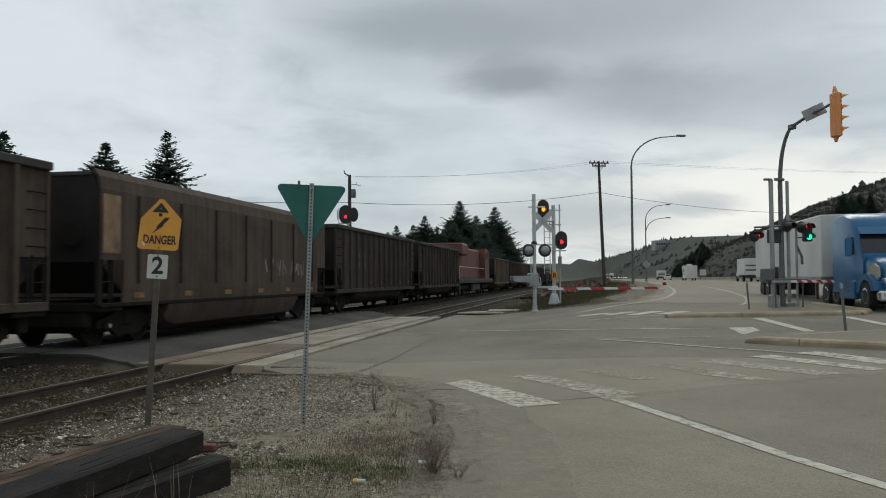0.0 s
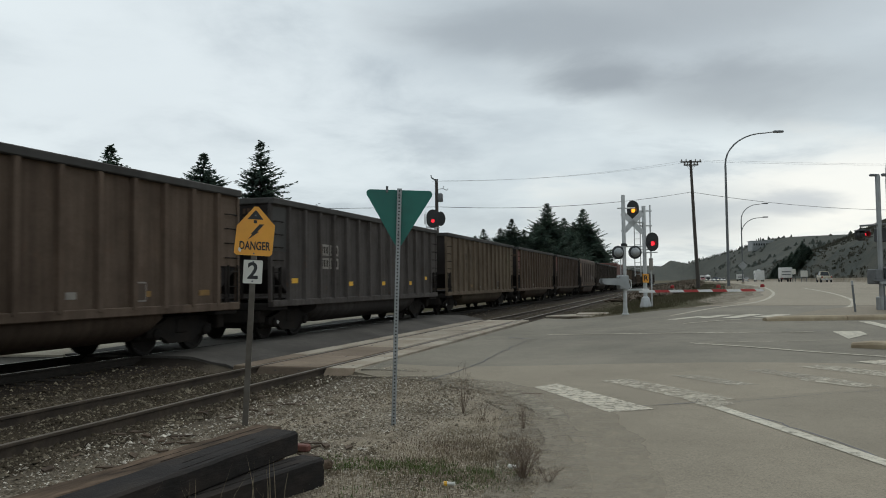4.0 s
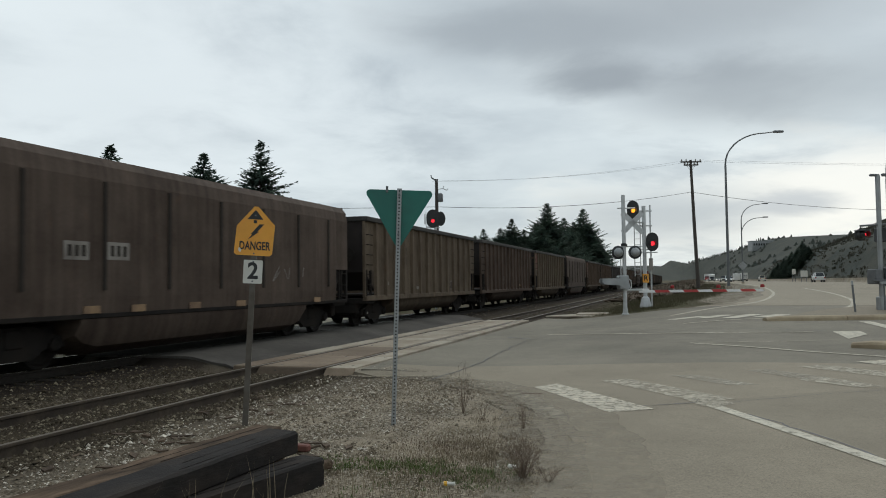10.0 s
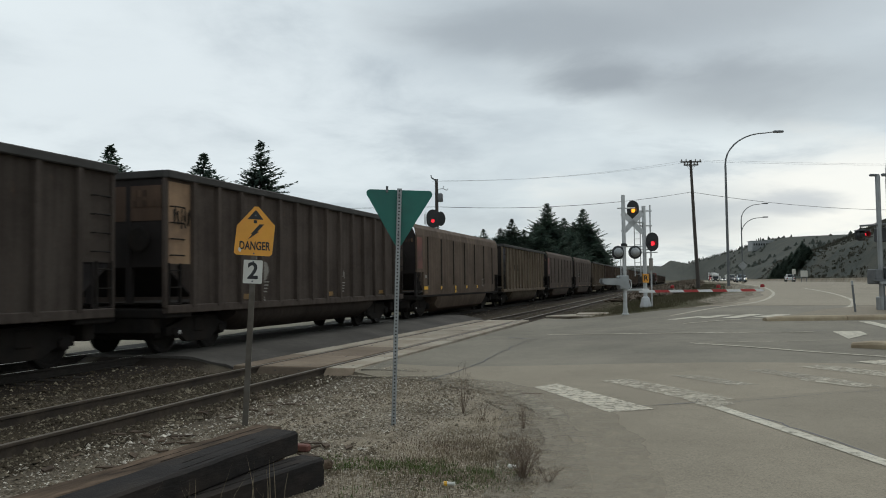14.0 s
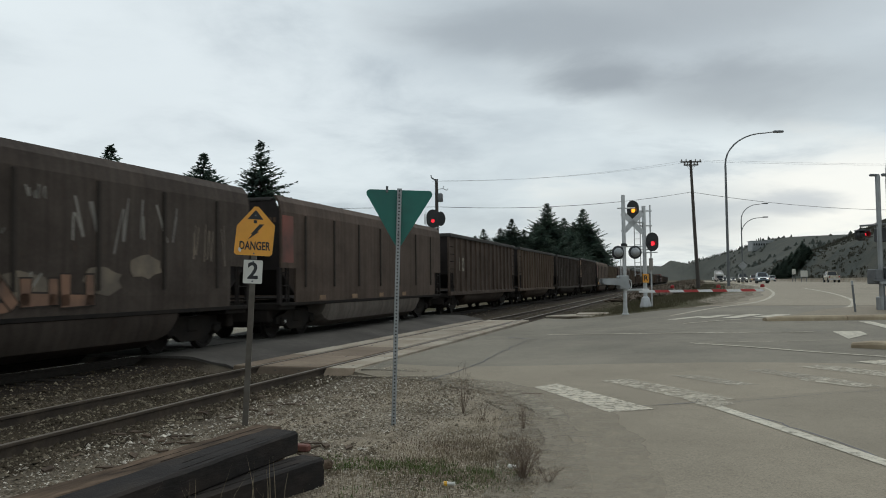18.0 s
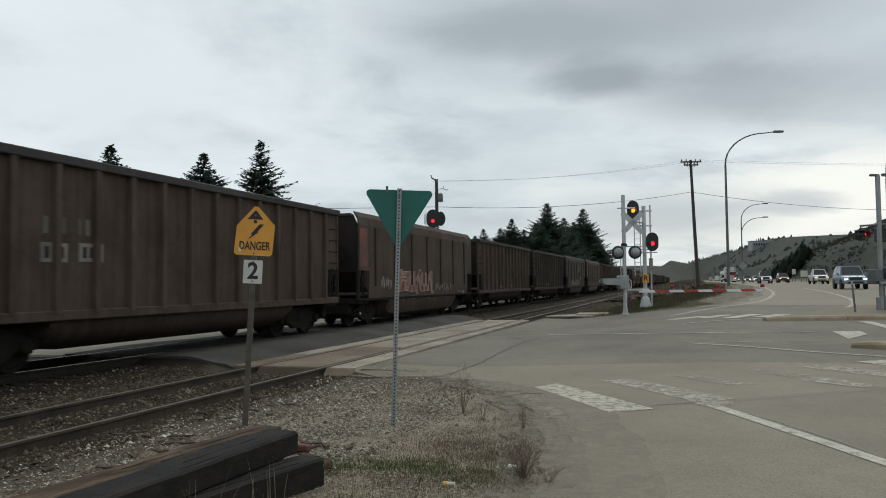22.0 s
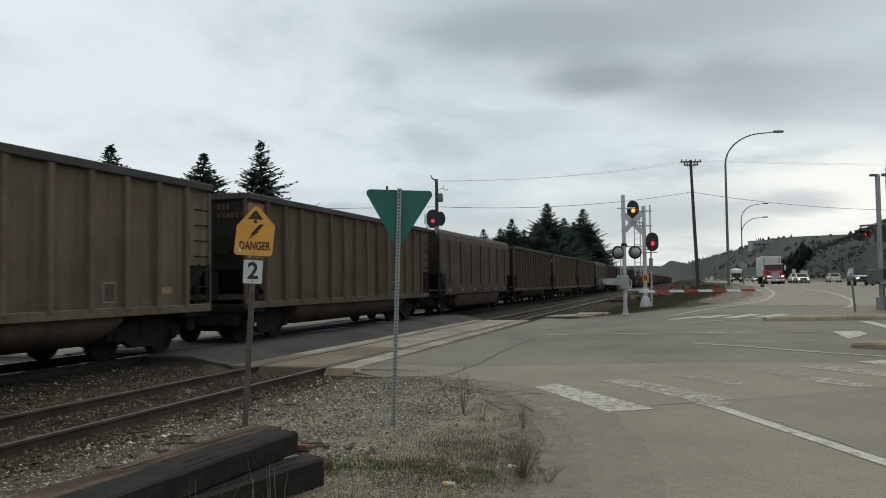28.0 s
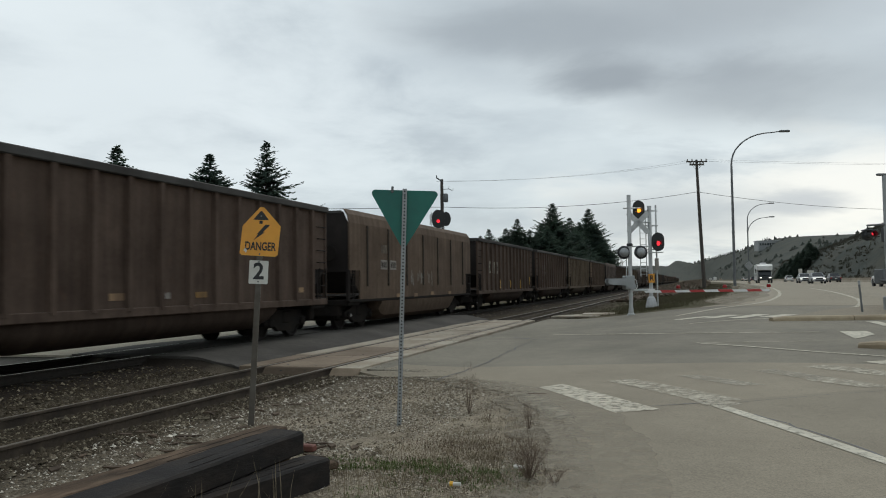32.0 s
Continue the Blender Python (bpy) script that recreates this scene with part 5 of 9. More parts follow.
# marks of each car that passes close by: kind, metres from the leading end, height over the rail
MARKS = {
    -6: (("o", 12.2, 1.3), ("w", 10.6, 1.3), ("o", 9.4, 1.3), ("o", 6.6, 1.3), ("O", 1.6, 1.35)), -5: (("O", 10.4, 1.3), ("w", 8.9, 1.3), ("o", 7.6, 1.3), ("O", 4.4, 1.3)),
    -4: (("T", 11.2, 2.8), ("T", 10.4, 2.8), ("T", 11.3, 2.35), ("T", 10.4, 2.35), ("o", 10.1, 1.33), ("w", 8.4, 1.28), ("o", 7.5, 1.33), ("f", 3.9, 1.38)),
    -3: (("Y", 9.6, 1.5), ("Y", 6.7, 1.5), ("Y", 3.55, 1.5), ("Y", 1.6, 1.7), ("Y", 13.6, 1.6), ("P", 10.6, 2.54), ("P", 10.6, 2.13), ("P", 11.3, 2.54), ("P", 11.3, 2.13)),
    -1: (("O", 13.2, 1.2), ("O", 12.3, 1.2), ("o", 9.0, 1.3), ("w", 7.0, 1.3), ("o", 5.0, 1.3)), 0: (),
    1: (("t", 11.2, 2.8), ("t", 10.4, 2.8), ("t", 11.3, 2.35), ("t", 10.4, 2.35), ("w", 7.9, 1.3), ("f", 4.0, 1.38)), 2: (("o", 4.0, 1.3),),
    3: (("w", 12.5, 1.5), ("w", 8.9, 1.31), ("f", 3.9, 1.39), ("T", 11.2, 2.76), ("T", 11.3, 2.37), ("T", 10.5, 2.76), ("T", 10.5, 2.37)),
    4: (("P", 11.9, 2.15), ("P", 10.8, 2.17), ("O", 11.5, 1.07), ("O", 10.2, 1.06), ("O", 8.3, 1.06), ("O", 6.4, 1.05), ("O", 2.2, 1.04)), 5: (("d", 10.0, 1.1), ("d", 7.5, 1.1), ("d", 4.0, 1.1)),
    6: (("N", 11.57, 3.00), ("N", 10.65, 3.01), ("M", 11.52, 2.42), ("M", 10.63, 2.43), ("o", 10.2, 1.33), ("w", 9.2, 1.29), ("O", 8.2, 1.32), ("O", 5.3, 1.37), ("f", 4.3, 1.41), ("O", 2.2, 1.45)),
    7: (("Y", 13.4, 1.29), ("o", 13.4, 1.12), ("y", 11.2, 1.28), ("y", 8.9, 1.29), ("y", 8.9, 1.1), ("y", 6.9, 1.29), ("y", 4.8, 1.3), ("w", 13.4, 1.78), ("f", 3.6, 1.5)),
    8: (("o", 11.5, 1.21), ("o", 6.6, 1.2), ("o", 2.2, 1.2)), 9: (("P", 11.6, 2.54), ("P", 11.6, 2.12), ("f", 6.0, 1.35)), 11: (("C", 12.4, 2.4),), 12: (("O", 12.0, 1.1), ("O", 9.6, 1.1), ("O", 7.2, 1.1), ("O", 4.8, 1.1)), 13: (),
    14: (("w", 9.0, 1.31), ("O", 8.05, 1.31), ("O", 5.2, 1.3), ("o", 11.2, 1.31)), 15: (("w", 6.0, 1.25), ("o", 9.0, 1.25)), 16: (("O", 8.6, 1.11), ("O", 6.6, 1.11), ("O", 1.65, 1.05)),
    17: (("P", 11.7, 2.1), ("P", 10.8, 2.12), ("t", 10.9, 2.58), ("t", 11.7, 2.58)), 18: (("O", 10.2, 1.1), ("o", 7.5, 1.1), ("o", 5.0, 1.1), ("o", 2.5, 1.1)),
    19: (("T", 11.5, 2.93), ("T", 10.7, 2.94), ("T", 11.7, 2.34), ("T", 10.8, 2.34), ("Y", 9.6, 1.36), ("Y", 7.7, 1.38), ("O", 1.5, 1.4)),
    20: (("T", 11.1, 2.81), ("T", 10.4, 2.81), ("o", 9.5, 1.32), ("w", 8.5, 1.3), ("o", 6.5, 1.32), ("f", 3.6, 1.38)), 21: (("O", 9.4, 1.45), ("o", 6.5, 1.42), ("f", 4.4, 1.32)), 23: (("f", 4.0, 1.35),),
    24: (("T", 10.9, 2.78), ("T", 10.2, 2.81), ("T", 11.2, 2.31), ("T", 10.3, 2.35), ("w", 8.2, 1.31), ("f", 3.3, 1.38), ("O", 1.6, 1.4)),
    25: (("P", 11.6, 2.57), ("P", 10.6, 2.59), ("P", 11.5, 2.15), ("P", 10.6, 2.15), ("f", 5.0, 1.3)), 26: (("C", 11.6, 2.35), ("C", 10.5, 2.33), ("b", 7.13, 1.39), ("b", 4.23, 1.38), ("b", 1.2, 1.6), ("f", 4.56, 1.38), ("b", 9.84, 1.42)),
    27: (("t", 11.6, 2.74), ("P", 11.6, 2.18), ("P", 10.7, 2.18), ("O", 10.15, 1.06), ("O", 8.2, 1.05), ("O", 6.1, 1.08), ("O", 3.6, 1.07)), 28: (("O", 8.8, 1.3), ("w", 7.6, 1.3), ("o", 6.3, 1.3), ("O", 1.8, 1.35))}


def blotch(car, seed, y, z, wide, tall, material, x):
    """A ragged patch of faded paint."""
    r = random.Random(seed)
    out = []
    for i in range(14):
        a = 6.283 * i / 14
        k = r.uniform(0.7, 1.05)
        out.append((HALF - y + wide / 2 * k * math.cos(a), z + tall / 2 * k * math.sin(a)))
    part("faded_paint", Shape().prism(out, "x", x, x + 0.002), material, car, "ragged patch of faded spray paint")


TEMPL = {}


BUILDS = {"S": {"low": 0.2}, "tall": {"top": 3.97}, "deep": {"low": 0.2}}


def template(key):
    """The first car of a kind (R ribbed, S smooth), or a copy of it."""
    if key not in TEMPL:
        TEMPL[key] = [gondola(key != "S", CAR_STEEL, CAR_STEEL, CAR_STEEL, CAR_GREY, **BUILDS.get(key, {})), False]
    t = TEMPL[key]
    if not t[1]:
        t[1] = True
        return t[0]
    return copy_thing(t[0], pose(0, 0, 0))


NAMES = {"Rd": "dark sooty brown ribbed steel coal car", "Rb": "dark brown ribbed coal car with dusty, shade-darkened tub", "Rr": "rust-brown ribbed coal car with dusty, shade-darkened tub", "Rp": "pale dusty aluminium ribbed coal car",
         "Rg": "sooty grey ribbed coal car", "Sd": "dark brown smooth-sided coal car with rounded top", "Sb": "dark brown smooth-sided coal car with dusty tub", "Sr": "rust-brown smooth-sided coal car", "Sp": "pale dusty smooth-sided coal car with dark posts", "Sg": "sooty grey smooth-sided coal car"}
# type of each car, from the head of what is seen to the tail; number 0 stands at index 19
TYPES = ["Rd", "Rr", "Sd", "Rd", "Rb", "Rd", "Rr", "Rd", "Rp", "LOCO", "Rd", "Rd", "Sb", "Rb", "Rr", "Rr", "Rd", "Rr", "Rr",
         "Sb", "Rr", "Rb", "Rr", "Sb", "Sb", "Rr", "Sr", "Rd", "Rd", "Rr", "Rb", "Sb", "Sd", "Rd", "Rb", "Sb", "Rb", "Sb",
         "Rr", "Rr", "Rb", "Sb", "Rr", "Rr", "Rr", "Rb", "Sr", "Rr", "Rp", "Rd"]
FIRST = -19
TRAIN = []
TONE = {"d": (0.085, 0.069, 0.058), "b": (0.112, 0.084, 0.067), "r": (0.14, 0.102, 0.076), "p": (0.34, 0.29, 0.21), "g": (0.12, 0.112, 0.1)}
OLIVE, TAN, PALE_OLIVE, BLUE_BLACK, RED_BROWN = (0.152, 0.117, 0.084), (0.178, 0.137, 0.097), (0.19, 0.147, 0.105), (0.1, 0.089, 0.082), (0.115, 0.082, 0.064)
HUES = {-4: TAN, -3: BLUE_BLACK, 1: OLIVE, 2: RED_BROWN, 3: OLIVE, 6: PALE_OLIVE, 7: (0.15, 0.11, 0.082), 8: (0.092, 0.073, 0.061), 19: OLIVE, 20: OLIVE, 24: TAN, 25: RED_BROWN, 26: RED_BROWN, 27: (0.15, 0.108, 0.078), 28: RED_BROWN, -11: PALE_OLIVE}


def locomotive():
    """A six-axle diesel with a red hood."""
    lo = thing("locomotive", pose(0, 0, 0), "dull red six-axle diesel locomotive with black frame", "locomotive")
    L = 11.0
    part("frame", Shape().block(-1.5, 1.5, -L, L, 1.1, 1.5, 0.03), BLACK_P, lo, "black walkway frame")
    part("hood", Shape().block(-0.95, 0.95, -L + 1.2, 4.6, 1.5, 4.3, 0.12), RED_PAINT, lo, "faded red long hood")
    part("radiator", Shape().block(-1.5, 1.5, -L + 1.3, -L + 4.6, 3.5, 4.5, 0.1), RED_PAINT, lo, "flared red radiator cab")
    part("cab", Shape().prism([(4.6, 1.5), (8.0, 1.5), (8.0, 3.4), (7.4, 4.45), (4.6, 4.5)], "x", -1.5, 1.5), RED_PAINT, lo, "red driver's cab")
    part("nose", Shape().prism([(8.0, 1.5), (10.0, 1.5), (9.8, 2.8), (8.0, 3.3)], "x", -0.95, 0.95), RED_PAINT, lo)
    for gx in (-1, 1):
        for y in (5.1, 6.4):
            part("cab_window", Shape().box(gx * 1.5 - 0.01, gx * 1.5 + 0.012, y, y + 0.9, 3.4, 4.1), GLASS_D, lo)
        part("handrail", Shape().tube([(gx * 1.45, -L + 0.3, 1.5), (gx * 1.45, -L + 0.3, 2.5), (gx * 1.45, 4.4, 2.5)], 0.022, 5), WHITE_G, lo)
        part("step_unit", Shape().box(gx * 1.3 - 0.2, gx * 1.3 + 0.2, -L - 0.1, -L + 0.4, 0.4, 1.3), BLACK_P, lo)
    part("fuel_tank", Shape().block(-1.3, 1.3, -2.6, 2.6, 0.35, 1.1, 0.12), BLACK_P, lo)
    for y in (-6.8, 6.8):
        tk = part("truck", Shape().block(-1.2, 1.2, -2.3, 2.3, 0.55, 1.0, 0.06), CAR_UNDER, lo, "", pose(0, y, 0))
        for k in (-1.9, 0, 1.9):
            ws = Shape()
            for gx in (-1, 1):
                ws.lathe([(0.52, -0.1), (0.52, 0.03), (0.4, 0.03)], 20, pose(gx * 0.79, k, 0.52, 0, 90 * gx, 0))
            ws.tube([(-0.9, k, 0.52), (0.9, k, 0.52)], 0.1, 8)
            part("wheelset", ws, WHEEL_M, tk)
    for y in (-2, -4, -6):
        part("roof_fan", Shape().lathe([(0.6, 4.3), (0.6, 4.42), (0.4, 4.45)], 16, pose(0, y, 0)), BLACK_P, lo)
    return lo


def dress(car, n, key):
    """Marks that set one car apart."""
    r = random.Random(100 + n)
    x = WIDE + 0.004 if key[0] == "S" else WIDE - 0.073
    if n in MARKS:
        for kind, y, z in MARKS[n]:
            mark(car, kind, y, z, x)
    elif key[0] == "S":
        for i in range(6):
            mark(car, "o", 1.6 + i * 2.3, 1.15, x)
    else:
        for i in range(r.choice((3, 5, 7))):
            mark(car, r.choice("oodw"), 1.4 + i * 2.05, 1.33, x)
        mark(car, "f", 3.7, 1.38, x)
        for i, z in ((0, 2.55), (0, 2.15), (1, 2.55), (1, 2.15)):
            mark(car, "t", 11.4 - 0.9 * i, z, x)
    if n == 8:
        part("end_paint", Shape().box(-WIDE + 0.2, WIDE - 0.2, -HALF + 0.016, -HALF + 0.027, 2.9, 3.66), CAR_RUST, car, "rusty brown band high on the end")
        scrawl(car, 47, 13.72, 14.35, 2.7, 3.25, CAR_SEAM, 5, "smudged dark tag on the tan paint", x + 0.012, 0.03)
    if n == 6:
        part("cheek_paint", Shape().box(WIDE - 0.073, WIDE - 0.066, -HALF + 0.08, -HALF + 0.84, 2.75, 3.62), SLATE_P, car, "dark slate-coloured patch at the end of the side")
        part("cheek_soot", Shape().box(WIDE - 0.073, WIDE - 0.0665, -HALF + 0.08, -HALF + 0.84, 1.97, 2.748), CAR_END, car, "near-black lower end of the side")
    if n in (-7, 7, 12, 5, 16):
        part("cheek_paint", Shape().box(WIDE + 0.002, WIDE + 0.008, -HALF + 0.06, -HALF + 0.7, 2.1, 3.4), ORANGE_P if n == -7 else RED_PAINT, car, "faded paint on the end of the side")
    # end panel colours
    e = {-1: RED_PAINT, -5: RED_PAINT, -6: RED_PAINT, -3: CAR_GREY, 8: TAN_P, 23: ORANGE_P, 7: RED_PAINT, 12: RED_PAINT, 20: RED_PAINT, 1: RED_PAINT, 5: RED_PAINT}.get(n)
    if e is not None:
        yb = -HALF
        if key[0] == "R":
            part("end_panel_paint", Shape().box(WIDE - 0.073, WIDE - 0.066, yb + 0.08, yb + 0.95, 1.97 if n in (8, 23) else 2.4, 3.74 if n == 8 else 3.6), e, car, "patch of old paint at the end of the side")
        ye = yb - 0.008 if key[0] == "R" else yb + 0.033
        for z, k in ((3.42, 3), (3.2, 6)):
            for i in range(k):
                part("end_mark", Shape().box(0.66 + 0.13 * i, 0.74 + 0.13 * i, ye - 0.004, ye + 0.004, z, z + 0.14), STENCIL if n == 20 else CAR_RUST, car, "small faded mark on the end")
    if n == 13:
        for k, (y, z, w, t, m) in enumerate(((9.2, 1.4, 2.4, 0.6, SPRAY_T), (11.0, 1.35, 1.6, 0.5, SPRAY_R), (7.0, 1.45, 1.6, 0.7, SPRAY_T), (5.2, 1.6, 1.2, 0.6, SPRAY_T), (8.0, 1.15, 1.8, 0.25, SPRAY_R), (4.0, 1.9, 1.2, 0.6, SPRAY_T))):
            blotch(car, 40 + k, y, z, w, t, m, x + 0.001 * k)
        tag_letters(car, 71, 5.4, 9.8, 1.12, 1.72, SPRAY_R, CAR_SEAM, 5, x + 0.008)
        scrawl(car, 3, 2.6, 6.2, 2.1, 3.3, SPRAY_W, 6, "pale spray-painted letter", x, 0.028)
        scrawl(car, 31, 1.0, 2.4, 1.7, 3.0, SPRAY_T, 5, "faint spray-painted line", x, 0.02)
        scrawl(car, 4, 6.6, 13.5, 1.3, 1.8, SPRAY_W, 8, "pale outline of a tag", x + 0.008, 0.022)
        scrawl(car, 14, 6.5, 7.1, 2.95, 3.25, SPRAY_W, 3, "pale spray-painted letter", x, 0.025)
        scrawl(car, 5, 7.4, 7.9, 2.3, 2.5, SPRAY_W, 3, "small pale letter", x, 0.015)
    if n == 16:
        tag_letters(car, 7, 6.6, 11.1, 1.2, 1.98, SPRAY_P, SPRAY_B, 6, x + 0.002)
        scrawl(car, 6, 6.8, 11.1, 0.75, 1.2, SPRAY_W, 7, "thin white drip line under the tag", x - 0.02, 0.012)
        scrawl(car, 8, 3.7, 6.2, 1.05, 1.55, SPRAY_B, 8, "small white letter", x, 0.018)
        scrawl(car, 9, 11.5, 12.6, 1.25, 1.75, SPRAY_B, 5, "small white letter", x, 0.025)
        scrawl(car, 19, 2.0, 2.5, 1.0, 1.2, SPRAY_W, 3, "small white letter", x, 0.012)
        blotch(car, 61, 11.0, 2.65, 0.5, 0.45, SPRAY_T, x)
    if n == 18:
        scrawl(car, 10, 6.5, 10.2, 1.35, 2.3, SPRAY_W, 6, "pale spray-painted tag", x, 0.03)
    if n == 2:
        scrawl(car, 21, 8.2, 8.95, 0.95, 2.3, SPRAY_W, 3, "narrow white spray-painted tag", x, 0.02)
    if n == 25:
        scrawl(car, 22, 11.0, 12.0, 1.4, 1.75, SPRAY_W, 4, "small pale tag", x, 0.02)
    if n == 27:
        scrawl(car, 11, 5.6, 9.0, 1.3, 2.05, SPRAY_W, 5, "faded spray-painted tag", x, 0.03)
    if n == -7:
        scrawl(car, 12, 2.2, 6.0, 1.45, 2.3, SPRAY_W, 7, "pale spray-painted tag", x, 0.035)
    if n == 8:
        blotch(car, 81, 10.5, 1.85, 0.62, 0.62, SPRAY_W, x)
        for i in range(4):
            plate(car, "spray_stripe", 10.5, 1.3 + 0.085 * i, 0.34 + 0.06 * i, 0.035, SPRAY_W, "pale stripe under a spray-painted shape", x)
        part("spray_tail", Shape().prism([(HALF - 10.5 - 0.14, 0.98), (HALF - 10.5, 1.06), (HALF - 10.5 + 0.14, 0.98), (HALF - 10.5, 1.25)], "x", x, x + 0.004), SPRAY_W, car, "pale forked tail under a spray-painted shape")
        for i in range(4):
            plate(car, "spray_stripe", 5.55, 1.25 + 0.09 * i, 0.2 + 0.06 * i, 0.035, SPRAY_W, "pale stripe under a spray-painted shape", x)
        scrawl(car, 23, 5.35, 5.75, 1.62, 2.05, SPRAY_W, 3, "small white spray-painted tag", x, 0.022)
    if n == 4:
        scrawl(car, 15, 3.0, 5.0, 1.5, 2.0, SPRAY_W, 3, "faint pale tag", x, 0.015)


for i, key in enumerate(TYPES):
    n = FIRST + i
    if key == "LOCO":
        TRAIN.append((n, locomotive()))
        continue
    c = template({8: "tall", 6: "deep"}.get(n, key[0]))
    TRAIN.append((n, c))
    hue = HUES.get(n, TONE[key[1]])
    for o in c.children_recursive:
        # tub colours scaled down: shade under the body put into the paint
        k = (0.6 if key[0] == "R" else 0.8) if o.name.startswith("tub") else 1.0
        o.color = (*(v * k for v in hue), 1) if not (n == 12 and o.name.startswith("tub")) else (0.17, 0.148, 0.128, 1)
    lab = NAMES[key]
    if n in (13, 16, 18, 27, -7):
        lab += ", spray-painted"
    tagged(c, lab)
for i, key in enumerate(TYPES):
    if key != "LOCO":
        dress(TRAIN[i][1], TRAIN[i][0], key)

RUN = ((0.0, -4.955), (1.0, -3.921), (3.0, -1.809), (6.0, 1.365), (8.0, 3.507), (9.0, 4.578), (12.0, 7.797), (13.0, 8.888), (17.0, 13.201), (19.0, 15.351), (21.0, 17.518), (24.0, 20.795), (27.7, 24.850), (30.0, 27.325), (32.0, 29.530))


def train_rows(n, loco):
    """Where car n stands: its leading end is (run - n) car lengths on; the engine is longer than a car."""
    rows = []
    for t, ph in RUN:
        lead = PITCH * (ph - n) - 3.2 + (6.8 if n <= -10 else 0.0)
        mid = lead - (11.4 if loco else HALF)
        rows.append((t, at(-12.02, mid, 0.272)))
    return rows


# ---- signs on posts ----
def danger_sign():
    t = thing("danger_sign", at(-5.38, 8.88, -0.008, 25) @ pose(0, 0, 0, 0, 3.0, 0), "orange danger sign over a white number plate on a steel post", "sign")
    part("post", Shape().prism([(-0.035, -0.02), (-0.035, 0.018), (-0.02, 0.018), (-0.02, -0.005), (0.02, -0.005), (0.02, 0.018), (0.035, 0.018), (0.035, -0.02)], "z", -0.3, 2.76), POST_M, t, "weathered channel post")
    y = -0.024
    w, z0, z1, z2 = 0.25, 2.148, 2.54, 2.775
    brd = part("sign_board", Shape().prism([(-w + 0.03, z0), (w - 0.05, z0 - 0.005), (w - 0.02, z0 + 0.02), (w, z1), (0.03, z2), (-0.02, z2), (-w + 0.02, z1 - 0.02), (-w, z0 + 0.025)], "y", y - 0.004, y), ORANGE_S, t, "orange house-shaped board with a black bolt")
    yy = y - 0.0065
    part("arrow_head", Shape().prism([(-0.1, 2.61), (0.1, 2.61), (0.008, 2.725), (-0.008, 2.725)], "y", yy, yy + 0.002).prism([(-0.02, 2.56), (0.02, 2.56), (0.02, 2.60), (-0.02, 2.60)], "y", yy, yy + 0.002), BLACK_P, brd)
    part("bolt_symbol", Shape().prism([(0.055, 2.55), (0.115, 2.55), (0.03, 2.45), (0.05, 2.45), (-0.09, 2.34), (-0.03, 2.42), (-0.05, 2.42)], "y", yy, yy + 0.002), BLACK_P, brd)
    letters("DANGER", 0.155, BLACK_P, brd, pose(0.005, yy, 2.265, 90, 0, 0) @ Matrix.Diagonal((0.62, 0.95, 1, 1)))
    part("scuff", Shape().prism([(-0.20, 2.21), (-0.17, 2.18), (-0.155, 2.215), (-0.185, 2.245)], "y", yy - 0.003, yy - 0.0022), WHITE_S, brd, "scraped pale patch")
    n = part("number_plate", Shape().prism([(-0.12, 1.797), (-0.11, 1.787), (0.11, 1.787), (0.12, 1.797), (0.12, 2.077), (0.11, 2.087), (-0.11, 2.087), (-0.12, 2.077)], "y", y - 0.004, y), WHITE_S, t, "white plate with a black figure")
    letters("2", 0.29, BLACK_P, n, pose(0, yy, 1.94, 90, 0, 0) @ Matrix.Diagonal((0.95, 1, 1, 1)))
    for z in (1.815, 2.068, 2.17, 2.66):
        part("bolt", Shape().lathe([(0.011, 0), (0.011, 0.006), (0.006, 0.008)], 8, pose(0, y - 0.0075, z, 90, 0, 0)), STEEL_D, t)


def yield_sign():
    t = thing("yield_sign", at(-3.44, 9.07, 0.0, 20) @ pose(0, 0, 0, 0, 2.0, 0), "green-backed triangular yield sign on a perforated steel post", "sign")
    part("post", Shape().block(-0.028, 0.028, -0.028, 0.028, -0.3, 2.93, 0.004), STEEL, t, "perforated square steel post")
    w, z1, z0 = 0.41, 2.915, 2.21
    out = []
    for cx, cz, a0 in ((-w + 0.045, z1 - 0.045, 90), (0.0, z0 + 0.045, 210), (w - 0.045, z1 - 0.045, -30)):
        for k in range(5):
            a = radians(a0 + 30 * k)
            out.append((cx + 0.045 * math.cos(a), cz + 0.045 * math.sin(a)))
    part("sign_board", Shape().prism(out, "y", 0.03, 0.034), GREEN_BACK, t, "green painted back of the triangular board")
    hl = Shape()
    z = 0.04
    while z < 2.9:
        hl.lathe([(0.0105, 0), (0.0105, 0.0015)], 8, pose(0, -0.0283, z, 90, 0, 0))
        z += 0.042
    tagged(part("post_holes", hl, BLACK_P, t, "punched holes of the post"), kind="stuff")
    for z in (2.36, 2.84):
        part("bolt", Shape().lathe([(0.014, 0), (0.014, 0.008), (0.008, 0.01)], 8, pose(0, -0.03, z, 90, 0, 0)), STEEL_D, t)
    part("top_clip", Shape().block(-0.17, -0.14, 0.015, 0.03, 2.88, 2.96, 0.004), STEEL_D, t)


danger_sign()
yield_sign()


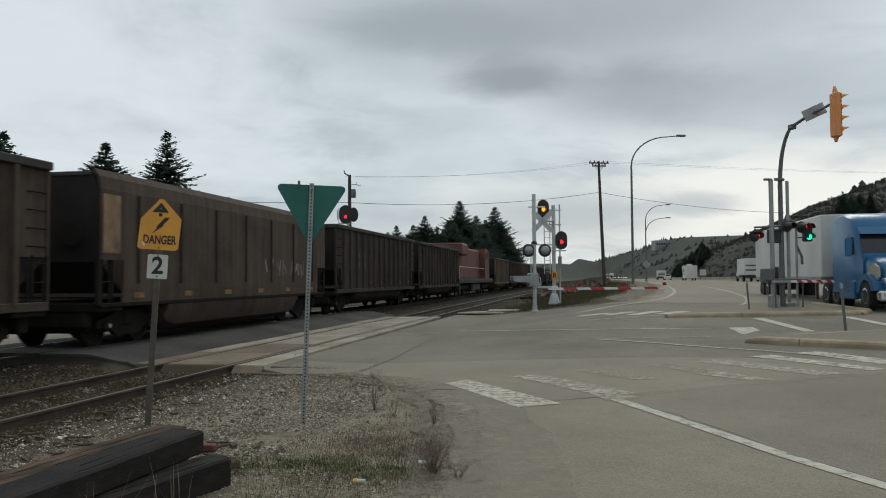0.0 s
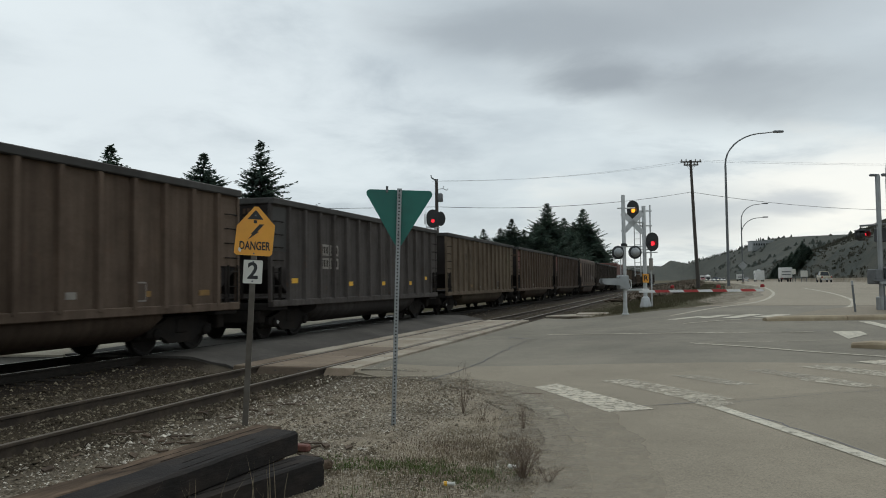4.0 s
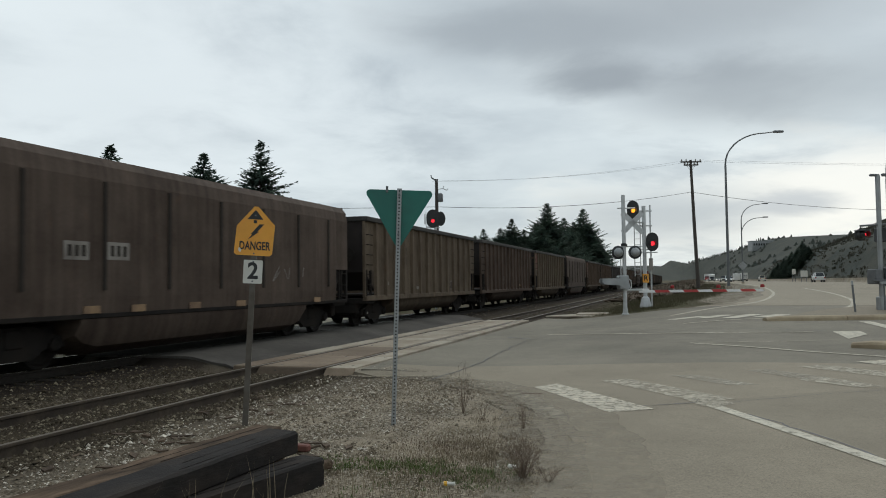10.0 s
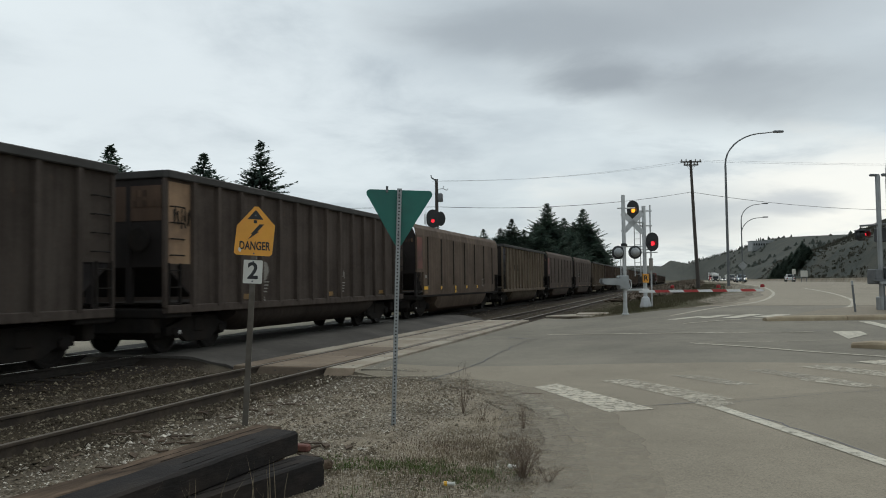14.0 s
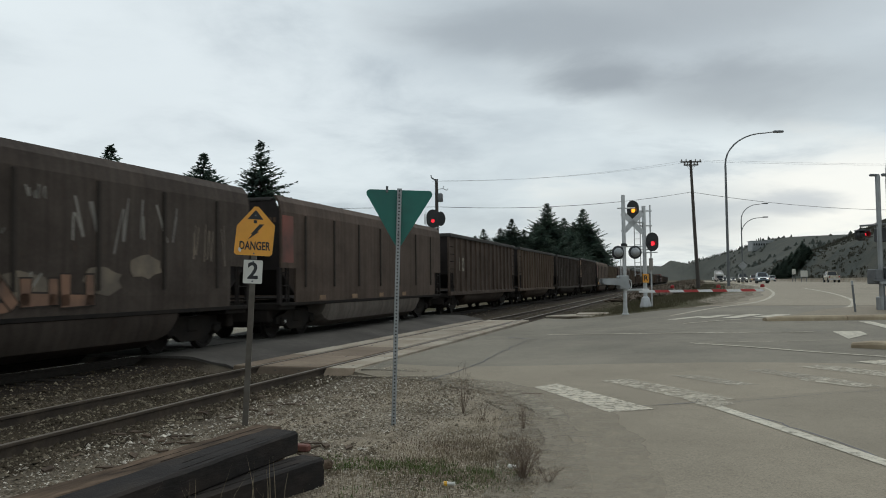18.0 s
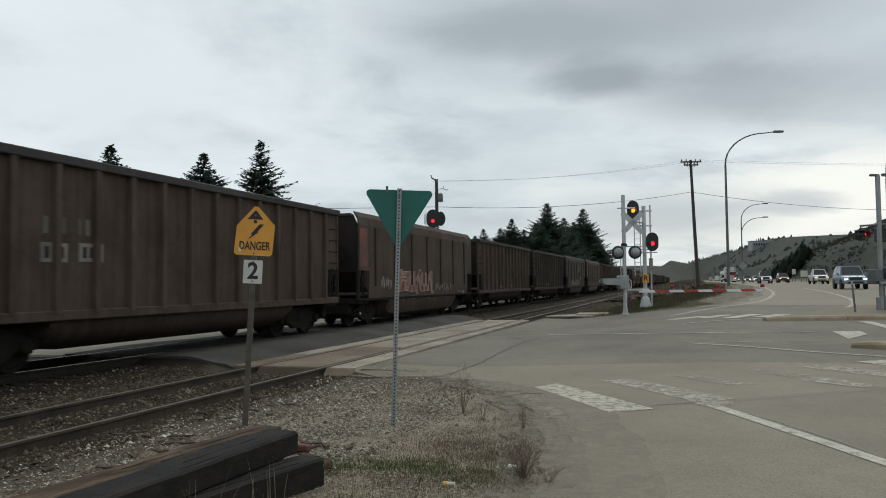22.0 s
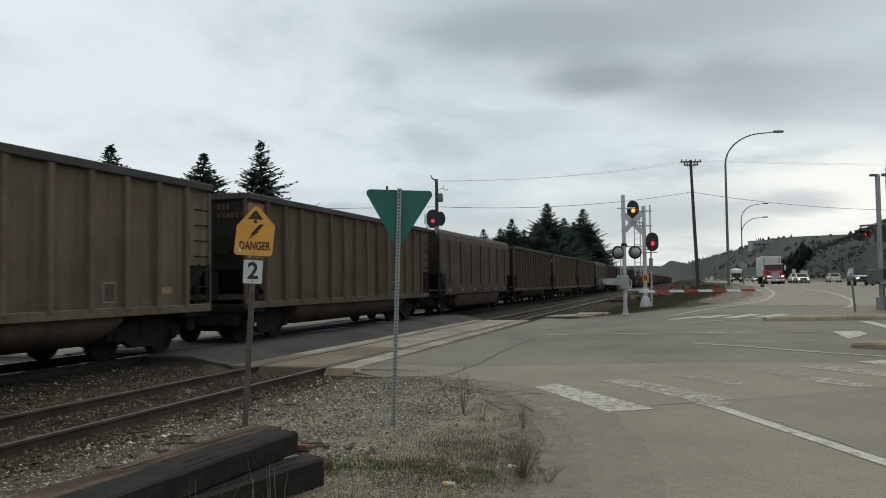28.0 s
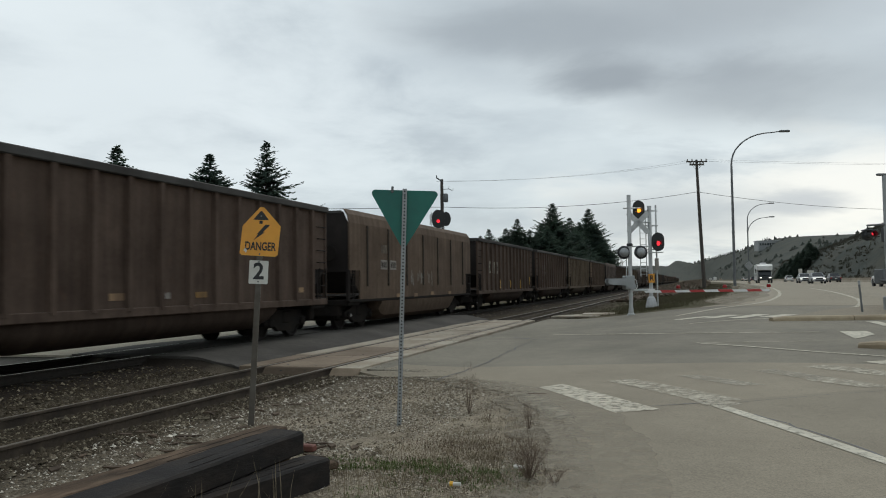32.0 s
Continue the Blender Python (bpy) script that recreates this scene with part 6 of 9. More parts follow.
# ---- level crossing gate, seen from behind ----
def lamp_back(parent, x, z, lit=None, y=0.0, k=1.0):
    """A round flasher with its backing disc and hood."""
    bk = part("lamp_disc", Shape().lathe([(0.29 * k, 0), (0.29 * k, 0.01), (0.27 * k, 0.02), (0.17 * k, 0.05)], 24, pose(x, y, z, 90, 0, 0)), DARK_P, parent, "dark round backing disc", None, True)
    part("lamp_housing", Shape().lathe([(0.20 * k, 0.0), (0.20 * k, 0.03), (0.16 * k, 0.11), (0.08 * k, 0.15)], 20, pose(x, y - 0.052, z, 90, 0, 0)), STEEL if lit is None else DARK_P, bk, "", None, True)
    if lit is not None:
        part("lamp_lens", Shape().lathe([(0.1 * k, 0.0), (0.085 * k, 0.02)], 18, pose(x, y - 0.23, z, 90, 0, 0)), lit, bk, "lit red lens")
        part("lamp_hood", Shape().lathe([(0.16 * k, 0), (0.16 * k, 0.24), (0.15 * k, 0.24), (0.15 * k, 0)], 16, pose(x, y - 0.2, z + 0.01, 90, 0, 0)), DARK_P, bk)


def striped_arm(parent, x0, x1, z, tall, y=0.0, seg=0.62):
    k, x = 0, x0
    while x < x1 - 0.01:
        e = min(x + seg, x1)
        sk = 0.09
        part("arm_stripe", Shape().prism([(x + (sk if k else 0), z - tall / 2), (e + sk, z - tall / 2), (e, z + tall / 2), (x, z + tall / 2)], "y", y - 0.03, y + 0.03), WHITE_G if k % 2 == 0 else RED_W, parent)
        x, k = e, k + 1


def crossing_gate():
    t = thing("crossing_gate", at(-2.47, 34.9, None, 17), "silver level crossing mast with lowered red and white gate arm", "crossing gate")
    part("mast", Shape().tube([(0, 0, -0.2), (0.0, 0, 5.22)], 0.085, 12), SILVER, t, "silver painted steel mast", None, True)
    part("foot", Shape().lathe([(0.17, -0.1), (0.17, 0.05), (0.11, 0.1), (0.11, 0.3)], 12), SILVER, t)
    cb = Shape()
    for a in (45, -45):
        m = pose(0.42, 0.12, 4.02, 0, a, 0)
        cb.box(-0.62, 0.62, -0.012, 0.012, -0.11, 0.11, m)
    part("crossbuck", cb, SILVER, t, "back of the crossbuck boards")
    part("bracket", Shape().tube([(-0.25, 0, 4.65), (0.5, 0, 4.65)], 0.03, 8), SILVER, t)
    part("cross_arm", Shape().tube([(-0.35, 0, 2.98), (0.8, 0, 2.98)], 0.03, 8), SILVER, t)
    part("bell", Shape().lathe([(0.13, 0), (0.14, 0.08), (0.05, 0.16)], 12, pose(0.0, 0, 3.0)), DARK_P, t)
    lamp_back(t, -0.27, 2.72, None, -0.05)
    lamp_back(t, 0.46, 2.72, None, -0.05)
    part("conduit", Shape().tube([(-0.15, 0.0, 2.6), (-0.16, 0, 1.4)], 0.022, 6), SILVER, t)
    g = part("gate_mechanism", Shape().block(-0.30, 0.12, -0.32, 0.30, 1.12, 1.72, 0.04), STEEL, t, "grey gate mechanism box")
    for gy in (-0.36, 0.34):
        part("counterweight_arm", Shape().prism([(-1.05, 1.45), (-0.95, 1.35), (-0.3, 1.3), (0.0, 1.1), (0.18, 1.2), (0.05, 1.55), (-0.3, 1.6), (-1.0, 1.6)], "y", gy, gy + 0.035), STEEL, g)
    part("counterweight", Shape().block(-1.0, -0.62, -0.3, 0.3, 1.34, 1.6, 0.03), STEEL_D, g)
    part("cable_loop", Shape().tube([(0.1, -0.1, 1.6), (0.24, -0.12, 1.5), (0.26, -0.12, 1.2), (0.15, -0.1, 1.08)], 0.018, 6), WHITE_G, t)
    part("arm_holder", Shape().block(-0.1, 0.75, -0.08, 0.02, 1.05, 1.14, 0.015), SILVER, t)
    arm = part("gate_arm", Shape().box(0.6, 1.05, -0.025, 0.025, 1.0, 1.14), WHITE_G, t, "red and white striped gate arm")
    striped_arm(arm, 0.62, 5.93, 1.02, 0.105, -0.03)
    for x in (2.05, 4.05, 5.95):
        part("arm_lamp", Shape().lathe([(0.09, 0), (0.09, 0.1), (0.05, 0.14)], 12, pose(x, -0.02, 1.14, 0, 0, 0)), RED_LENS, arm, "red gate arm lamp")


crossing_gate()


def signal_head(parent, x, z, lens, tall=0.8, wide=0.52, y=0.0, spot=-0.05):
    out = []
    for cz, a0 in ((tall / 2 - wide / 2, 0), (-tall / 2 + wide / 2, 180)):
        for k in range(9):
            a = radians(a0 + 22.5 * k)
            out.append((x + wide / 2 * math.cos(a), z + cz + wide / 2 * math.sin(a)))
    b = part("signal_backplate", Shape().prism(out, "y", y - 0.01, y + 0.01), BLACK_P, parent, "black oval signal backplate")
    part("signal_case", Shape().block(x - 0.17, x + 0.17, y + 0.011, y + 0.3, z - 0.3, z + 0.3, 0.03), DARK_P, b)
    part("signal_lens", Shape().lathe([(0.115, 0.0), (0.09, 0.02)], 16, pose(x, y - 0.012, z + spot, 90, 0, 0)), lens, b, "lit signal lens")
    part("signal_hood", Shape().add([(x + r * math.cos(a), y - d, z + spot + r * math.sin(a)) for d in (0.012, 0.26) for r in (0.14, 0.15) for a in [radians(-30 + 30 * k) for k in range(9)]],
                                    [(i, i + 1, i + 19, i + 18) for i in range(8)] + [(9 + i, 27 + i, 28 + i, 10 + i) for i in range(8)] + [(18 + i, 19 + i, 28 + i, 27 + i) for i in range(8)]), DARK_P, b)


def railway_signal():
    t = thing("railway_signal", at(-1.89, 40.9, None, 17), "silver railway signal mast with amber and red lamps", "railway signal")
    part("mast", Shape().tube([(0, 0, -0.2), (0, 0, 5.15)], 0.1, 12), SILVER, t, "silver painted mast", None, True)
    part("foot", Shape().lathe([(0.3, -0.1), (0.3, 0.1), (0.2, 0.5), (0.1, 0.6)], 12), SILVER, t)
    part("thin_pole", Shape().tube([(0.32, 0, -0.1), (0.32, 0, 5.2)], 0.04, 8), SILVER, t)
    lad = Shape()
    for x in (-0.42, -0.12):
        lad.box(x - 0.02, x + 0.02, 0.3, 0.33, 1.6, 4.9)
    for k in range(11):
        lad.box(-0.42, -0.12, 0.3, 0.325, 1.7 + k * 0.3, 1.725 + k * 0.3)
    part("ladder", lad, SILVER, t, "silver ladder")
    for z in (2.95, 4.15, 4.9):
        part("bracket", Shape().box(-0.45, 0.4, -0.03, 0.03, z - 0.03, z + 0.03).box(-0.03, 0.03, 0, 0.35, z - 0.03, z + 0.03), SILVER, t)
    signal_head(t, -0.56, 4.93, AMBER_GLOW, 1.0, 0.6, -0.1, 0.0)
    signal_head(t, 0.38, 3.33, RED_GLOW, 0.95, 0.62, -0.1, -0.08)
    part("platform", Shape().box(-0.75, 0.0, -0.25, 0.3, 4.3, 4.34).box(-0.1, 0.6, -0.25, 0.3, 2.78, 2.82), SILVER, t)
    pl = part("letter_plate", Shape().box(-0.15, 0.15, -0.125, -0.115, 1.28, 1.72), ORANGE_S, t, "yellow plate with a black letter")
    letters("R", 0.36, BLACK_P, pl, pose(0, -0.128, 1.5, 90, 0, 0))
    part("white_plate", Shape().box(0.2, 0.4, -0.06, -0.05, 1.9, 2.5), STENCIL, t)


railway_signal()


def far_signal():
    """The signal that looks over the train from its far side."""
    t = thing("railway_signal", at(-16.0, 50.5, 0.0, 17), "railway signal with a red lamp beyond the train", "railway signal")
    part("mast", Shape().tube([(0, 0, -0.2), (0, 0, 6.6)], 0.09, 12), SILVER, t)
    signal_head(t, -0.16, 6.12, RED_GLOW, 1.25, 0.85, -0.1, -0.16)
    part("second_back", Shape().prism([(0.36 + 0.34 * math.cos(radians(a)), 6.12 + 0.5 * math.sin(radians(a))) for a in range(0, 360, 30)], "y", 0.1, 0.12), BLACK_P, t, "black signal backplate")
    lad = Shape()
    for x in (-0.62, -0.34):
        lad.box(x - 0.02, x + 0.02, 0.1, 0.13, 0.5, 6.6)
    for k in range(19):
        lad.box(-0.62, -0.34, 0.1, 0.125, 0.8 + k * 0.3, 0.83 + k * 0.3)
    part("ladder", lad, SILVER, t, "silver ladder")
    part("ladder_cage", Shape().box(-0.74, -0.66, 0.0, 0.04, 5.75, 6.45).box(-0.48, -0.4, 0.0, 0.04, 5.75, 6.45).box(-0.66, -0.48, 0.0, 0.04, 6.05, 6.13), WHITE_G, t, "white ladder cage")
    part("bracket", Shape().box(-0.62, 0.3, -0.02, 0.1, 5.5, 5.55), SILVER, t)


far_signal()


# ---- the second gate and the traffic signals on the island ----
def island_signals():
    g = thing("crossing_gate", at(6.5, 30.4, None, 22), "steel level crossing masts with red lamps and lowered gate arm", "crossing gate")
    part("mast", Shape().tube([(0, 0, -0.1), (0, 0, 4.75)], 0.08, 12), STEEL, g, "", None, True)
    part("mast_top", Shape().block(-0.28, 0.05, -0.06, 0.06, 4.72, 4.8, 0.02).block(0.15, 0.55, -0.05, 0.05, 4.72, 4.82, 0.02), STEEL_D, g)
    part("mast_base", Shape().block(-0.14, 0.14, -0.14, 0.14, 0.0, 0.55, 0.03), STEEL, g)
    part("gate_mechanism", Shape().block(-0.36, -0.09, -0.25, 0.25, 0.98, 1.5, 0.03).block(0.1, 0.36, -0.22, 0.22, 0.9, 1.56, 0.02), STEEL_D, g, "grey gate mechanism")
    part("cross_arm", Shape().tube([(-0.7, 0, 3.0), (1.3, 0, 3.1)], 0.035, 8), STEEL_D, g)
    lamp_back(g, -0.72, 2.68, RED_GLOW, -0.02, 0.72)
    part("lamp_visor", Shape().block(-1.0, -0.6, -0.42, -0.1, 2.8, 2.84, 0.01), DARK_P, g)
    lamp_back(g, 0.6, 3.05, RED_LENS, -0.02, 0.75)
    lamp_back(g, 1.2, 3.02, RED_GLOW, -0.02, 0.75)
    part("second_mast", Shape().tube([(0.84, 0.25, -0.1), (0.84, 0.25, 4.75)], 0.06, 12), STEEL, g, "", None, True)
    part("second_base", Shape().block(0.68, 1.0, 0.09, 0.41, 0.0, 0.25, 0.03), STEEL, g)
    part("relay_box", Shape().block(0.12, 0.5, 0.1, 0.5, 2.45, 2.95, 0.02), DARK_P, g)
    arm = part("gate_arm", Shape().box(-0.3, 0.5, -0.4, -0.34, 0.99, 1.07), STEEL, g, "red and white striped gate arm")
    striped_arm(arm, 0.45, 2.15, 1.03, 0.09, -0.4, 0.2)
    part("service_rail", Shape().tube([(-0.5, -0.3, 1.1), (1.2, -0.3, 1.1)], 0.04, 8), STEEL_D, g)
    for x in (-0.1, 1.0):
        part("rail_leg", Shape().tube([(x, -0.3, 0), (x, -0.3, 1.1)], 0.03, 6), STEEL_D, g)

    t = thing("traffic_signal_pole", at(6.9, 30.75, None, 20), "grey curved mast arm with an orange traffic signal", "traffic light")
    pts, rad = [(0, 0, 0), (0, 0, 2.5), (0.0, 0, 4.58)], [0.1, 0.09, 0.082]
    for k in range(1, 7):
        a = radians(12 * k)
        pts.append((0.16 * (1 - math.cos(a)), -0.85 * (1 - math.cos(a)), 4.58 + 2.15 * math.sin(a)))
        rad.append(0.08 - 0.004 * k)
    pts += [(0.2, -1.3, 6.83), (0.3, -2.5, 7.03)]
    rad += [0.055, 0.045]
    part("mast_arm", Shape().tube(pts, rad, 12), STEEL_D, t, "grey tapering curved pole", None, True)
    part("pole_base", Shape().block(-0.24, 0.24, -0.24, 0.24, 0, 0.08, 0.02), STEEL_D, t)
    part("arm_joint", Shape().block(0.02, 0.24, -0.75, -0.5, 6.54, 6.72, 0.03), STEEL_D, t)
    part("street_plate", Shape().prism([(-0.38, -0.2), (0.38, -0.2), (0.38, 0.2), (-0.38, 0.2)], "y", -0.01, 0.01, pose(0.24, -1.75, 6.94, 0, -24, -20)), STEEL, t, "back of a grey sign plate")
    hd = part("signal_body", Shape().block(-0.17, 0.17, -0.12, 0.12, -0.75, 0.75, 0.03), SIGNAL_Y, t, "orange four-lamp signal housing", pose(0.34, -2.75, 6.63, 0, 0, 84))
    for k in range(4):
        z = 0.56 - 0.37 * k
        part("visor", Shape().add([(r * math.cos(radians(a)) * 1.0, -0.121 - d * max(0.0, math.sin(radians(a))) ** 0.8, z + r * math.sin(radians(a))) for d, r in ((0.0, 0.165), (0.36, 0.15)) for a in (-20, 10, 40, 70, 90, 110, 140, 170, 200)],
                                  [(i, i + 1, i + 10, i + 9) for i in range(8)]), SIGNAL_Y, hd)
        part("door", Shape().block(-0.165, 0.165, -0.135, -0.121, z - 0.17, z + 0.17, 0.01), SIGNAL_Y, hd)
    part("cap", Shape().prism([(-0.1, 0.75), (0.1, 0.75), (0.03, 0.98)], "y", -0.05, 0.05), SIGNAL_Y, hd)
    part("tail", Shape().prism([(-0.1, -0.75), (0.1, -0.75), (0.02, -0.92)], "y", -0.05, 0.05), SIGNAL_Y, hd)

    h = thing("traffic_light", at(7.93, 31.2, 0.24 + height(7.93, 31.2), 16), "black traffic light showing green on a pole", "traffic light")
    part("pole", Shape().tube([(-0.45, 0, -0.25), (-0.45, 0, 2.9)], 0.045, 8), STEEL, h)
    part("housing", Shape().block(-0.15, 0.15, -0.1, 0.15, 2.25, 2.95, 0.03), BLACK_P, h, "black housing")
    part("hanger", Shape().tube([(-0.45, 0, 2.4), (-0.1, 0, 2.4)], 0.03, 6).tube([(-0.45, 0, 2.1), (-0.25, 0, 1.7), (-0.24, 0, 1.4)], 0.05, 8), STEEL_D, h)
    for z, m in ((2.78, DARK_P), (2.42, GREEN_GLOW)):
        part("lens", Shape().lathe([(0.11, 0), (0.09, 0.02)], 14, pose(0, -0.102, z, 90, 0, 0)), m, h)
        part("visor", Shape().add([(r * math.cos(radians(a)), -d, z + r * math.sin(radians(a))) for d, r in ((0.101, 0.14), (0.32, 0.135)) for a in (-20, 20, 55, 90, 125, 160, 200)], [(i, i + 1, i + 8, i + 7) for i in range(6)]), BLACK_P, h)


island_signals()


# ---- lamps, poles and wires ----
def street_lamp(u, s, tall, reach, arms=1, turn=17):
    t = thing("street_lamp", at(u, s, None, turn), "tall grey steel street lamp with curved arm", "street lamp", "street lamps")
    part("pole", Shape().tube([(0, 0, -0.2), (0, 0, tall * 0.5), (0, 0, tall * 0.8)], [0.13, 0.105, 0.085], 10), STEEL_D, t, "", None, True)
    part("base", Shape().block(-0.2, 0.2, -0.2, 0.2, 0, 0.3, 0.03), CONCRETE, t)
    for k in range(arms):
        z0, z1 = tall * 0.8 - 2.2 * k, tall - 2.2 * k
        pts = [(reach * (1 - math.cos(radians(a))) ** 1.0 * 0.8, 0, z0 + (z1 - z0) * math.sin(radians(a))) for a in range(0, 91, 10)] + [(reach, 0, z1 + 0.1)]
        part("arm", Shape().tube(pts, [0.075 - 0.003 * i for i in range(len(pts))], 8), STEEL_D, t, "", None, True)
        part("lamp_head", Shape().block(reach - 0.1, reach + 0.75, -0.15, 0.15, z1 + 0.02, z1 + 0.2, 0.05), STEEL_D, t, "flat lamp head")
    return t


street_lamp(3.53, 69.7, 13.1, 4.2)
lp = street_lamp(9.0, 135.0, 12.8, 3.6, 2)
part("diamond_plate", Shape().prism([(-0.75, 0), (0, -0.75), (0.75, 0), (0, 0.75)], "y", -0.14, -0.12, pose(0, 0, 2.9)), STEEL, lp, "back of a grey diamond sign")


def wood_pole(u, s, tall, arms, label, z=None):
    t = thing("utility_pole", at(u, s, z, 17), label, "utility pole", "utility poles")
    part("pole", Shape().tube([(0.45 if tall > 10.5 else 0, 0, -0.3), (0.2 if tall > 10.5 else 0, 0, tall * 0.5), (0, 0, tall)], [0.19, 0.165, 0.125], 10), POLE_WOOD, t, "weathered wooden pole", None, True)
    for z, w in arms:
        ca = part("cross_arm", Shape().block(-w, w, -0.16, -0.05, z - 0.06, z + 0.06, 0.01), POLE_WOOD, t, "wooden cross arm")
        for k in (-0.9, -0.45, 0.45, 0.9):
            part("insulator", Shape().lathe([(0.05, 0), (0.07, 0.08), (0.04, 0.2)], 8, pose(w * k, -0.1, z + 0.06)), STENCIL, ca)
        part("brace", Shape().tube([(-w * 0.6, -0.1, z - 0.06), (0, -0.12, z - 0.6), (w * 0.6, -0.1, z - 0.06)], 0.02, 5), STEEL_D, ca)
    return t


wood_pole(0.85, 79.0, 12.4, ((12.2, 1.0), (11.9, 0.7)), "tall dark wooden utility pole with cross arms")
fp = wood_pole(-19.5, 62.0, 10.4, (), "wooden utility pole with a transformer", 0.0)
part("transformer", Shape().lathe([(0.2, 8.5), (0.22, 8.55), (0.22, 9.1), (0.15, 9.2)], 14, pose(0.3, -0.1, 0)), STEEL_D, fp, "grey transformer can", None, True)
part("top_bracket", Shape().tube([(0.12, -0.1, 10.15), (-0.45, -0.1, 10.55)], 0.06, 6).tube([(-0.4, -0.1, 10.5), (-0.45, -0.1, 10.75)], 0.045, 6), STEEL_D, fp, "slanted insulator bracket")
part("lamp_bracket", Shape().tube([(0.1, -0.1, 9.55), (0.55, -0.1, 9.6), (0.6, -0.1, 9.8)], 0.03, 6).tube([(0.55, -0.1, 9.6), (0.85, -0.1, 9.45), (0.95, -0.1, 9.6)], 0.03, 6), STEEL, fp, "pale insulator bracket")
wood_pole(26.5, 96.0, 8.5, ((8.2, 0.8),), "wooden utility pole beside the highway")


def wire(name, pts, sag, r=0.016, label="thin black overhead wire"):
    sh = Shape()
    for a, b in zip(pts, pts[1:]):
        A, B = Vector(a), Vector(b)
        q = []
        for i in range(13):
            k = i / 12
            p = A.lerp(B, k)
            p.z -= sag * 4 * k * (1 - k)
            q.append(p)
        sh.tube(q, r, 5)
    return solid(name, sh, BLACK_P, pose(0, 0, 0), label, "wire", "overhead wires")


def spot(u, s, z):
    return (*plan(u, s), z)


TOPZ = height(0.85, 79.0) + 12.2
for k in (-0.9, 0.9):
    wire("overhead_wire", [spot(-19.5 + k * 0.5, 62.0, 10.25), spot(0.85 + k, 79.0, TOPZ + 0.15), spot(60 + k, 108, TOPZ + 1.0)], 0.5, 0.007)
wire("overhead_wire", [spot(-60, 40, 9.0), spot(-19.5, 62.0, 8.1), spot(0.85, 79.0, TOPZ - 2.9), spot(26.5, 96.0, 9.0), spot(60, 116, 9.0)], 0.6, 0.02)


# ---- trees ----
def conifer_meshes(seed, tall, spread, gaps=0.2, bare=0.06, ragged=0.3):
    """A tapered trunk, whorls of drooping limbs, and a crown of many small flat needle sprays."""
    r = random.Random(seed)
    tk = Shape().tube([(0, 0, -0.5), (0.05, 0, tall * 0.4), (0, 0.03, tall * 0.8), (0, 0, tall)], [tall * 0.017, tall * 0.012, tall * 0.005, 0.01], 7)
    lb, vs, fs = Shape(), [], []
    z = tall * bare
    turn = 0.0
    while z < tall * 0.99:
        k = 1 - z / tall
        lobe = 1.0 + 0.12 * math.sin(z * 1.7 + seed)
        reach = spread * (k ** 1.0) * lobe * 1.28 + 0.05
        n = 7 if k > 0.2 else 5
        turn += 2.4
        for i in range(n):
            if r.random() < gaps * 0.5:
                continue
            a = turn + 6.283 * i / n + r.uniform(-0.4, 0.4)
            L = reach * (r.uniform(0.9 - ragged, 0.95) if r.random() < 0.85 else r.uniform(0.95, 1.0 + 0.4 * ragged))
            rise = (r.uniform(0.1, 0.45) if k < 0.3 else r.uniform(-0.12, 0.3)) - 0.12 * (k > 0.6)
            zz = z + tall * r.uniform(-0.012, 0.012)
            root, tip = Vector((0, 0, zz)), Vector((L * math.cos(a), L * math.sin(a), zz + L * rise))
            sag = Vector((0, 0, -0.07 * L))
            if k > 0.1 and L > 0.7:
                lb.tube([root, root.lerp(tip, 0.55) + sag, tip], [0.015 + 0.014 * L, 0.01 + 0.007 * L, 0.004], 4, False)
            m = max(5, int(L / 0.12))
            side = Vector((-math.sin(a), math.cos(a), 0))
            ahead = (tip - root).normalized()
            for j in range(m):
                f = (j + r.uniform(0.1, 0.95)) / m
                if f < 0.12:
                    continue
                p = root.lerp(tip, f) + sag * (1 - abs(2 * f - 1.1))
                for g in (-1, 1):
                    if r.random() < gaps:
                        continue
                    ln = (0.22 + 0.17 * L * (1.05 - f)) * r.uniform(0.7, 1.35)
                    w = (side * g * r.uniform(0.4, 1.0) + ahead * r.uniform(0.4, 1.1) + Vector((0, 0, r.uniform(-0.6, 0.35)))).normalized()
                    e = p + w * ln
                    c = w.cross(Vector((r.uniform(-0.5, 0.5), r.uniform(-0.5, 0.5), 1))).normalized() * (0.05 + 0.17 * ln)
                    q = len(vs)
                    vs += [tuple(p - w * 0.04), tuple(p.lerp(e, 0.45) + c), tuple(e), tuple(p.lerp(e, 0.5) - c)]
                    fs.append((q, q + 1, q + 2, q + 3))
        z += tall * (0.007 + 0.006 * k) * r.uniform(0.6, 1.4) + 0.01
    return tk, lb, sheet("crown", vs, fs, False)


def conifer(seed, tall, spread, label, gaps=0.2, bare=0.06, ragged=0.3):
    t = thing("conifer_tree", pose(0, 0, 0), label, "tree", "conifers")
    tk, lb, cr = conifer_meshes(seed, tall, spread, gaps, bare, ragged)
    part("trunk", tk, BARK, t)
    part("branchwork", lb, BARK, t)
    part("crown", cr, NEEDLES, t, "dark green drooping needle sprays")
    return t


TREE_A = conifer(1, 16, 7.4, "tall dark green fir tree with open crown", 0.22, 0.06, 0.42)
TREE_B = conifer(2, 14, 6.6, "dense dark green conifer tree", 0.05, 0.06, 0.16)
TREE_C = conifer(3, 15, 8.2, "broad dark green conifer tree", 0.06, 0.06, 0.22)


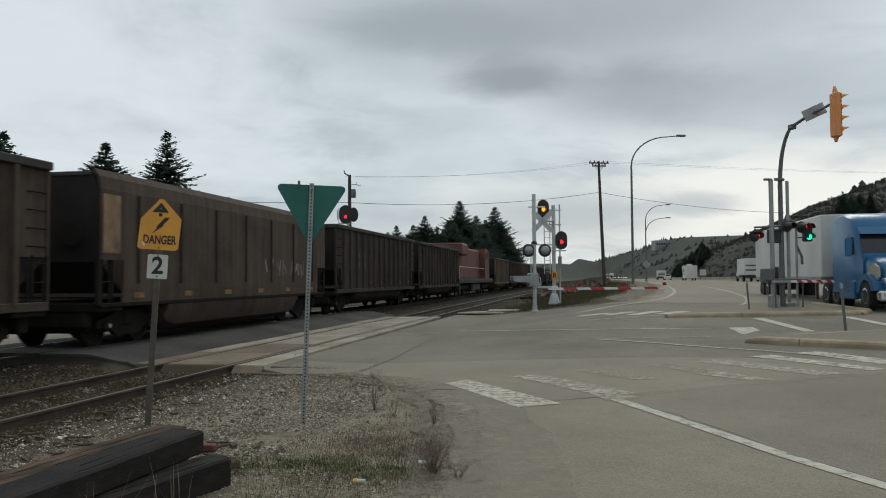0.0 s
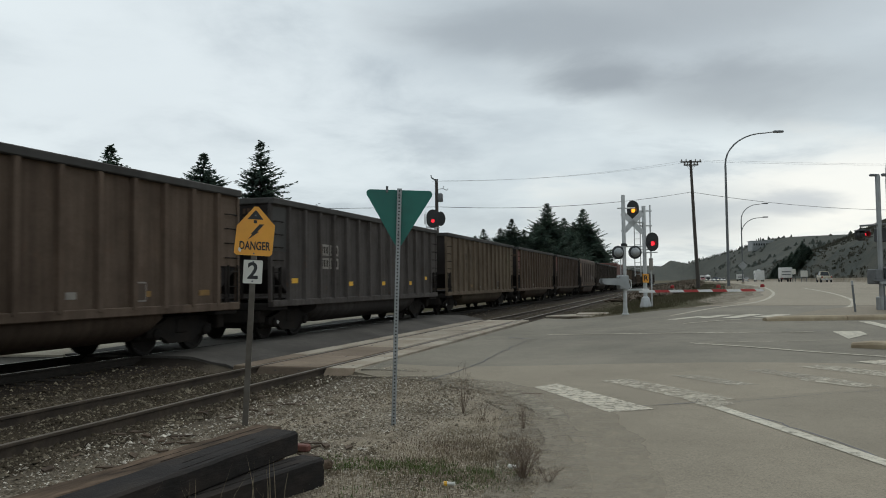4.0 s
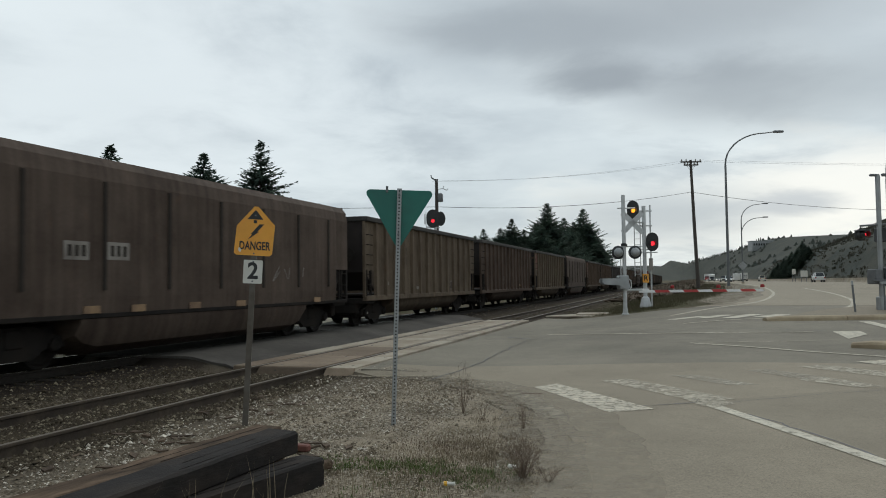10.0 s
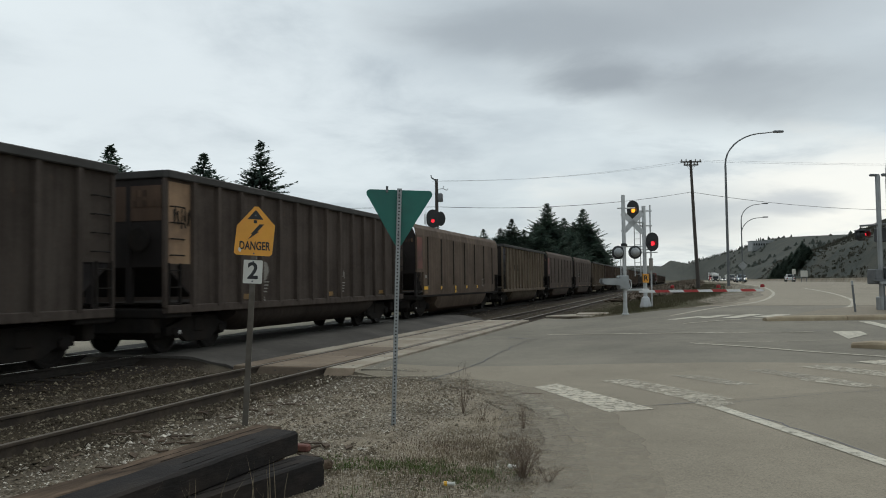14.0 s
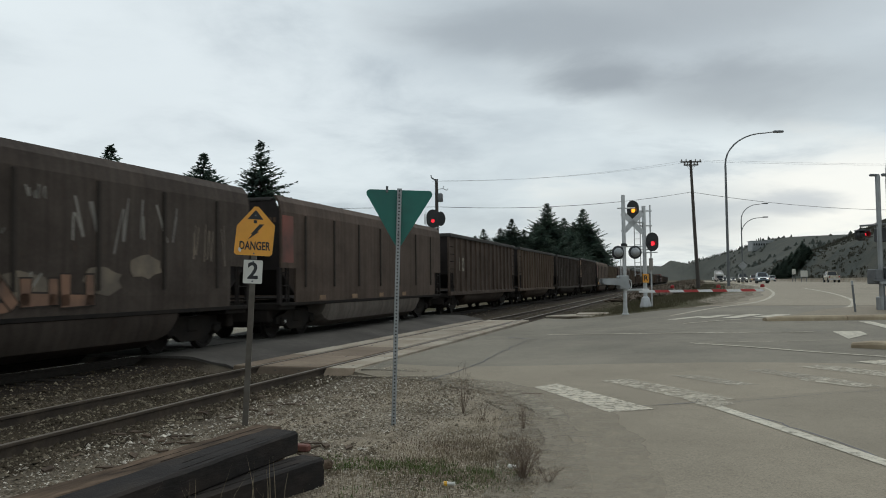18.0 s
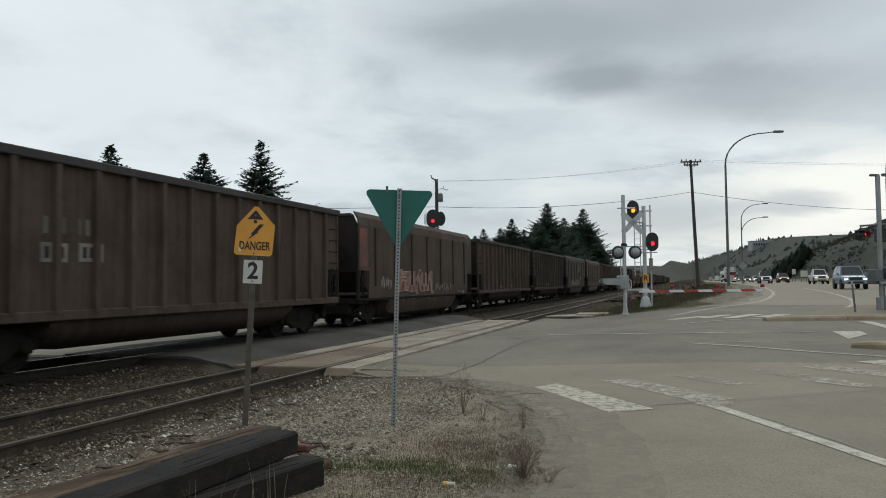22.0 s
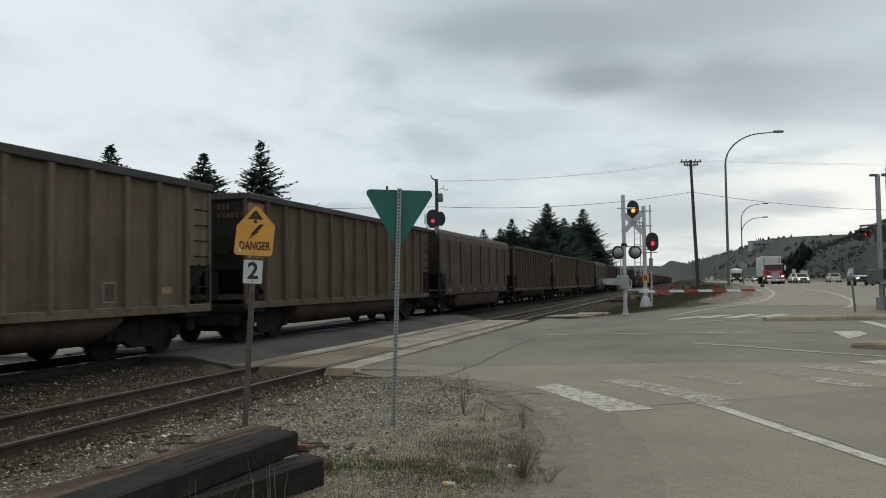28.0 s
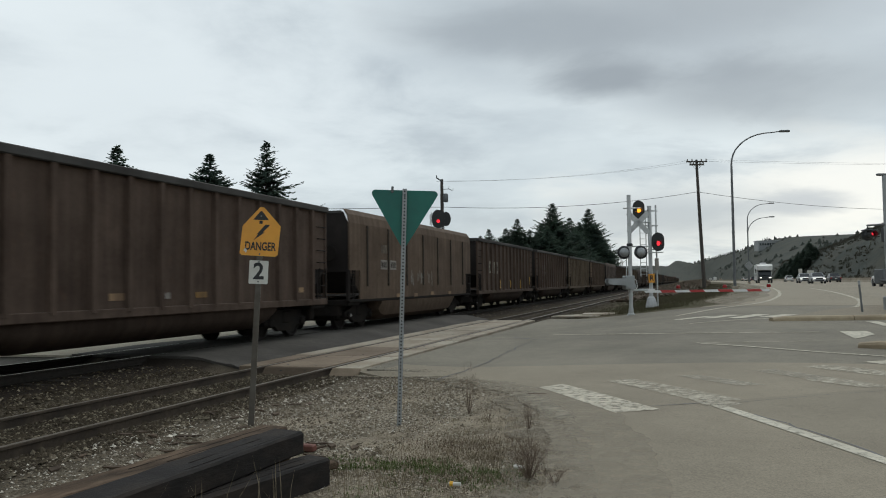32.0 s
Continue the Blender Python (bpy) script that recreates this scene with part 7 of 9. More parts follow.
def plant(src, u, s, k, rz=0.0, z=None, label=""):
    """A copy of a tree, k times the size."""
    ob = copy_thing(src, at(u, s, z, rz))
    ob.scale = (k, k, k)
    return tagged(ob, label)


def bearing(x, depth):
    """(u, s) of a place seen x across (tangent of the angle right of straight ahead) at that depth."""
    X, Y = x * depth, depth
    return CA * X - SA * Y, SA * X + CA * Y


# kind, bearing, depth, height of the top in metres
GROVE = [(TREE_B, -0.4252, 72, 15.0), (TREE_B, -0.3055, 62, 12.4), (TREE_A, -0.232, 60, 12.9),
         (TREE_B, 0.052, 95, 8.3), (TREE_B, 0.041, 97, 7.6), (TREE_B, 0.073, 95, 8.4), (TREE_B, 0.088, 90, 9.1), (TREE_B, 0.104, 95, 8.2), (TREE_C, 0.1335, 88, 10.6), (TREE_C, 0.155, 96, 9.6),
         (TREE_C, 0.179, 92, 10.3), (TREE_B, 0.193, 96, 8.0), (TREE_C, 0.118, 100, 9.2), (TREE_B, 0.147, 99, 9.0), (TREE_B, 0.066, 99, 7.4), (TREE_C, 0.167, 99, 9.3), (TREE_C, 0.098, 101, 8.0), (TREE_C, 0.188, 94, 8.3), (TREE_C, 0.126, 86, 8.0), (TREE_C, 0.06, 102, 7.2), (TREE_C, 0.08, 103, 7.6), (TREE_C, 0.112, 104, 8.4), (TREE_C, 0.142, 104, 8.6), (TREE_C, 0.172, 103, 8.6), (TREE_B, 0.203, 100, 6.4), (TREE_C, 0.09, 88, 6.6), (TREE_C, 0.146, 86, 7.6), (TREE_C, 0.165, 88, 7.4)]
for k, (src, x, d, top) in enumerate(GROVE):
    far = max(1.0, 24.0 / (0.293 - 0.956 * x) / 95.0) if x > 0 else 1.0
    u, s = bearing(x, d * far)
    top = 1.75 + (top - 1.75) * far
    plant(src, u, s, top / {TREE_A: 16, TREE_B: 14, TREE_C: 15}[src], k * 67.0, 0.0)
# the three source trees stand among the rest
for src, x, d, k in ((TREE_A, 0.11, 200, 0.8), (TREE_B, 0.135, 185, 0.85), (TREE_C, 0.16, 190, 1.0)):
    u, s = bearing(x, d)
    src.matrix_basis = at(u, s, 0.0)
    src.scale = (k, k, k)

# trees beside the highway and on the hillside
for src, x, d, k in ((TREE_C, 0.421, 290, 0.36), (TREE_C, 0.426, 296, 0.45), (TREE_C, 0.431, 285, 0.42), (TREE_B, 0.436, 280, 0.46), (TREE_C, 0.441, 290, 0.44), (TREE_C, 0.446, 275, 0.36), (TREE_C, 0.451, 290, 0.42), (TREE_B, 0.456, 272, 0.38), (TREE_C, 0.461, 280, 0.38), (TREE_C, 0.466, 270, 0.33), (TREE_C, 0.434, 300, 0.47), (TREE_C, 0.444, 300, 0.42), (TREE_C, 0.428, 272, 0.3), (TREE_C, 0.458, 298, 0.4)):
    u, s = bearing(x, d)
    plant(src, u, s, k, k * 900)
rng = random.Random(21)
for x, d, k in ((0.66, 130, 0.42), (0.672, 142, 0.3), (0.685, 150, 0.28), (0.60, 110, 0.2), (0.615, 120, 0.2), (0.58, 135, 0.2), (0.70, 120, 0.26), (0.645, 150, 0.22)):
    u, s = bearing(x, d)
    plant(rng.choice((TREE_B, TREE_C)), u, s, k, rng.uniform(0, 360))


def far_forest():
    """Small far trees along the ridge and scrub on the slope, too many to count."""
    r = random.Random(9)
    vs, fs = [], []

    def cone(u, s, tall, wide):
        x, y = plan(u, s)
        z = height(u, s)
        for lv in range(3):
            za, zb = z + tall * (0.05 + 0.28 * lv), z + tall * (0.5 + 0.25 * lv)
            w = wide * (1 - 0.28 * lv)
            q = len(vs)
            a0 = r.uniform(0, 6.28)
            for i in range(6):
                a = a0 + i * 1.047
                k = r.uniform(0.55, 1.15)
                vs.append((x + w * k * math.cos(a), y + w * k * math.sin(a), za - r.uniform(0, 0.1) * tall))
            vs.append((x, y, zb))
            fs.extend((q + i, q + (i + 1) % 6, q + 6) for i in range(6))

    for _ in range(260):
        s = r.uniform(1250, 2600)
        ridge = 120 - 170 * ease(s, 1200, 3600)
        u = ridge + r.uniform(-18, 40)
        if r.random() < 0.4 + 0.6 * ease(s, 900, 1500):
            cone(u, s, r.uniform(4, 8), r.uniform(1.5, 2.6))
    for _ in range(900):
        s = r.uniform(300, 1500)
        ridge = 120 - 170 * ease(s, 1200, 3600)
        u = r.uniform(38, ridge + 5)
        k = noise.noise((u * 0.03, s * 0.012, 2.0))
        if k > 0.12 and r.random() < 1.2 - ease(u, 45, ridge):
            cone(u, s, r.uniform(1.5, 3.5), r.uniform(1.6, 3.2))
    for _ in range(260):
        cone(r.uniform(-160, -40), r.uniform(240, 900), r.uniform(5, 10), r.uniform(1.5, 2.5))
    me = sheet("hillside_trees", vs, fs, False)
    me.materials.append(HILL_TREE)
    tagged(new("hillside_trees", me), "far dark conifers and scrub scattered on the hillside", "trees", kind="stuff")


far_forest()


def hillside_brush():
    """Leafless brown scrub on the bank beyond the highway."""
    r = random.Random(12)
    vs, fs = [], []
    for _ in range(5200):
        s = r.uniform(45, 420)
        u = r.uniform(31, 95)
        if noise.noise((u * 0.05, s * 0.03, 7.0)) < r.uniform(-0.5, 0.4):
            continue
        x, y = plan(u, s)
        z = height(u, s)
        tall, wide = r.uniform(0.4, 1.5), r.uniform(0.4, 1.4)
        for _ in range(14):
            a, d = r.uniform(0, 6.28), wide * math.sqrt(r.random())
            bx, by = x + d * math.cos(a), y + d * math.sin(a)
            h = tall * (1.1 - 0.6 * d / wide) * r.uniform(0.6, 1.0)
            e, w = r.uniform(0, 6.28), r.uniform(0.04, 0.12)
            q = len(vs)
            lx, ly = r.uniform(-0.25, 0.25), r.uniform(-0.25, 0.25)
            vs += [(bx - w * math.sin(e), by + w * math.cos(e), z), (bx + w * math.sin(e), by - w * math.cos(e), z), (bx + lx + 0.8 * w * math.sin(e), by + ly - 0.8 * w * math.cos(e), z + h), (bx + lx - 0.8 * w * math.sin(e), by + ly + 0.8 * w * math.cos(e), z + 0.85 * h)]
            fs.append((q, q + 1, q + 2, q + 3))
    me = sheet("hillside_brush", vs, fs, False)
    me.materials.append(BRUSH)
    tagged(new("hillside_brush", me), "leafless brown scrub on the bank beyond the highway", "bushes", kind="stuff")


hillside_brush()


def track_brush():
    """A dark tangle of leafless bushes beyond the main track."""
    r = random.Random(19)
    vs, fs = [], []
    for _ in range(1500):
        s = r.uniform(-8, 150)
        u = (r.uniform(-26.0, -23.0) if s < 37 else r.uniform(-22.5, -18.8)) if s < 13.5 or s > 37 else r.uniform(-40, -34.5)
        x, y = plan(u, s)
        z = height(u, s)
        tall = r.uniform(0.9, 1.9) * (0.4 if s < 13.5 else 1.0)
        for _ in range(10):
            a = r.uniform(0, 6.28)
            d = r.uniform(0.1, 0.8)
            w = r.uniform(0.05, 0.2)
            q = len(vs)
            ca, sa = math.cos(a), math.sin(a)
            vs += [(x - w * sa, y + w * ca, z), (x + w * sa, y - w * ca, z), (x + d * ca + 0.5 * w * sa, y + d * sa - 0.5 * w * ca, z + tall * r.uniform(0.5, 1.0)), (x + d * ca, y + d * sa, z + tall * r.uniform(0.6, 1.0))]
            fs.append((q, q + 1, q + 2, q + 3))
    me = sheet("trackside_bushes", vs, fs, False)
    me.materials.append(BRUSH)
    tagged(new("trackside_bushes", me), "dark tangled leafless bushes beyond the main track", "bushes", kind="stuff")


track_brush()


def verge_brush():
    """Low brown brush between the tracks and the highway."""
    r = random.Random(23)
    vs, fs = [], []
    for _ in range(1300):
        s = r.uniform(62, 260)
        u = r.uniform(-6.5, min(slip(s) - 5.0, 3.0))
        x, y = plan(u, s)
        z = height(u, s)
        tall = r.uniform(0.3, 0.8) * (0.5 + 0.9 * ease(s, 70, 150))
        for _ in range(9):
            a = r.uniform(0, 6.28)
            d, w = r.uniform(0.1, 0.8), r.uniform(0.05, 0.2)
            ca, sa = math.cos(a), math.sin(a)
            q = len(vs)
            vs += [(x - w * sa, y + w * ca, z), (x + w * sa, y - w * ca, z), (x + d * ca, y + d * sa, z + tall * r.uniform(0.5, 1.0))]
            fs.append((q, q + 1, q + 2))
    me = sheet("verge_brush", vs, fs, False)
    me.materials.append(VERGE_TWIG)
    tagged(new("verge_brush", me), "dry brown brush between the tracks and the highway", "bushes", kind="stuff")


verge_brush()


def bare_tree(u, s, tall, seed):
    r = random.Random(seed)
    t = thing("bare_tree", at(u, s, 0.0), "leafless pale grey deciduous tree", "tree")
    sh = Shape()

    def grow(p, w, L, rad, lv):
        e = p + w * L
        sh.tube([p, p.lerp(e, 0.5) + Vector((r.uniform(-1, 1), r.uniform(-1, 1), 0)) * 0.04 * L, e], [rad, rad * 0.8, rad * 0.6], 5 if lv < 2 else 3, False)
        if lv < 4:
            for _ in range(3):
                d = (w + Vector((r.uniform(-0.6, 0.6), r.uniform(-0.6, 0.6), r.uniform(-0.05, 0.5)))).normalized()
                grow(p.lerp(e, r.uniform(0.55, 1.0)), d, L * r.uniform(0.55, 0.8), rad * 0.55, lv + 1)

    grow(Vector((0, 0, -0.2)), Vector((0, 0, 1)), tall * 0.36, tall * 0.014, 0)
    part("trunk", sh, STENCIL, t)


for x, d, tall, sd in ((0.212, 260, 16.5, 1), (0.205, 265, 14.5, 2), (0.219, 300, 15, 3)):
    bare_tree(*bearing(x, d), tall, sd)

# ---- timbers in the foreground ----
for u0, s0, u1, s1, ztop, wide, tall, mat_, lab in ((-3.303, 6.33, -3.5, 3.8, 0.46, 0.33, 0.2, TIMBER, "black creosoted timber on a stack"), (-3.008, 6.25, -3.62, 3.9, 0.26, 0.27, 0.29, TIMBER, "black creosoted timber on the ground"), (-3.72, 6.8, -4.03, 4.0, 0.40, 0.31, 0.2, TIMBER_B, "weathered brown timber on a stack"),
                                                    (-3.42, 6.28, -3.78, 3.9, 0.255, 0.24, 0.22, TIMBER_B, "weathered brown timber under a stack"), (-3.79, 6.7, -4.12, 4.0, 0.195, 0.24, 0.2, TIMBER_B, "weathered brown timber under a stack")):
    q = math.hypot(u1 - u0, s1 - s0)
    a = math.degrees(math.atan2(-(u0 - u1), s0 - s1))
    tb = thing("timber", at(u0, s0, ztop, a) @ pose(0, 0, 0, 0.6, rng.uniform(-2, 2), 0), lab, "timber", "stacked timbers")
    part("beam", rough_beam(wide, tall, q, int(u0 * -100)), mat_, tb)
    part("end_grain", Shape().block(-wide + 0.02, -0.02, 0.001, 0.005, -tall + 0.02, -0.02, 0.002), TIMBER, tb, "rough sawn end")
    for k in range(2):
        part("split", Shape().box(-0.06 - 0.11 * k, -0.0585 - 0.11 * k, -q * rng.uniform(0.5, 0.9), -rng.uniform(0.02, 0.4), -0.004, 0.0006), TIMBER, tb, "drying crack along the grain")
for k, (u, s) in enumerate(((-3.84, 7.43), (-3.42, 6.62), (-3.2, 6.6))):
    solid("timber_offcut", Shape().block(-0.09, 0.09, -0.05, 0.05, 0, 0.07, 0.012), RED_PAINT if k == 0 else TIMBER_B, at(u, s, 0.03 + 0.02 * k, 30 * k), "broken offcut of reddish wood", "wood")


# ---- stones, weeds, grass and litter ----
def stones(name, count, seed, us, ss, lo, hi, material, label, keep, lift=0.0, patchy=True):
    """Loose stones strewn over a stretch of ground."""
    r = random.Random(seed)
    vs, fs = [], []
    for _ in range(count):
        u, s = r.uniform(*us), r.uniform(*ss)
        if not keep(u, s, r):
            continue
        if patchy and noise.noise((u * 0.9, s * 0.9, 4.0)) + 0.5 * noise.noise((u * 2.7, s * 2.7, 9.0)) < r.uniform(-0.55, 0.25):
            continue
        d = r.uniform(lo, hi) * (2.1 if r.random() < 0.05 else 1)
        x, y = plan(u, s)
        z = height(u, s) + lift + d * 0.12
        q = len(vs)
        a0 = r.uniform(0, 6.28)
        for i in range(5):
            a = a0 + i * 1.2566
            k = d * r.uniform(0.38, 0.62)
            vs.append((x + k * math.cos(a), y + k * math.sin(a), z + r.uniform(-0.15, 0.2) * d))
        vs.append((x + r.uniform(-0.15, 0.15) * d, y + r.uniform(-0.15, 0.15) * d, z + d * r.uniform(0.3, 0.5)))
        fs.extend((q + i, q + (i + 1) % 5, q + 5) for i in range(5))
    me = sheet(name, vs, fs, False)
    me.materials.append(material)
    tagged(new(name, me), label, "gravel", kind="stuff")


stones("ballast_stones", 60000, 4, (-13.8, -6.2), (3.5, 14.2), 0.018, 0.05, GRAVEL_D, "dark sooty ballast stones round the rails", lambda u, s, r: u > -9.95 or r.random() < 0.12, 0.0, False)
stones("far_ballast_stones", 7000, 14, (-13.8, -4.5), (36.2, 60), 0.03, 0.07, GRAVEL_D, "dark sooty ballast stones beyond the crossing", lambda u, s, r: True)
stones("shoulder_gravel", 44000, 24, (-6.6, -3.0), (4.0, 14.1), 0.010, 0.034, GRAVEL, "pale loose gravel beside the siding", lambda u, s, r: u < shoulder(s) - 0.1 and r.random() > 0.55 * ease(u, -6.0, -3.0))
stones("fine_gravel", 22000, 34, (-4.6, -0.9), (4.5, 13.6), 0.005, 0.02, GRAVEL, "fine pale gravel on the road corner", lambda u, s, r: u < shoulder(s) + r.gauss(0, 0.18))

stones("edge_gravel", 9000, 44, (-6.2, -2.2), (11.6, 15.0), 0.006, 0.022, GRAVEL, "pale loose gravel spilt over the edge of the asphalt", lambda u, s, r: shoulder(s) - 0.05 < u < shoulder(s) + abs(r.gauss(0, 0.28)) or (u < -4.4 and 14.3 < s < 14.4 + abs(r.gauss(0, 0.22))), 0.024)


def blades(name, spots, material, lo, hi, label, seed, wide=0.006, lean=0.4):
    r = random.Random(seed)
    vs, fs = [], []
    for u, s, n, rad in spots:
        for _ in range(n):
            uu, ss = u + r.gauss(0, rad), s + r.gauss(0, rad * 0.8)
            x, y = plan(uu, ss)
            z = height(uu, ss)
            h = r.uniform(lo, hi)
            a = r.uniform(0, 6.28)
            dx, dy = math.cos(a), math.sin(a)
            b = r.uniform(0, lean) * h
            q = len(vs)
            vs += [(x - dy * wide, y + dx * wide, z - 0.01), (x + dy * wide, y - dx * wide, z - 0.01), (x + dx * b * 0.35 + dy * wide * 0.7, y + dy * b * 0.35 - dx * wide * 0.7, z + h * 0.55), (x + dx * b * 0.35 - dy * wide * 0.7, y + dy * b * 0.35 + dx * wide * 0.7, z + h * 0.55), (x + dx * b, y + dy * b, z + h)]
            fs += [(q, q + 1, q + 2, q + 3), (q + 3, q + 2, q + 4)]
    me = sheet(name, vs, fs, False)
    me.materials.append(material)
    return tagged(new(name, me), label, "grass", kind="stuff")


r_ = random.Random(31)
def on_gravel(n, uc, ud, sc, sd, blades_each, rad):
    out = []
    while len(out) < n:
        u, s = uc + r_.gauss(0, ud), sc + r_.gauss(0, sd)
        if u < shoulder(s) - 0.35 and s > 4.2 and not (u < -3.0 and s < 6.6):
            out.append((u, s, blades_each, rad))
    return out


blades("grass_tufts", on_gravel(46, -2.65, 0.45, 7.02, 0.15, 44, 0.06) + on_gravel(16, -1.75, 0.2, 6.95, 0.15, 30, 0.06) + on_gravel(40, -2.2, 0.6, 6.3, 0.5, 16, 0.06), GRASS, 0.012, 0.045, "short green grass on the gravel", 1, 0.004, 1.5)
blades("dry_grass", on_gravel(170, -2.0, 0.7, 7.2, 1.1, 40, 0.12) + on_gravel(60, -4.3, 0.5, 11.5, 1.3, 20, 0.2), STRAW, 0.01, 0.05, "dry straw-coloured grass", 2, 0.003, 2.2)
blades("moss", on_gravel(90, -1.95, 0.5, 7.6, 0.6, 36, 0.14), RUSSET, 0.01, 0.045, "dry brown ground cover", 8, 0.004, 2.0)
blades("dry_stalks", [(-3.05, 4.3, 8, 0.16), (-3.3, 4.6, 6, 0.15), (-2.75, 4.9, 10, 0.16), (-3.0, 5.3, 6, 0.1), (-2.55, 5.8, 14, 0.14)], STRAW, 0.25, 0.55, "tall dry grass stalks beside the timbers", 3, 0.003, 0.6)
blades("verge_grass", [(u, s, 150, 0.55) for u, s in [(r_.uniform(-3.6, 2.5), r_.uniform(37, 62)) for _ in range(230)] if u < slip(s) - 2.6], VERGE, 0.03, 0.13, "rough green verge grass behind the gate", 4, 0.009)
blades("verge_dry_grass", [(u, s, 110, 0.9) for u, s in [(r_.uniform(-5.0, 6.0), r_.uniform(42, 130)) for _ in range(330)] if u < slip(s) - 3.2], DEAD, 0.03, 0.15, "dry brown verge grass behind the gate", 5, 0.012)
blades("island_grass", [(7.6, 19.6, 120, 0.3), (8.6, 19.4, 120, 0.35)], GRASS, 0.1, 0.3, "green weeds on the traffic island", 6, 0.012)


def weed(u, s, tall, wide, seed, n=16):
    r = random.Random(seed)
    sh = Shape()
    for _ in range(n):
        a = r.uniform(0, 6.28)
        w = Vector((math.cos(a) * r.uniform(0.1, 1) * wide, math.sin(a) * r.uniform(0.1, 1) * wide, tall * r.uniform(0.6, 1)))
        p1 = w * 0.5 + Vector((r.uniform(-0.03, 0.03), r.uniform(-0.03, 0.03), 0.03))
        sh.tube([(0, 0, -0.02), p1, w], [0.003, 0.002, 0.001], 3, False)
        for _ in range(5):
            b = p1.lerp(w, r.uniform(0, 0.9))
            sh.tube([b, b + Vector((r.uniform(-1, 1), r.uniform(-1, 1), r.uniform(0.2, 1))) * tall * 0.16], [0.0014, 0.0007], 3, False)
    return solid("dry_weed", sh, TWIG, at(u, s), "dry brown leafless weed in the gravel", "plant", "dry weeds")


weed(-2.81, 9.99, 0.66, 0.2, 1, 14)
weed(-1.39, 6.85, 0.36, 0.26, 3, 46)
weed(-1.42, 6.95, 0.58, 0.12, 2, 8)
weed(-1.82, 9.05, 0.34, 0.12, 4, 14)
weed(-2.43, 9.55, 0.24, 0.14, 5, 8)
weed(-1.15, 6.75, 0.16, 0.16, 6, 16)
for u, s, lab, mm in ((-1.95, 6.46, "crumpled yellow and white paper cup", YELLOW_R), (-1.55, 7.2, "crumpled white paper scrap", WHITE_S)):
    t = thing("litter", at(u, s, None, 35, 0.03), lab, "litter")
    part("paper", Shape().lathe([(0.012, -0.055), (0.019, -0.02), (0.015, 0.02), (0.019, 0.05)], 8, pose(0, 0, 0, 90, 8, 60)), WHITE_S, t)
    part("band", Shape().lathe([(0.0205, -0.045), (0.0205, -0.015)], 8, pose(0, 0, 0, 90, 8, 60)), mm, t)
solid("fallen_branch", Shape().tube([(0, 0, 0.02), (0.25, 0.05, 0.03), (0.5, 0.02, 0.015)], [0.018, 0.014, 0.008], 6), TWIG, at(-2.35, 11.6, None, -10), "short broken dry branch on the gravel", "branch")
for u, s, d in ((-5.72, 9.18, 0.1), (-4.74, 11.60, 0.1)):
    m_ = Shape().lathe([(d * 0.2, 0), (d * 0.5, d * 0.15), (d * 0.48, d * 0.35), (d * 0.2, d * 0.5)], 7)
    solid("rock", m_, CONCRETE, at(u, s, None, 40 * d), "pale rounded rock lying on gravel", "rock", smooth=True)
rw = random.Random(55)
for k in range(34):
    u, s = (rw.uniform(-6.6, -5.4), rw.uniform(5.2, 11.5)) if k < 26 else (rw.uniform(-4.6, -3.3), rw.uniform(7.0, 7.9))
    solid("wood_scrap", Shape().prism([(-rw.uniform(0.05, 0.22), -0.02), (rw.uniform(-0.03, 0.04), -rw.uniform(0.03, 0.07)), (rw.uniform(0.05, 0.22), rw.uniform(-0.02, 0.02)), (rw.uniform(-0.02, 0.05), rw.uniform(0.02, 0.06))], "z", 0, rw.uniform(0.008, 0.025)), SCRAP, at(u, s, None, rw.uniform(0, 180), 0.012), "splintered brown scrap of an old tie", "wood", "wood scraps")
for u, s in ((-4.9, 38.6), (-5.6, 39.6), (-4.3, 39.2)):
    solid("concrete_slab", Shape().block(-0.9, 0.9, -0.8, 0.8, 0, 0.1, 0.03), CONCRETE, at(u, s, None, 20 * u), "broken flat concrete slab on the verge", "slab")


# ---- buildings ----
def house(u, s, wide, deep, tall, wall_m, roof_m, label, z=None, rz=0.0):
    t = thing("house", at(u, s, z, rz), label, "house")
    part("wall", Shape().box(-wide / 2, wide / 2, -deep / 2, deep / 2, -0.5, tall), wall_m, t)
    part("roof", Shape().prism([(-wide / 2 - 0.5, tall), (wide / 2 + 0.5, tall), (0, tall + wide * 0.3)], "y", -deep / 2 - 0.5, deep / 2 + 0.5), roof_m, t)
    part("chimney", Shape().block(-0.35, 0.35, -0.35, 0.35, tall, tall + wide * 0.3 + 0.7, 0.03), wall_m, t, "", pose(wide * 0.15, 0, 0))
    for k in (-0.3, 0.3):
        w = part("window", Shape().box(k * wide - 0.6, k * wide + 0.6, -deep / 2 - 0.05, -deep / 2 + 0.02, 1.0, 2.2), WHITE_S, t, "white window frame")
        part("pane", Shape().box(k * wide - 0.5, k * wide + 0.5, -deep / 2 - 0.06, -deep / 2 - 0.055, 1.1, 2.1), GLASS_D, w)
    return t


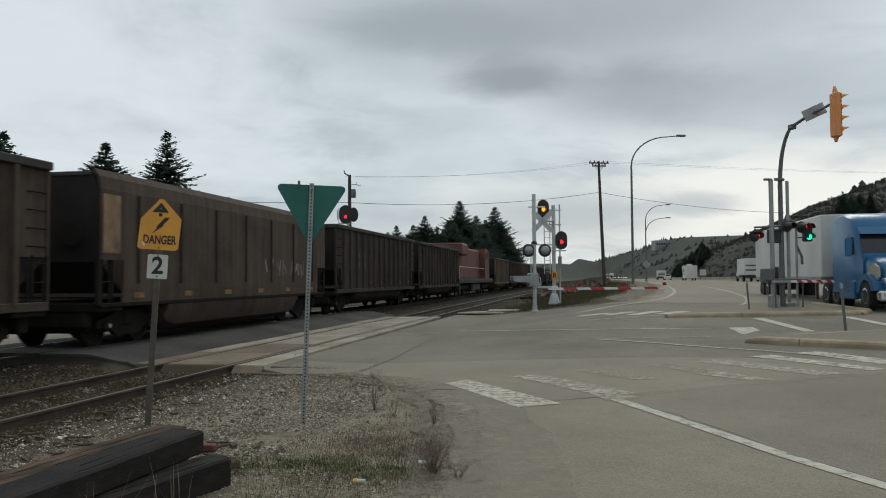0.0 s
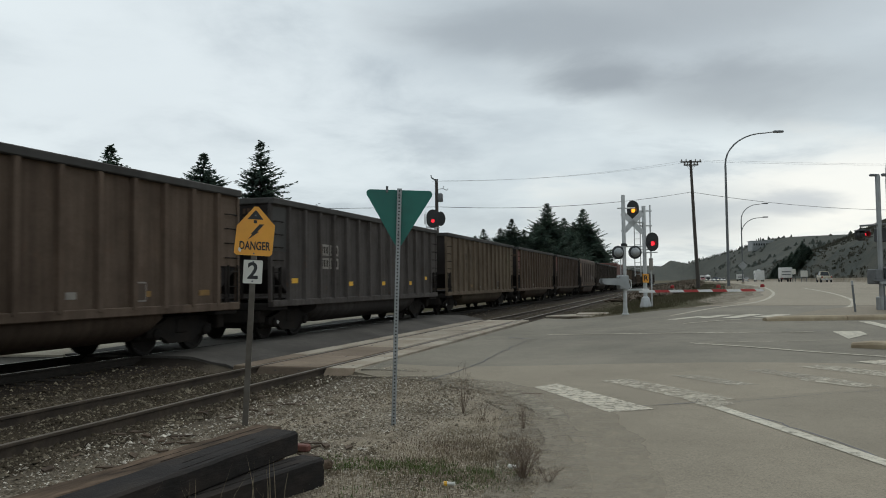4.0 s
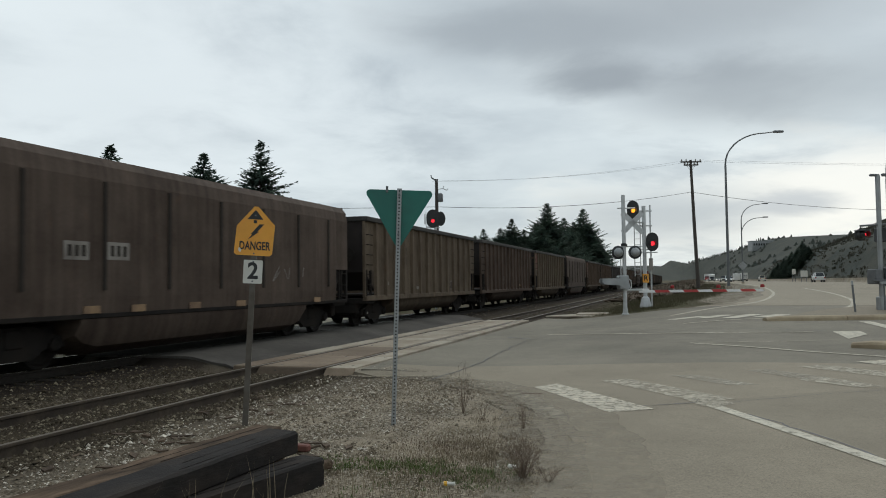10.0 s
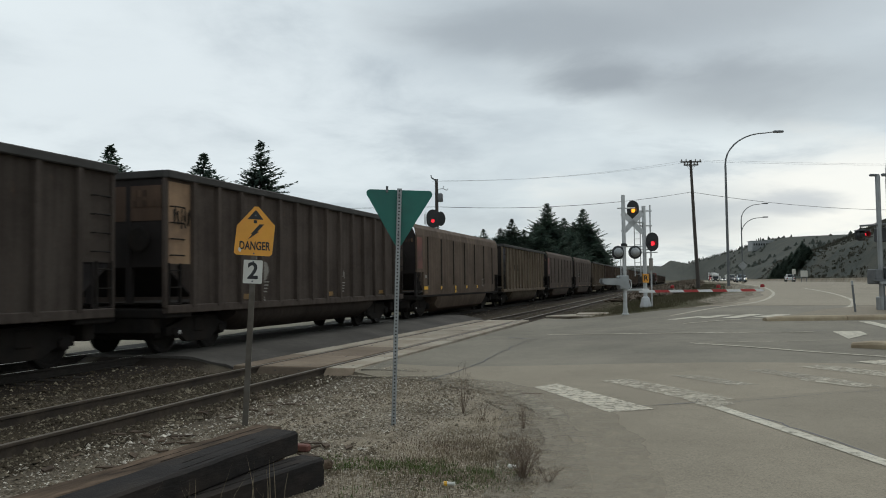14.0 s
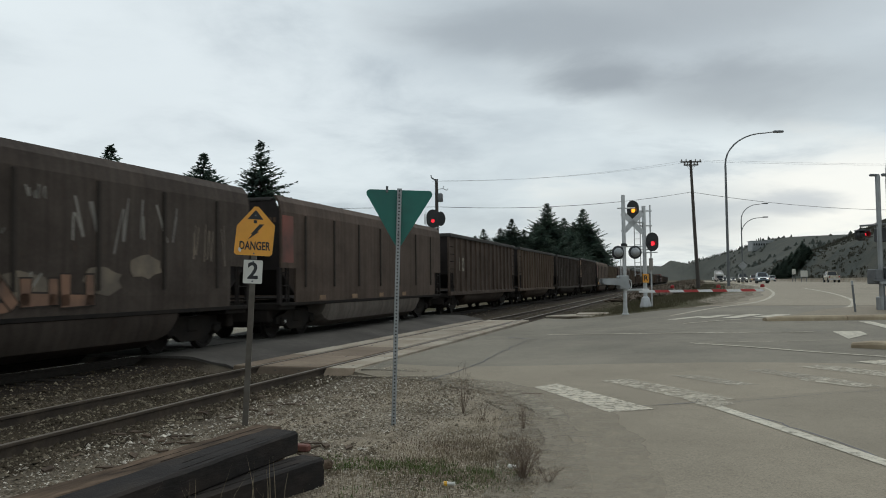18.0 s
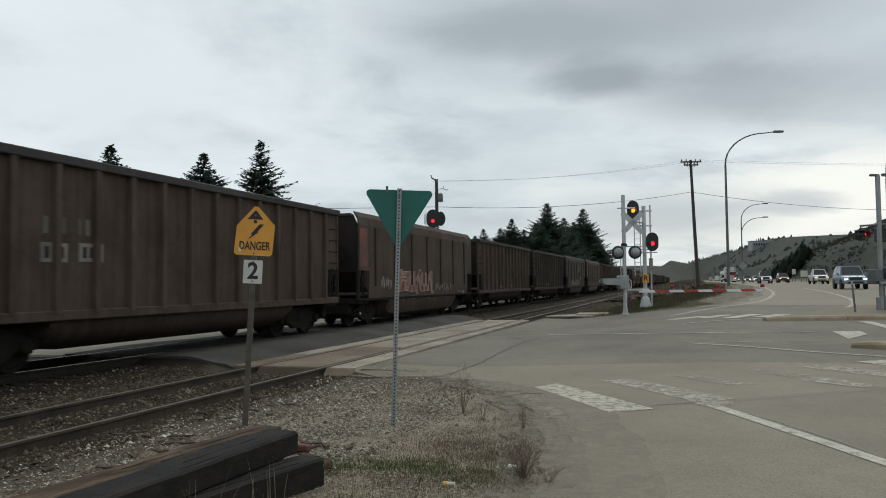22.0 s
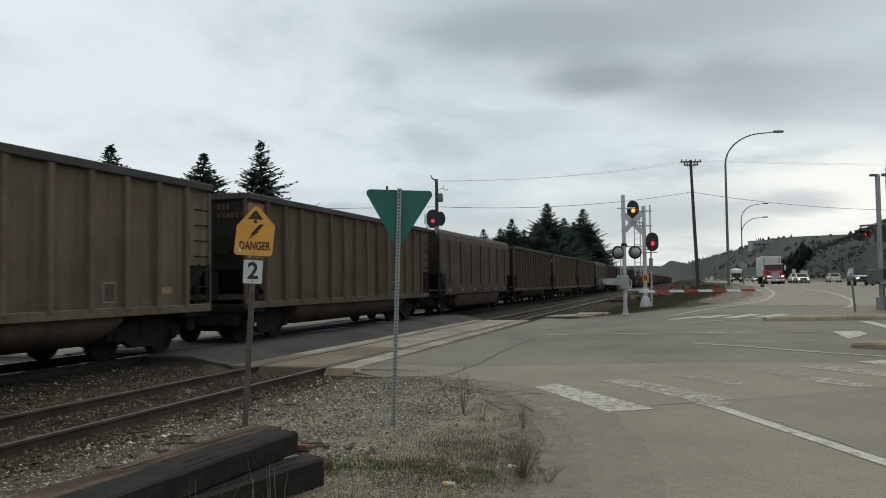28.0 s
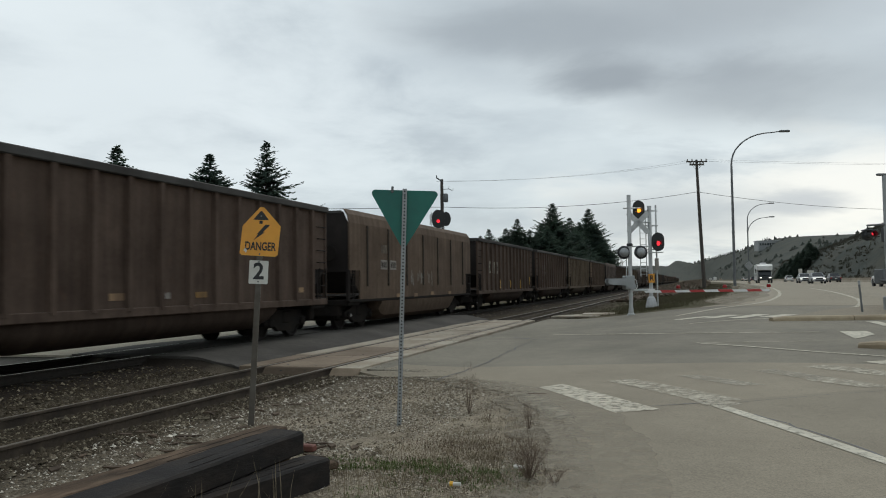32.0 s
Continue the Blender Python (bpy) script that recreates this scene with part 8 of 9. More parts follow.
house(*bearing(-0.472, 48), 8.0, 9.0, 6.3, WHITE_S, STEEL, "white house with a grey roof beyond the train", 0.0, 40)
u, s = bearing(0.405, 940)
rb = thing("ridge_building", at(u, s, None, 20), "long flat white building on the ridge", "building")
part("wall", Shape().box(-13, 13, -6, 6, -4, 7.5), STEEL, rb)
for k in range(8):
    part("window", Shape().box(-11.5 + 3 * k, -9.8 + 3 * k, -6.1, -5.98, 2.5, 5), GLASS_D, rb)
part("roof", Shape().block(-13.5, 13.5, -6.5, 6.5, 7.5, 8.2, 0.1), STEEL, rb)


def road_board(x, d, wide, tall, up, label):
    u, s = bearing(x, d)
    t = thing("road_sign", at(u, s, None, 17), label, "sign", "highway signs")
    for k in (-0.35, 0.35):
        part("post", Shape().box(k * wide - 0.05, k * wide + 0.05, 0.01, 0.09, -0.3, up + tall), STEEL_D, t)
    part("board", Shape().block(-wide / 2, wide / 2, -0.03, 0.0, up, up + tall, 0.01), WHITE_S, t)


road_board(0.459, 165, 1.5, 1.3, 1.1, "pale sign board beside the highway")
road_board(0.446, 160, 0.75, 1.1, 1.6, "small pale sign beside the highway")
cab = thing("signal_cabinet", at(17.6, 60.0, None, 17), "grey steel equipment cabinet beside the highway", "cabinet")
part("body", Shape().block(-0.9, 0.9, -0.6, 0.6, 0, 1.75, 0.04), STEEL, cab)
part("door", Shape().block(-0.4, 0.4, -0.63, -0.602, 0.1, 1.65, 0.01), STEEL, cab)
part("roof", Shape().block(-1.0, 1.0, -0.7, 0.7, 1.75, 1.85, 0.02), STEEL_D, cab)


# ---- vehicles: origin on the road under the middle, +y is ahead ----
def paint(name, c):
    return surf(name, tuple(v * 0.92 for v in c), c, 2.0, 0.32, 0.0, c3=tuple(v * 0.8 for v in c), big=0.8, spot=0.4, coat=0.15, spec=0.35)


P_WHITE, P_BLUEGREY, P_DARK = paint("white_car_paint", (0.62, 0.62, 0.6)), paint("blue_grey_car_paint", (0.22, 0.28, 0.34)), paint("charcoal_car_paint", (0.03, 0.033, 0.038))
P_RED, P_BROWN, P_SILVER = paint("red_truck_paint", (0.38, 0.03, 0.035)), paint("dark_red_car_paint", (0.13, 0.045, 0.035)), paint("silver_car_paint", (0.36, 0.37, 0.38))
P_BLUE, P_BEIGE, P_GREEN = paint("blue_truck_paint", (0.014, 0.125, 0.27)), paint("beige_car_paint", (0.45, 0.40, 0.30)), paint("dark_green_car_paint", (0.06, 0.075, 0.072))
TRAILER_W = surf("white_trailer_skin", (0.62, 0.62, 0.6), (0.7, 0.7, 0.68), 2.0, 0.45, 0.02, c3=(0.5, 0.49, 0.46), big=0.5, spot=0.6)


def wheel(parent, x, y, r, w, rim_m=STEEL_D, m=None):
    t = part("wheel", Shape().lathe([(r * 0.6, -w / 2), (r * 0.95, -w / 2), (r, -w * 0.35), (r, w * 0.35), (r * 0.95, w / 2), (r * 0.6, w / 2)], 20, pose(x, y, r, 0, 90, 0)), RUBBER, parent, "black tyre", m, True)
    part("rim", Shape().lathe([(r * 0.6, w * 0.5 - 0.01), (r * 0.55, w * 0.5 + 0.004), (r * 0.2, w * 0.5 - 0.02), (0.02, w * 0.5)], 14, pose(x, y, r, 0, 90 if x > 0 else -90, 0)), rim_m, t, "", None, True)


def car(style, body_m, label, lights=None, wide=1.74):
    """style: sedan, suv or pickup."""
    t = thing(style if style == "pickup" else "car", pose(0, 0, 0), label, "pickup truck" if style == "pickup" else "car", "vehicles on the highway")
    L, h, belt, r = {"sedan": (4.6, 1.46, 0.95, 0.33), "suv": (4.6, 1.70, 1.05, 0.36), "pickup": (5.7, 1.86, 1.15, 0.40)}[style]
    f, w = L / 2, wide / 2
    low = 0.28 if style == "sedan" else 0.38
    bt = belt - (0.02 if style == "sedan" else 0.0)
    rows = [(-f, 0.84, low + 0.2, bt - 0.14, 0.1), (-f + 0.1, 0.94, low + 0.05, bt - 0.04, 0.1), (-f + 0.45, 1.0, low, bt, 0.08), (0.0, 1.0, low, bt, 0.07), (f - 1.25, 1.0, low, bt, 0.09),
            (f - 0.55, 0.98, low, bt - 0.07, 0.14), (f - 0.18, 0.92, low + 0.03, bt - 0.16, 0.14), (f, 0.78, low + 0.12, bt - 0.32, 0.1)]
    vs = []
    for y, k, z0, z1, c in rows:
        q = w * k
        vs += [(-q + 0.08, y, z0), (-q, y, z0 + 0.1), (-q, y, z1 - 1.6 * c), (-q + 0.35 * c, y, z1 - 0.4 * c), (-q + 1.4 * c, y, z1), (q - 1.4 * c, y, z1), (q - 0.35 * c, y, z1 - 0.4 * c), (q, y, z1 - 1.6 * c), (q, y, z0 + 0.1), (q - 0.08, y, z0)]
    m = len(rows)
    body = Shape().add(vs, [tuple(range(10)), tuple(range(10 * m - 10, 10 * m))] + [(10 * j + i, 10 * j + (i + 1) % 10, 10 * j + 10 + (i + 1) % 10, 10 * j + 10 + i) for j in range(m - 1) for i in range(10)])
    part("body", body, body_m, t, "", None, True)
    for gx in (-1, 1):
        for y in (f - 0.85, -f + 0.95):
            part("wheel_arch", Shape().lathe([(r + 0.07, 0.0), (r + 0.07, 0.02), (r + 0.03, 0.03)], 18, pose(gx * (w - 0.018), y, r + 0.02, 0, 90 * gx, 0)), BLACK_P, t, "black wheel arch")
    part("lower_grille", Shape().block(-w * 0.62, w * 0.62, f - 0.06, f + 0.062, low + 0.06, low + 0.2, 0.02), BLACK_P, t, "black lower grille")
    part("roof_cap", Shape().block(-w * 0.7, w * 0.7, {"sedan": -f + 1.6, "suv": -f + 0.6, "pickup": -f + 2.4}[style], {"sedan": f - 2.05, "suv": f - 1.95, "pickup": f - 2.25}[style], h - 0.02, h + 0.045, 0.03), body_m, t)
    c0, c1, c2, c3 = {"sedan": (-f + 0.9, -f + 1.5, f - 2.0, f - 1.15), "suv": (-f + 0.1, -f + 0.5, f - 1.9, f - 1.15), "pickup": (-f + 2.0, -f + 2.3, f - 2.2, f - 1.45)}[style]
    cw, tw = w * 0.93, w * 0.76
    cab = Shape().add([(-cw, c0, belt - 0.01), (cw, c0, belt - 0.01), (cw, c3, belt - 0.01), (-cw, c3, belt - 0.01), (-tw, c1, h), (tw, c1, h), (tw, c2, h), (-tw, c2, h)], [(0, 1, 2, 3), (4, 5, 6, 7), (0, 1, 5, 4), (1, 2, 6, 5), (2, 3, 7, 6), (3, 0, 4, 7)])
    part("cabin", cab, body_m, t)

    def pane(name, corners, inset=0.1, out=0.012):
        C = [Vector(c) for c in corners]
        mid = sum(C, Vector()) / 4
        nrm = (C[1] - C[0]).cross(C[3] - C[0]).normalized()
        if nrm.dot(mid - Vector((0, (c0 + c3) / 2, belt))) < 0:
            nrm = -nrm
        q = [c.lerp(mid, inset) + nrm * out for c in C]
        b = [c.lerp(mid, inset) - nrm * 0.01 for c in C]
        part(name, Shape().add(q + b, [(0, 1, 2, 3), (7, 6, 5, 4), (0, 4, 5, 1), (1, 5, 6, 2), (2, 6, 7, 3), (3, 7, 4, 0)]), GLASS_D, t, "dark glass")

    V = cab.v
    pane("windscreen", (V[3], V[2], V[6], V[7]), 0.09)
    pane("rear_window", (V[0], V[1], V[5], V[4]), 0.12)
    for a, b, c, d in ((1, 2, 6, 5), (0, 3, 7, 4)):
        A, B, C_, D = (Vector(V[i]) for i in (a, b, c, d))
        pane("side_window", (A, A.lerp(B, 0.5), D.lerp(C_, 0.5), D), 0.1)
        pane("side_window", (A.lerp(B, 0.5), B, C_, D.lerp(C_, 0.5)), 0.1)
    if style == "pickup":
        part("bed_opening", Shape().box(-w * 0.8, w * 0.8, -f + 0.15, c0 - 0.08, belt - 0.02, belt + 0.006), BLACK_P, t, "dark open cargo bed")
    for gx in (-1, 1):
        part("headlight", Shape().block(gx * w * 0.72 - 0.14, gx * w * 0.72 + 0.14, f - 0.16, f + 0.012, belt - 0.37, belt - 0.26, 0.03), lights if lights else CHROME, t, "lit headlight" if lights else "headlight")
        part("tail_light", Shape().block(gx * w * 0.82 - 0.12, gx * w * 0.82 + 0.12, -f - 0.015, -f + 0.05, belt - 0.35, belt - 0.12, 0.02), RED_LENS, t, "red tail light")
        part("mirror", Shape().block(gx * (w + 0.06) - 0.08, gx * (w + 0.06) + 0.08, c3 - 0.35, c3 - 0.22, belt, belt + 0.17, 0.03), body_m, t)
        for y in (f - 0.85, -f + 0.95):
            wheel(t, gx * (w - 0.08), y, r, 0.24, STEEL)
    part("grille", Shape().block(-w * 0.48, w * 0.48, f - 0.04, f + 0.02, belt - 0.4, belt - 0.16, 0.02), BLACK_P, t, "black grille")
    part("bumper", Shape().block(-w * 0.88, w * 0.88, f - 0.14, f + 0.05, low + 0.02, low + 0.26, 0.05), CHROME if style == "pickup" else body_m, t)
    part("rear_bumper", Shape().block(-w * 0.95, w * 0.95, -f - 0.06, -f + 0.1, low + 0.04, low + 0.24, 0.04), CHROME if style == "pickup" else body_m, t)
    part("licence_plate", Shape().box(-0.16, 0.16, -f - 0.07, -f - 0.062, low + 0.3, low + 0.42), WHITE_S, t)
    return t


def semi(body_m, label, modern=True, lights=WHITE_GLOW, back=-19.2):
    """A tractor with a box trailer that ends at y = back; the tractor's front is at y = 0."""
    t = thing("semi_truck", pose(0, 0, 0), label, "truck", "vehicles on the highway")
    hitch = pose(0, 0, 0)
    if modern:
        def hull(name, rows, label=""):
            """A rounded shell through sections: y, half width, bottom, top, corner radius."""
            sh, vs = Shape(), []
            for y, w, z0, z1, c in rows:
                vs += [(-w, y, z0), (-w, y, z1 - c), (-w + 0.3 * c, y, z1 - 0.3 * c), (-w + c, y, z1), (w - c, y, z1), (w - 0.3 * c, y, z1 - 0.3 * c), (w, y, z1 - c), (w, y, z0)]
            m = len(rows)
            sh.add(vs, [tuple(range(8)), tuple(range(8 * m - 8, 8 * m))] + [(8 * j + i, 8 * j + (i + 1) % 8, 8 * j + 8 + (i + 1) % 8, 8 * j + 8 + i) for j in range(m - 1) for i in range(8)])
            return part(name, sh, body_m, t, label, hitch, True)

        hull("cab", [(-4.75, 1.24, 0.6, 3.5, 0.25), (-3.6, 1.24, 0.6, 3.54, 0.25), (-3.0, 1.23, 0.6, 3.42, 0.3), (-2.6, 1.2, 0.6, 3.2, 0.3), (-2.35, 1.16, 0.6, 2.86, 0.2), (-2.1, 1.13, 0.6, 2.45, 0.15), (-1.7, 1.1, 0.6, 1.95, 0.12)], "blue sleeper cab with rounded raised roof")
        hull("bonnet", [(-1.75, 1.04, 0.7, 1.92, 0.2), (-0.9, 1.0, 0.7, 1.8, 0.25), (-0.3, 0.92, 0.7, 1.6, 0.3), (-0.02, 0.8, 0.75, 1.35, 0.25)])
        part("windscreen", Shape().add([(-1.08, -1.74, 2.02), (1.08, -1.74, 2.02), (1.02, -2.26, 2.74), (-1.02, -2.26, 2.74), (-1.08, -1.84, 1.98), (1.08, -1.84, 1.98), (1.02, -2.36, 2.7), (-1.02, -2.36, 2.7)], [(0, 1, 2, 3), (4, 7, 6, 5), (0, 4, 5, 1), (1, 5, 6, 2), (2, 6, 7, 3), (3, 7, 4, 0)]), GLASS_D, t, "dark windscreen", hitch)
        part("sun_visor", Shape().prism([(-2.2, 2.74), (-2.05, 2.7), (-2.4, 2.98), (-2.5, 2.98)], "x", -1.05, 1.05), body_m, t, "", hitch)
        for gx in (-1, 1):
            part("side_window", Shape().box(gx * 1.2 - 0.05, gx * 1.2 + 0.045, -3.1, -2.4, 1.98, 2.6), GLASS_D, t, "", hitch)
            part("fairing", Shape().block(gx * 1.12 - 0.1, gx * 1.12 + 0.1, -4.75, -2.3, 0.35, 1.05, 0.05), body_m, t, "", hitch)
            part("fender", Shape().prism([(-2.0, 0.62), (-1.75, 1.05), (-1.3, 1.28), (-0.8, 1.25), (-0.35, 1.0), (-0.2, 0.7), (-0.55, 0.7), (-0.8, 1.0), (-1.25, 1.08), (-1.6, 0.9), (-1.8, 0.6)], "x", gx * 1.08 - 0.16, gx * 1.08 + 0.16), body_m, t, "", hitch)
        part("bare_panel", Shape().prism([(-1.5, 1.2), (-1.15, 1.05), (-0.6, 0.95), (-0.3, 1.15), (-0.35, 1.5), (-0.8, 1.62), (-1.2, 1.5)], "x", 1.0, 1.06), P_BEIGE, t, "bare tan patch on the bonnet side", hitch)
    else:
        part("cab", Shape().prism([(-4.6, 0.7), (-2.3, 0.7), (-2.3, 1.9), (-2.6, 2.75), (-4.6, 2.8)], "x", -1.15, 1.15), body_m, t, "square red cab")
        part("bonnet", Shape().prism([(-2.3, 0.7), (-0.05, 0.75), (0.0, 1.5), (-0.15, 1.7), (-2.3, 1.92)], "x", -0.85, 0.85), body_m, t)
        part("windscreen", Shape().box(-1.0, 1.0, -2.5, -2.28, 2.0, 2.62), GLASS_D, t, "dark windscreen")
        part("visor", Shape().box(-1.15, 1.15, -2.7, -2.1, 2.72, 2.86), WHITE_G, t, "white sun visor")
        for gx in (-1, 1):
            part("side_window", Shape().box(gx * 1.15 - 0.01, gx * 1.15 + 0.012, -3.6, -2.6, 1.95, 2.55), GLASS_D, t)
            part("fender", Shape().block(gx * 1.0 - 0.24, gx * 1.0 + 0.24, -1.9, -0.15, 0.7, 1.3, 0.12), body_m, t)
            part("exhaust_stack", Shape().tube([(gx * 1.0, -4.85, 1.0), (gx * 1.0, -4.85, 3.7)], 0.09, 10), CHROME, t, "chrome exhaust stack", None, True)
            part("fuel_tank", Shape().lathe([(0.33, -0.8), (0.33, 0.8)], 16, pose(gx * 0.95, -3.4, 0.75, 90, 0, 0)), CHROME, t)
    part("grille", Shape().block(-0.5, 0.5, -0.03, 0.04, 0.75, 1.55, 0.03), CHROME, t, "chrome grille", hitch)
    for k in range(5):
        part("grille_slot", Shape().box(-0.44, 0.44, 0.041, 0.046, 0.82 + 0.15 * k, 0.88 + 0.15 * k), BLACK_P, t, "", hitch)
    part("bumper", Shape().block(-1.2, 1.2, -0.15, 0.12, 0.35, 0.7, 0.06), CHROME, t, "", hitch)
    for gx in (-1, 1):
        part("headlight", Shape().block(gx * 0.85 - 0.18, gx * 0.85 + 0.18, -0.2, 0.06, 0.95, 1.12, 0.03), lights, t, "lit headlight", hitch)
        part("mirror", Shape().block(gx * 1.45 - 0.12, gx * 1.45 + 0.12, -2.15, -2.05, 1.9, 2.55, 0.03), body_m if modern else CHROME, t, "", hitch)
        part("bull_bar", Shape().tube([(gx * 1.0, 0.1, 0.5), (gx * 1.0, 0.22, 0.55), (gx * 1.0, 0.22, 1.0), (gx * 0.55, 0.22, 1.0), (gx * 0.55, 0.22, 0.5)], 0.03, 6), CHROME, t, "", hitch)
        for y, w in ((-1.2, 0.3), (-4.5, 0.55), (-5.8, 0.55), (back + 2.6, 0.55), (back + 1.3, 0.55)):
            wheel(t, gx * (1.22 - w / 2), y, 0.5, w, CHROME, hitch if y > -7 else None)
    part("chassis", Shape().block(-0.45, 0.45, -6.6, -0.6, 0.6, 0.95, 0.04), BLACK_P, t, "", hitch)
    tr = part("trailer_box", Shape().block(-1.28, 1.28, back, -5.3 if not modern else -6.1, 1.15, 4.0 if not modern else 3.72, 0.04), TRAILER_W, t, "white box trailer")
    part("trailer_rail", Shape().block(-1.3, 1.3, back - 0.02, -6.2, 1.02, 1.2, 0.02), STEEL, tr)
    for x in (-0.9, 0.78):
        part("trailer_leg", Shape().box(x, x + 0.12, -8.6, -8.45, 0.2, 1.1), STEEL_D, tr)
    part("trailer_bogie", Shape().block(-0.6, 0.6, back + 0.8, back + 3.1, 0.55, 1.05, 0.04), BLACK_P, tr)
    part("rear_guard", Shape().box(-1.0, 1.0, back, back + 0.1, 0.45, 0.55).box(-0.6, -0.5, back, back + 0.1, 0.45, 1.1).box(0.5, 0.6, back, back + 0.1, 0.45, 1.1), STEEL_D, tr)
    return t


def box_truck(label, tall=3.5, length=8.0):
    t = thing("box_truck", pose(0, 0, 0), label, "truck", "vehicles on the highway")
    part("cargo_box", Shape().block(-1.22, 1.22, -length, -1.9, 0.95, tall, 0.04), TRAILER_W, t, "white cargo box")
    part("rear_door", Shape().block(-1.1, 1.1, -length - 0.03, -length + 0.01, 1.05, tall - 0.1, 0.01), TRAILER_W, t)
    for k in (0.25, 0.6):
        part("door_mark", Shape().box(-1.0, 0.9, -length - 0.04, -length - 0.032, 1.1 + k * (tall - 1.5), 1.35 + k * (tall - 1.5)), STEEL_D, t, "dark unreadable marking")
    part("cab", Shape().prism([(-1.9, 0.5), (0, 0.5), (0, 1.2), (-0.7, 1.4), (-1.1, 2.2), (-1.9, 2.25)], "x", -1.05, 1.05), TRAILER_W, t)
    part("windscreen", Shape().prism([(-0.68, 1.42), (-1.08, 2.15), (-1.1, 2.13), (-0.7, 1.4)], "x", -0.95, 0.95), GLASS_D, t)
    part("chassis", Shape().block(-0.5, 0.5, -length, -0.3, 0.5, 0.94, 0.03), BLACK_P, t)
    for gx in (-1, 1):
        part("tail_light", Shape().box(gx * 1.0 - 0.1, gx * 1.0 + 0.1, -length - 0.04, -length, 0.75, 0.9), RED_LENS, t)
        for y in (-0.9, -length + 1.6):
            wheel(t, gx * 1.0, y, 0.45, 0.3)
    return t


def motorhome(label, front=True):
    t = thing("motorhome", pose(0, 0, 0), label, "motorhome", "vehicles on the highway")
    part("body", Shape().prism([(-7.0, 0.5), (-1.4, 0.5), (-1.4, 2.1), (-0.4, 2.2), (-0.4, 2.9), (-1.0, 3.2), (-7.0, 3.2)], "x", -1.2, 1.2), TRAILER_W, t, "white camper body")
    part("cab", Shape().prism([(-1.4, 0.5), (0.5, 0.5), (0.5, 1.1), (-0.35, 1.35), (-0.8, 2.1), (-1.4, 2.1)], "x", -1.0, 1.0), P_DARK, t, "dark cab")
    part("windscreen", Shape().prism([(-0.32, 1.36), (-0.76, 2.08), (-0.8, 2.08), (-0.36, 1.34)], "x", -0.9, 0.9), GLASS_D, t)
    part("roof_unit", Shape().block(-0.5, 0.5, -4.0, -2.8, 3.2, 3.5, 0.06), WHITE_G, t)
    part("stripe", Shape().box(1.2, 1.206, -6.9, -1.5, 1.3, 1.5).box(-1.206, -1.2, -6.9, -1.5, 1.3, 1.5), STEEL, t)
    for gx in (-1, 1):
        part("headlight", Shape().box(gx * 0.75 - 0.15, gx * 0.75 + 0.15, 0.45, 0.52, 0.85, 1.02), WHITE_GLOW, t)
        part("side_window", Shape().box(gx * 1.2 - 0.01, gx * 1.2 + 0.01, -4.6, -3.2, 1.8, 2.5), GLASS_D, t)
        for y in (-0.4, -5.2):
            wheel(t, gx * 0.98, y, 0.4, 0.26)
    return t


def lane_s(x, u):
    """How far along a lane u metres across lies, seen at x (tangent right of straight ahead)."""
    Y = u / (CA * x - SA)
    return SA * x * Y + CA * Y


IN_A, IN_B, OUT_A, OUT_B = 12.0, 16.6, 20.8, 23.2
FLEET = []


def drive(ob, u, rows, ahead=-1):
    """rows: (seconds, s). ahead -1 comes towards the camera, 1 goes away. The first and last speeds carry on to the ends of the clip."""
    rows = list(rows)
    (t0, a0), (t1, a1) = rows[0], rows[1]
    (t2, a2), (t3, a3) = rows[-2], rows[-1]
    if t0 > 0:
        rows.insert(0, (0.0, a0 - (a1 - a0) / (t1 - t0) * t0))
    if t3 < 32:
        rows.append((32.0, a3 + (a3 - a2) / (t3 - t2) * (32 - t3)))
    out = []
    for t, a in rows:
        out.append((t, at(u, a, height(u, min(a, 400.0) if a > 30 else 30.0) + 0.021, 180 if ahead < 0 else 0)))
    FLEET.append((ob, out))


def seen(u, *pairs):
    return [(t, lane_s((x - 784) / 1390, u)) for t, x in pairs]


drive(semi(P_BLUE, "blue semi truck with a white box trailer on the highway", True, CHROME), 10.53, [(0.0, 28.3), (0.4, 22.3), (0.8, 16.3)])
drive(box_truck("white box truck driving away along the highway", 3.4, 7.5), OUT_B, seen(OUT_B, (0.0, 1500), (1.0, 1437), (2.0, 1423), (3.0, 1404), (7.0, 1341)), 1)
drive(motorhome("white motorhome on the highway"), OUT_A, [(0.0, 180), (3.0, 232)], 1)
drive(box_truck("small white van truck on the highway", 2.8, 6.0), OUT_A, [(0.0, 250), (3.0, 310)], 1)
drive(car("sedan", P_WHITE, "white sedan on the highway"), OUT_A, [(0.0, 226), (3.0, 280)], 1)
drive(car("pickup", P_BEIGE, "beige pickup truck on the highway"), OUT_B, seen(OUT_B, (1.2, 1568), (3.0, 1490), (7.0, 1387)), 1)
drive(car("suv", P_WHITE, "white sport utility vehicle on the highway"), OUT_B, seen(OUT_B, (8.0, 1520), (9.0, 1473), (11.0, 1430), (13.0, 1406)), 1)
drive(car("pickup", P_BEIGE, "beige pickup truck on the highway"), OUT_B, seen(OUT_B, (16.5, 1540), (18.0, 1470), (19.0, 1441)), 1)
drive(car("sedan", P_SILVER, "silver sedan on the highway"), OUT_B, seen(OUT_B, (19.3, 1540), (20.0, 1491), (21.0, 1462)), 1)
drive(car("suv", P_DARK, "dark sport utility vehicle on the highway"), OUT_B, seen(OUT_B, (20.3, 1540), (21.0, 1482), (22.0, 1450)), 1)
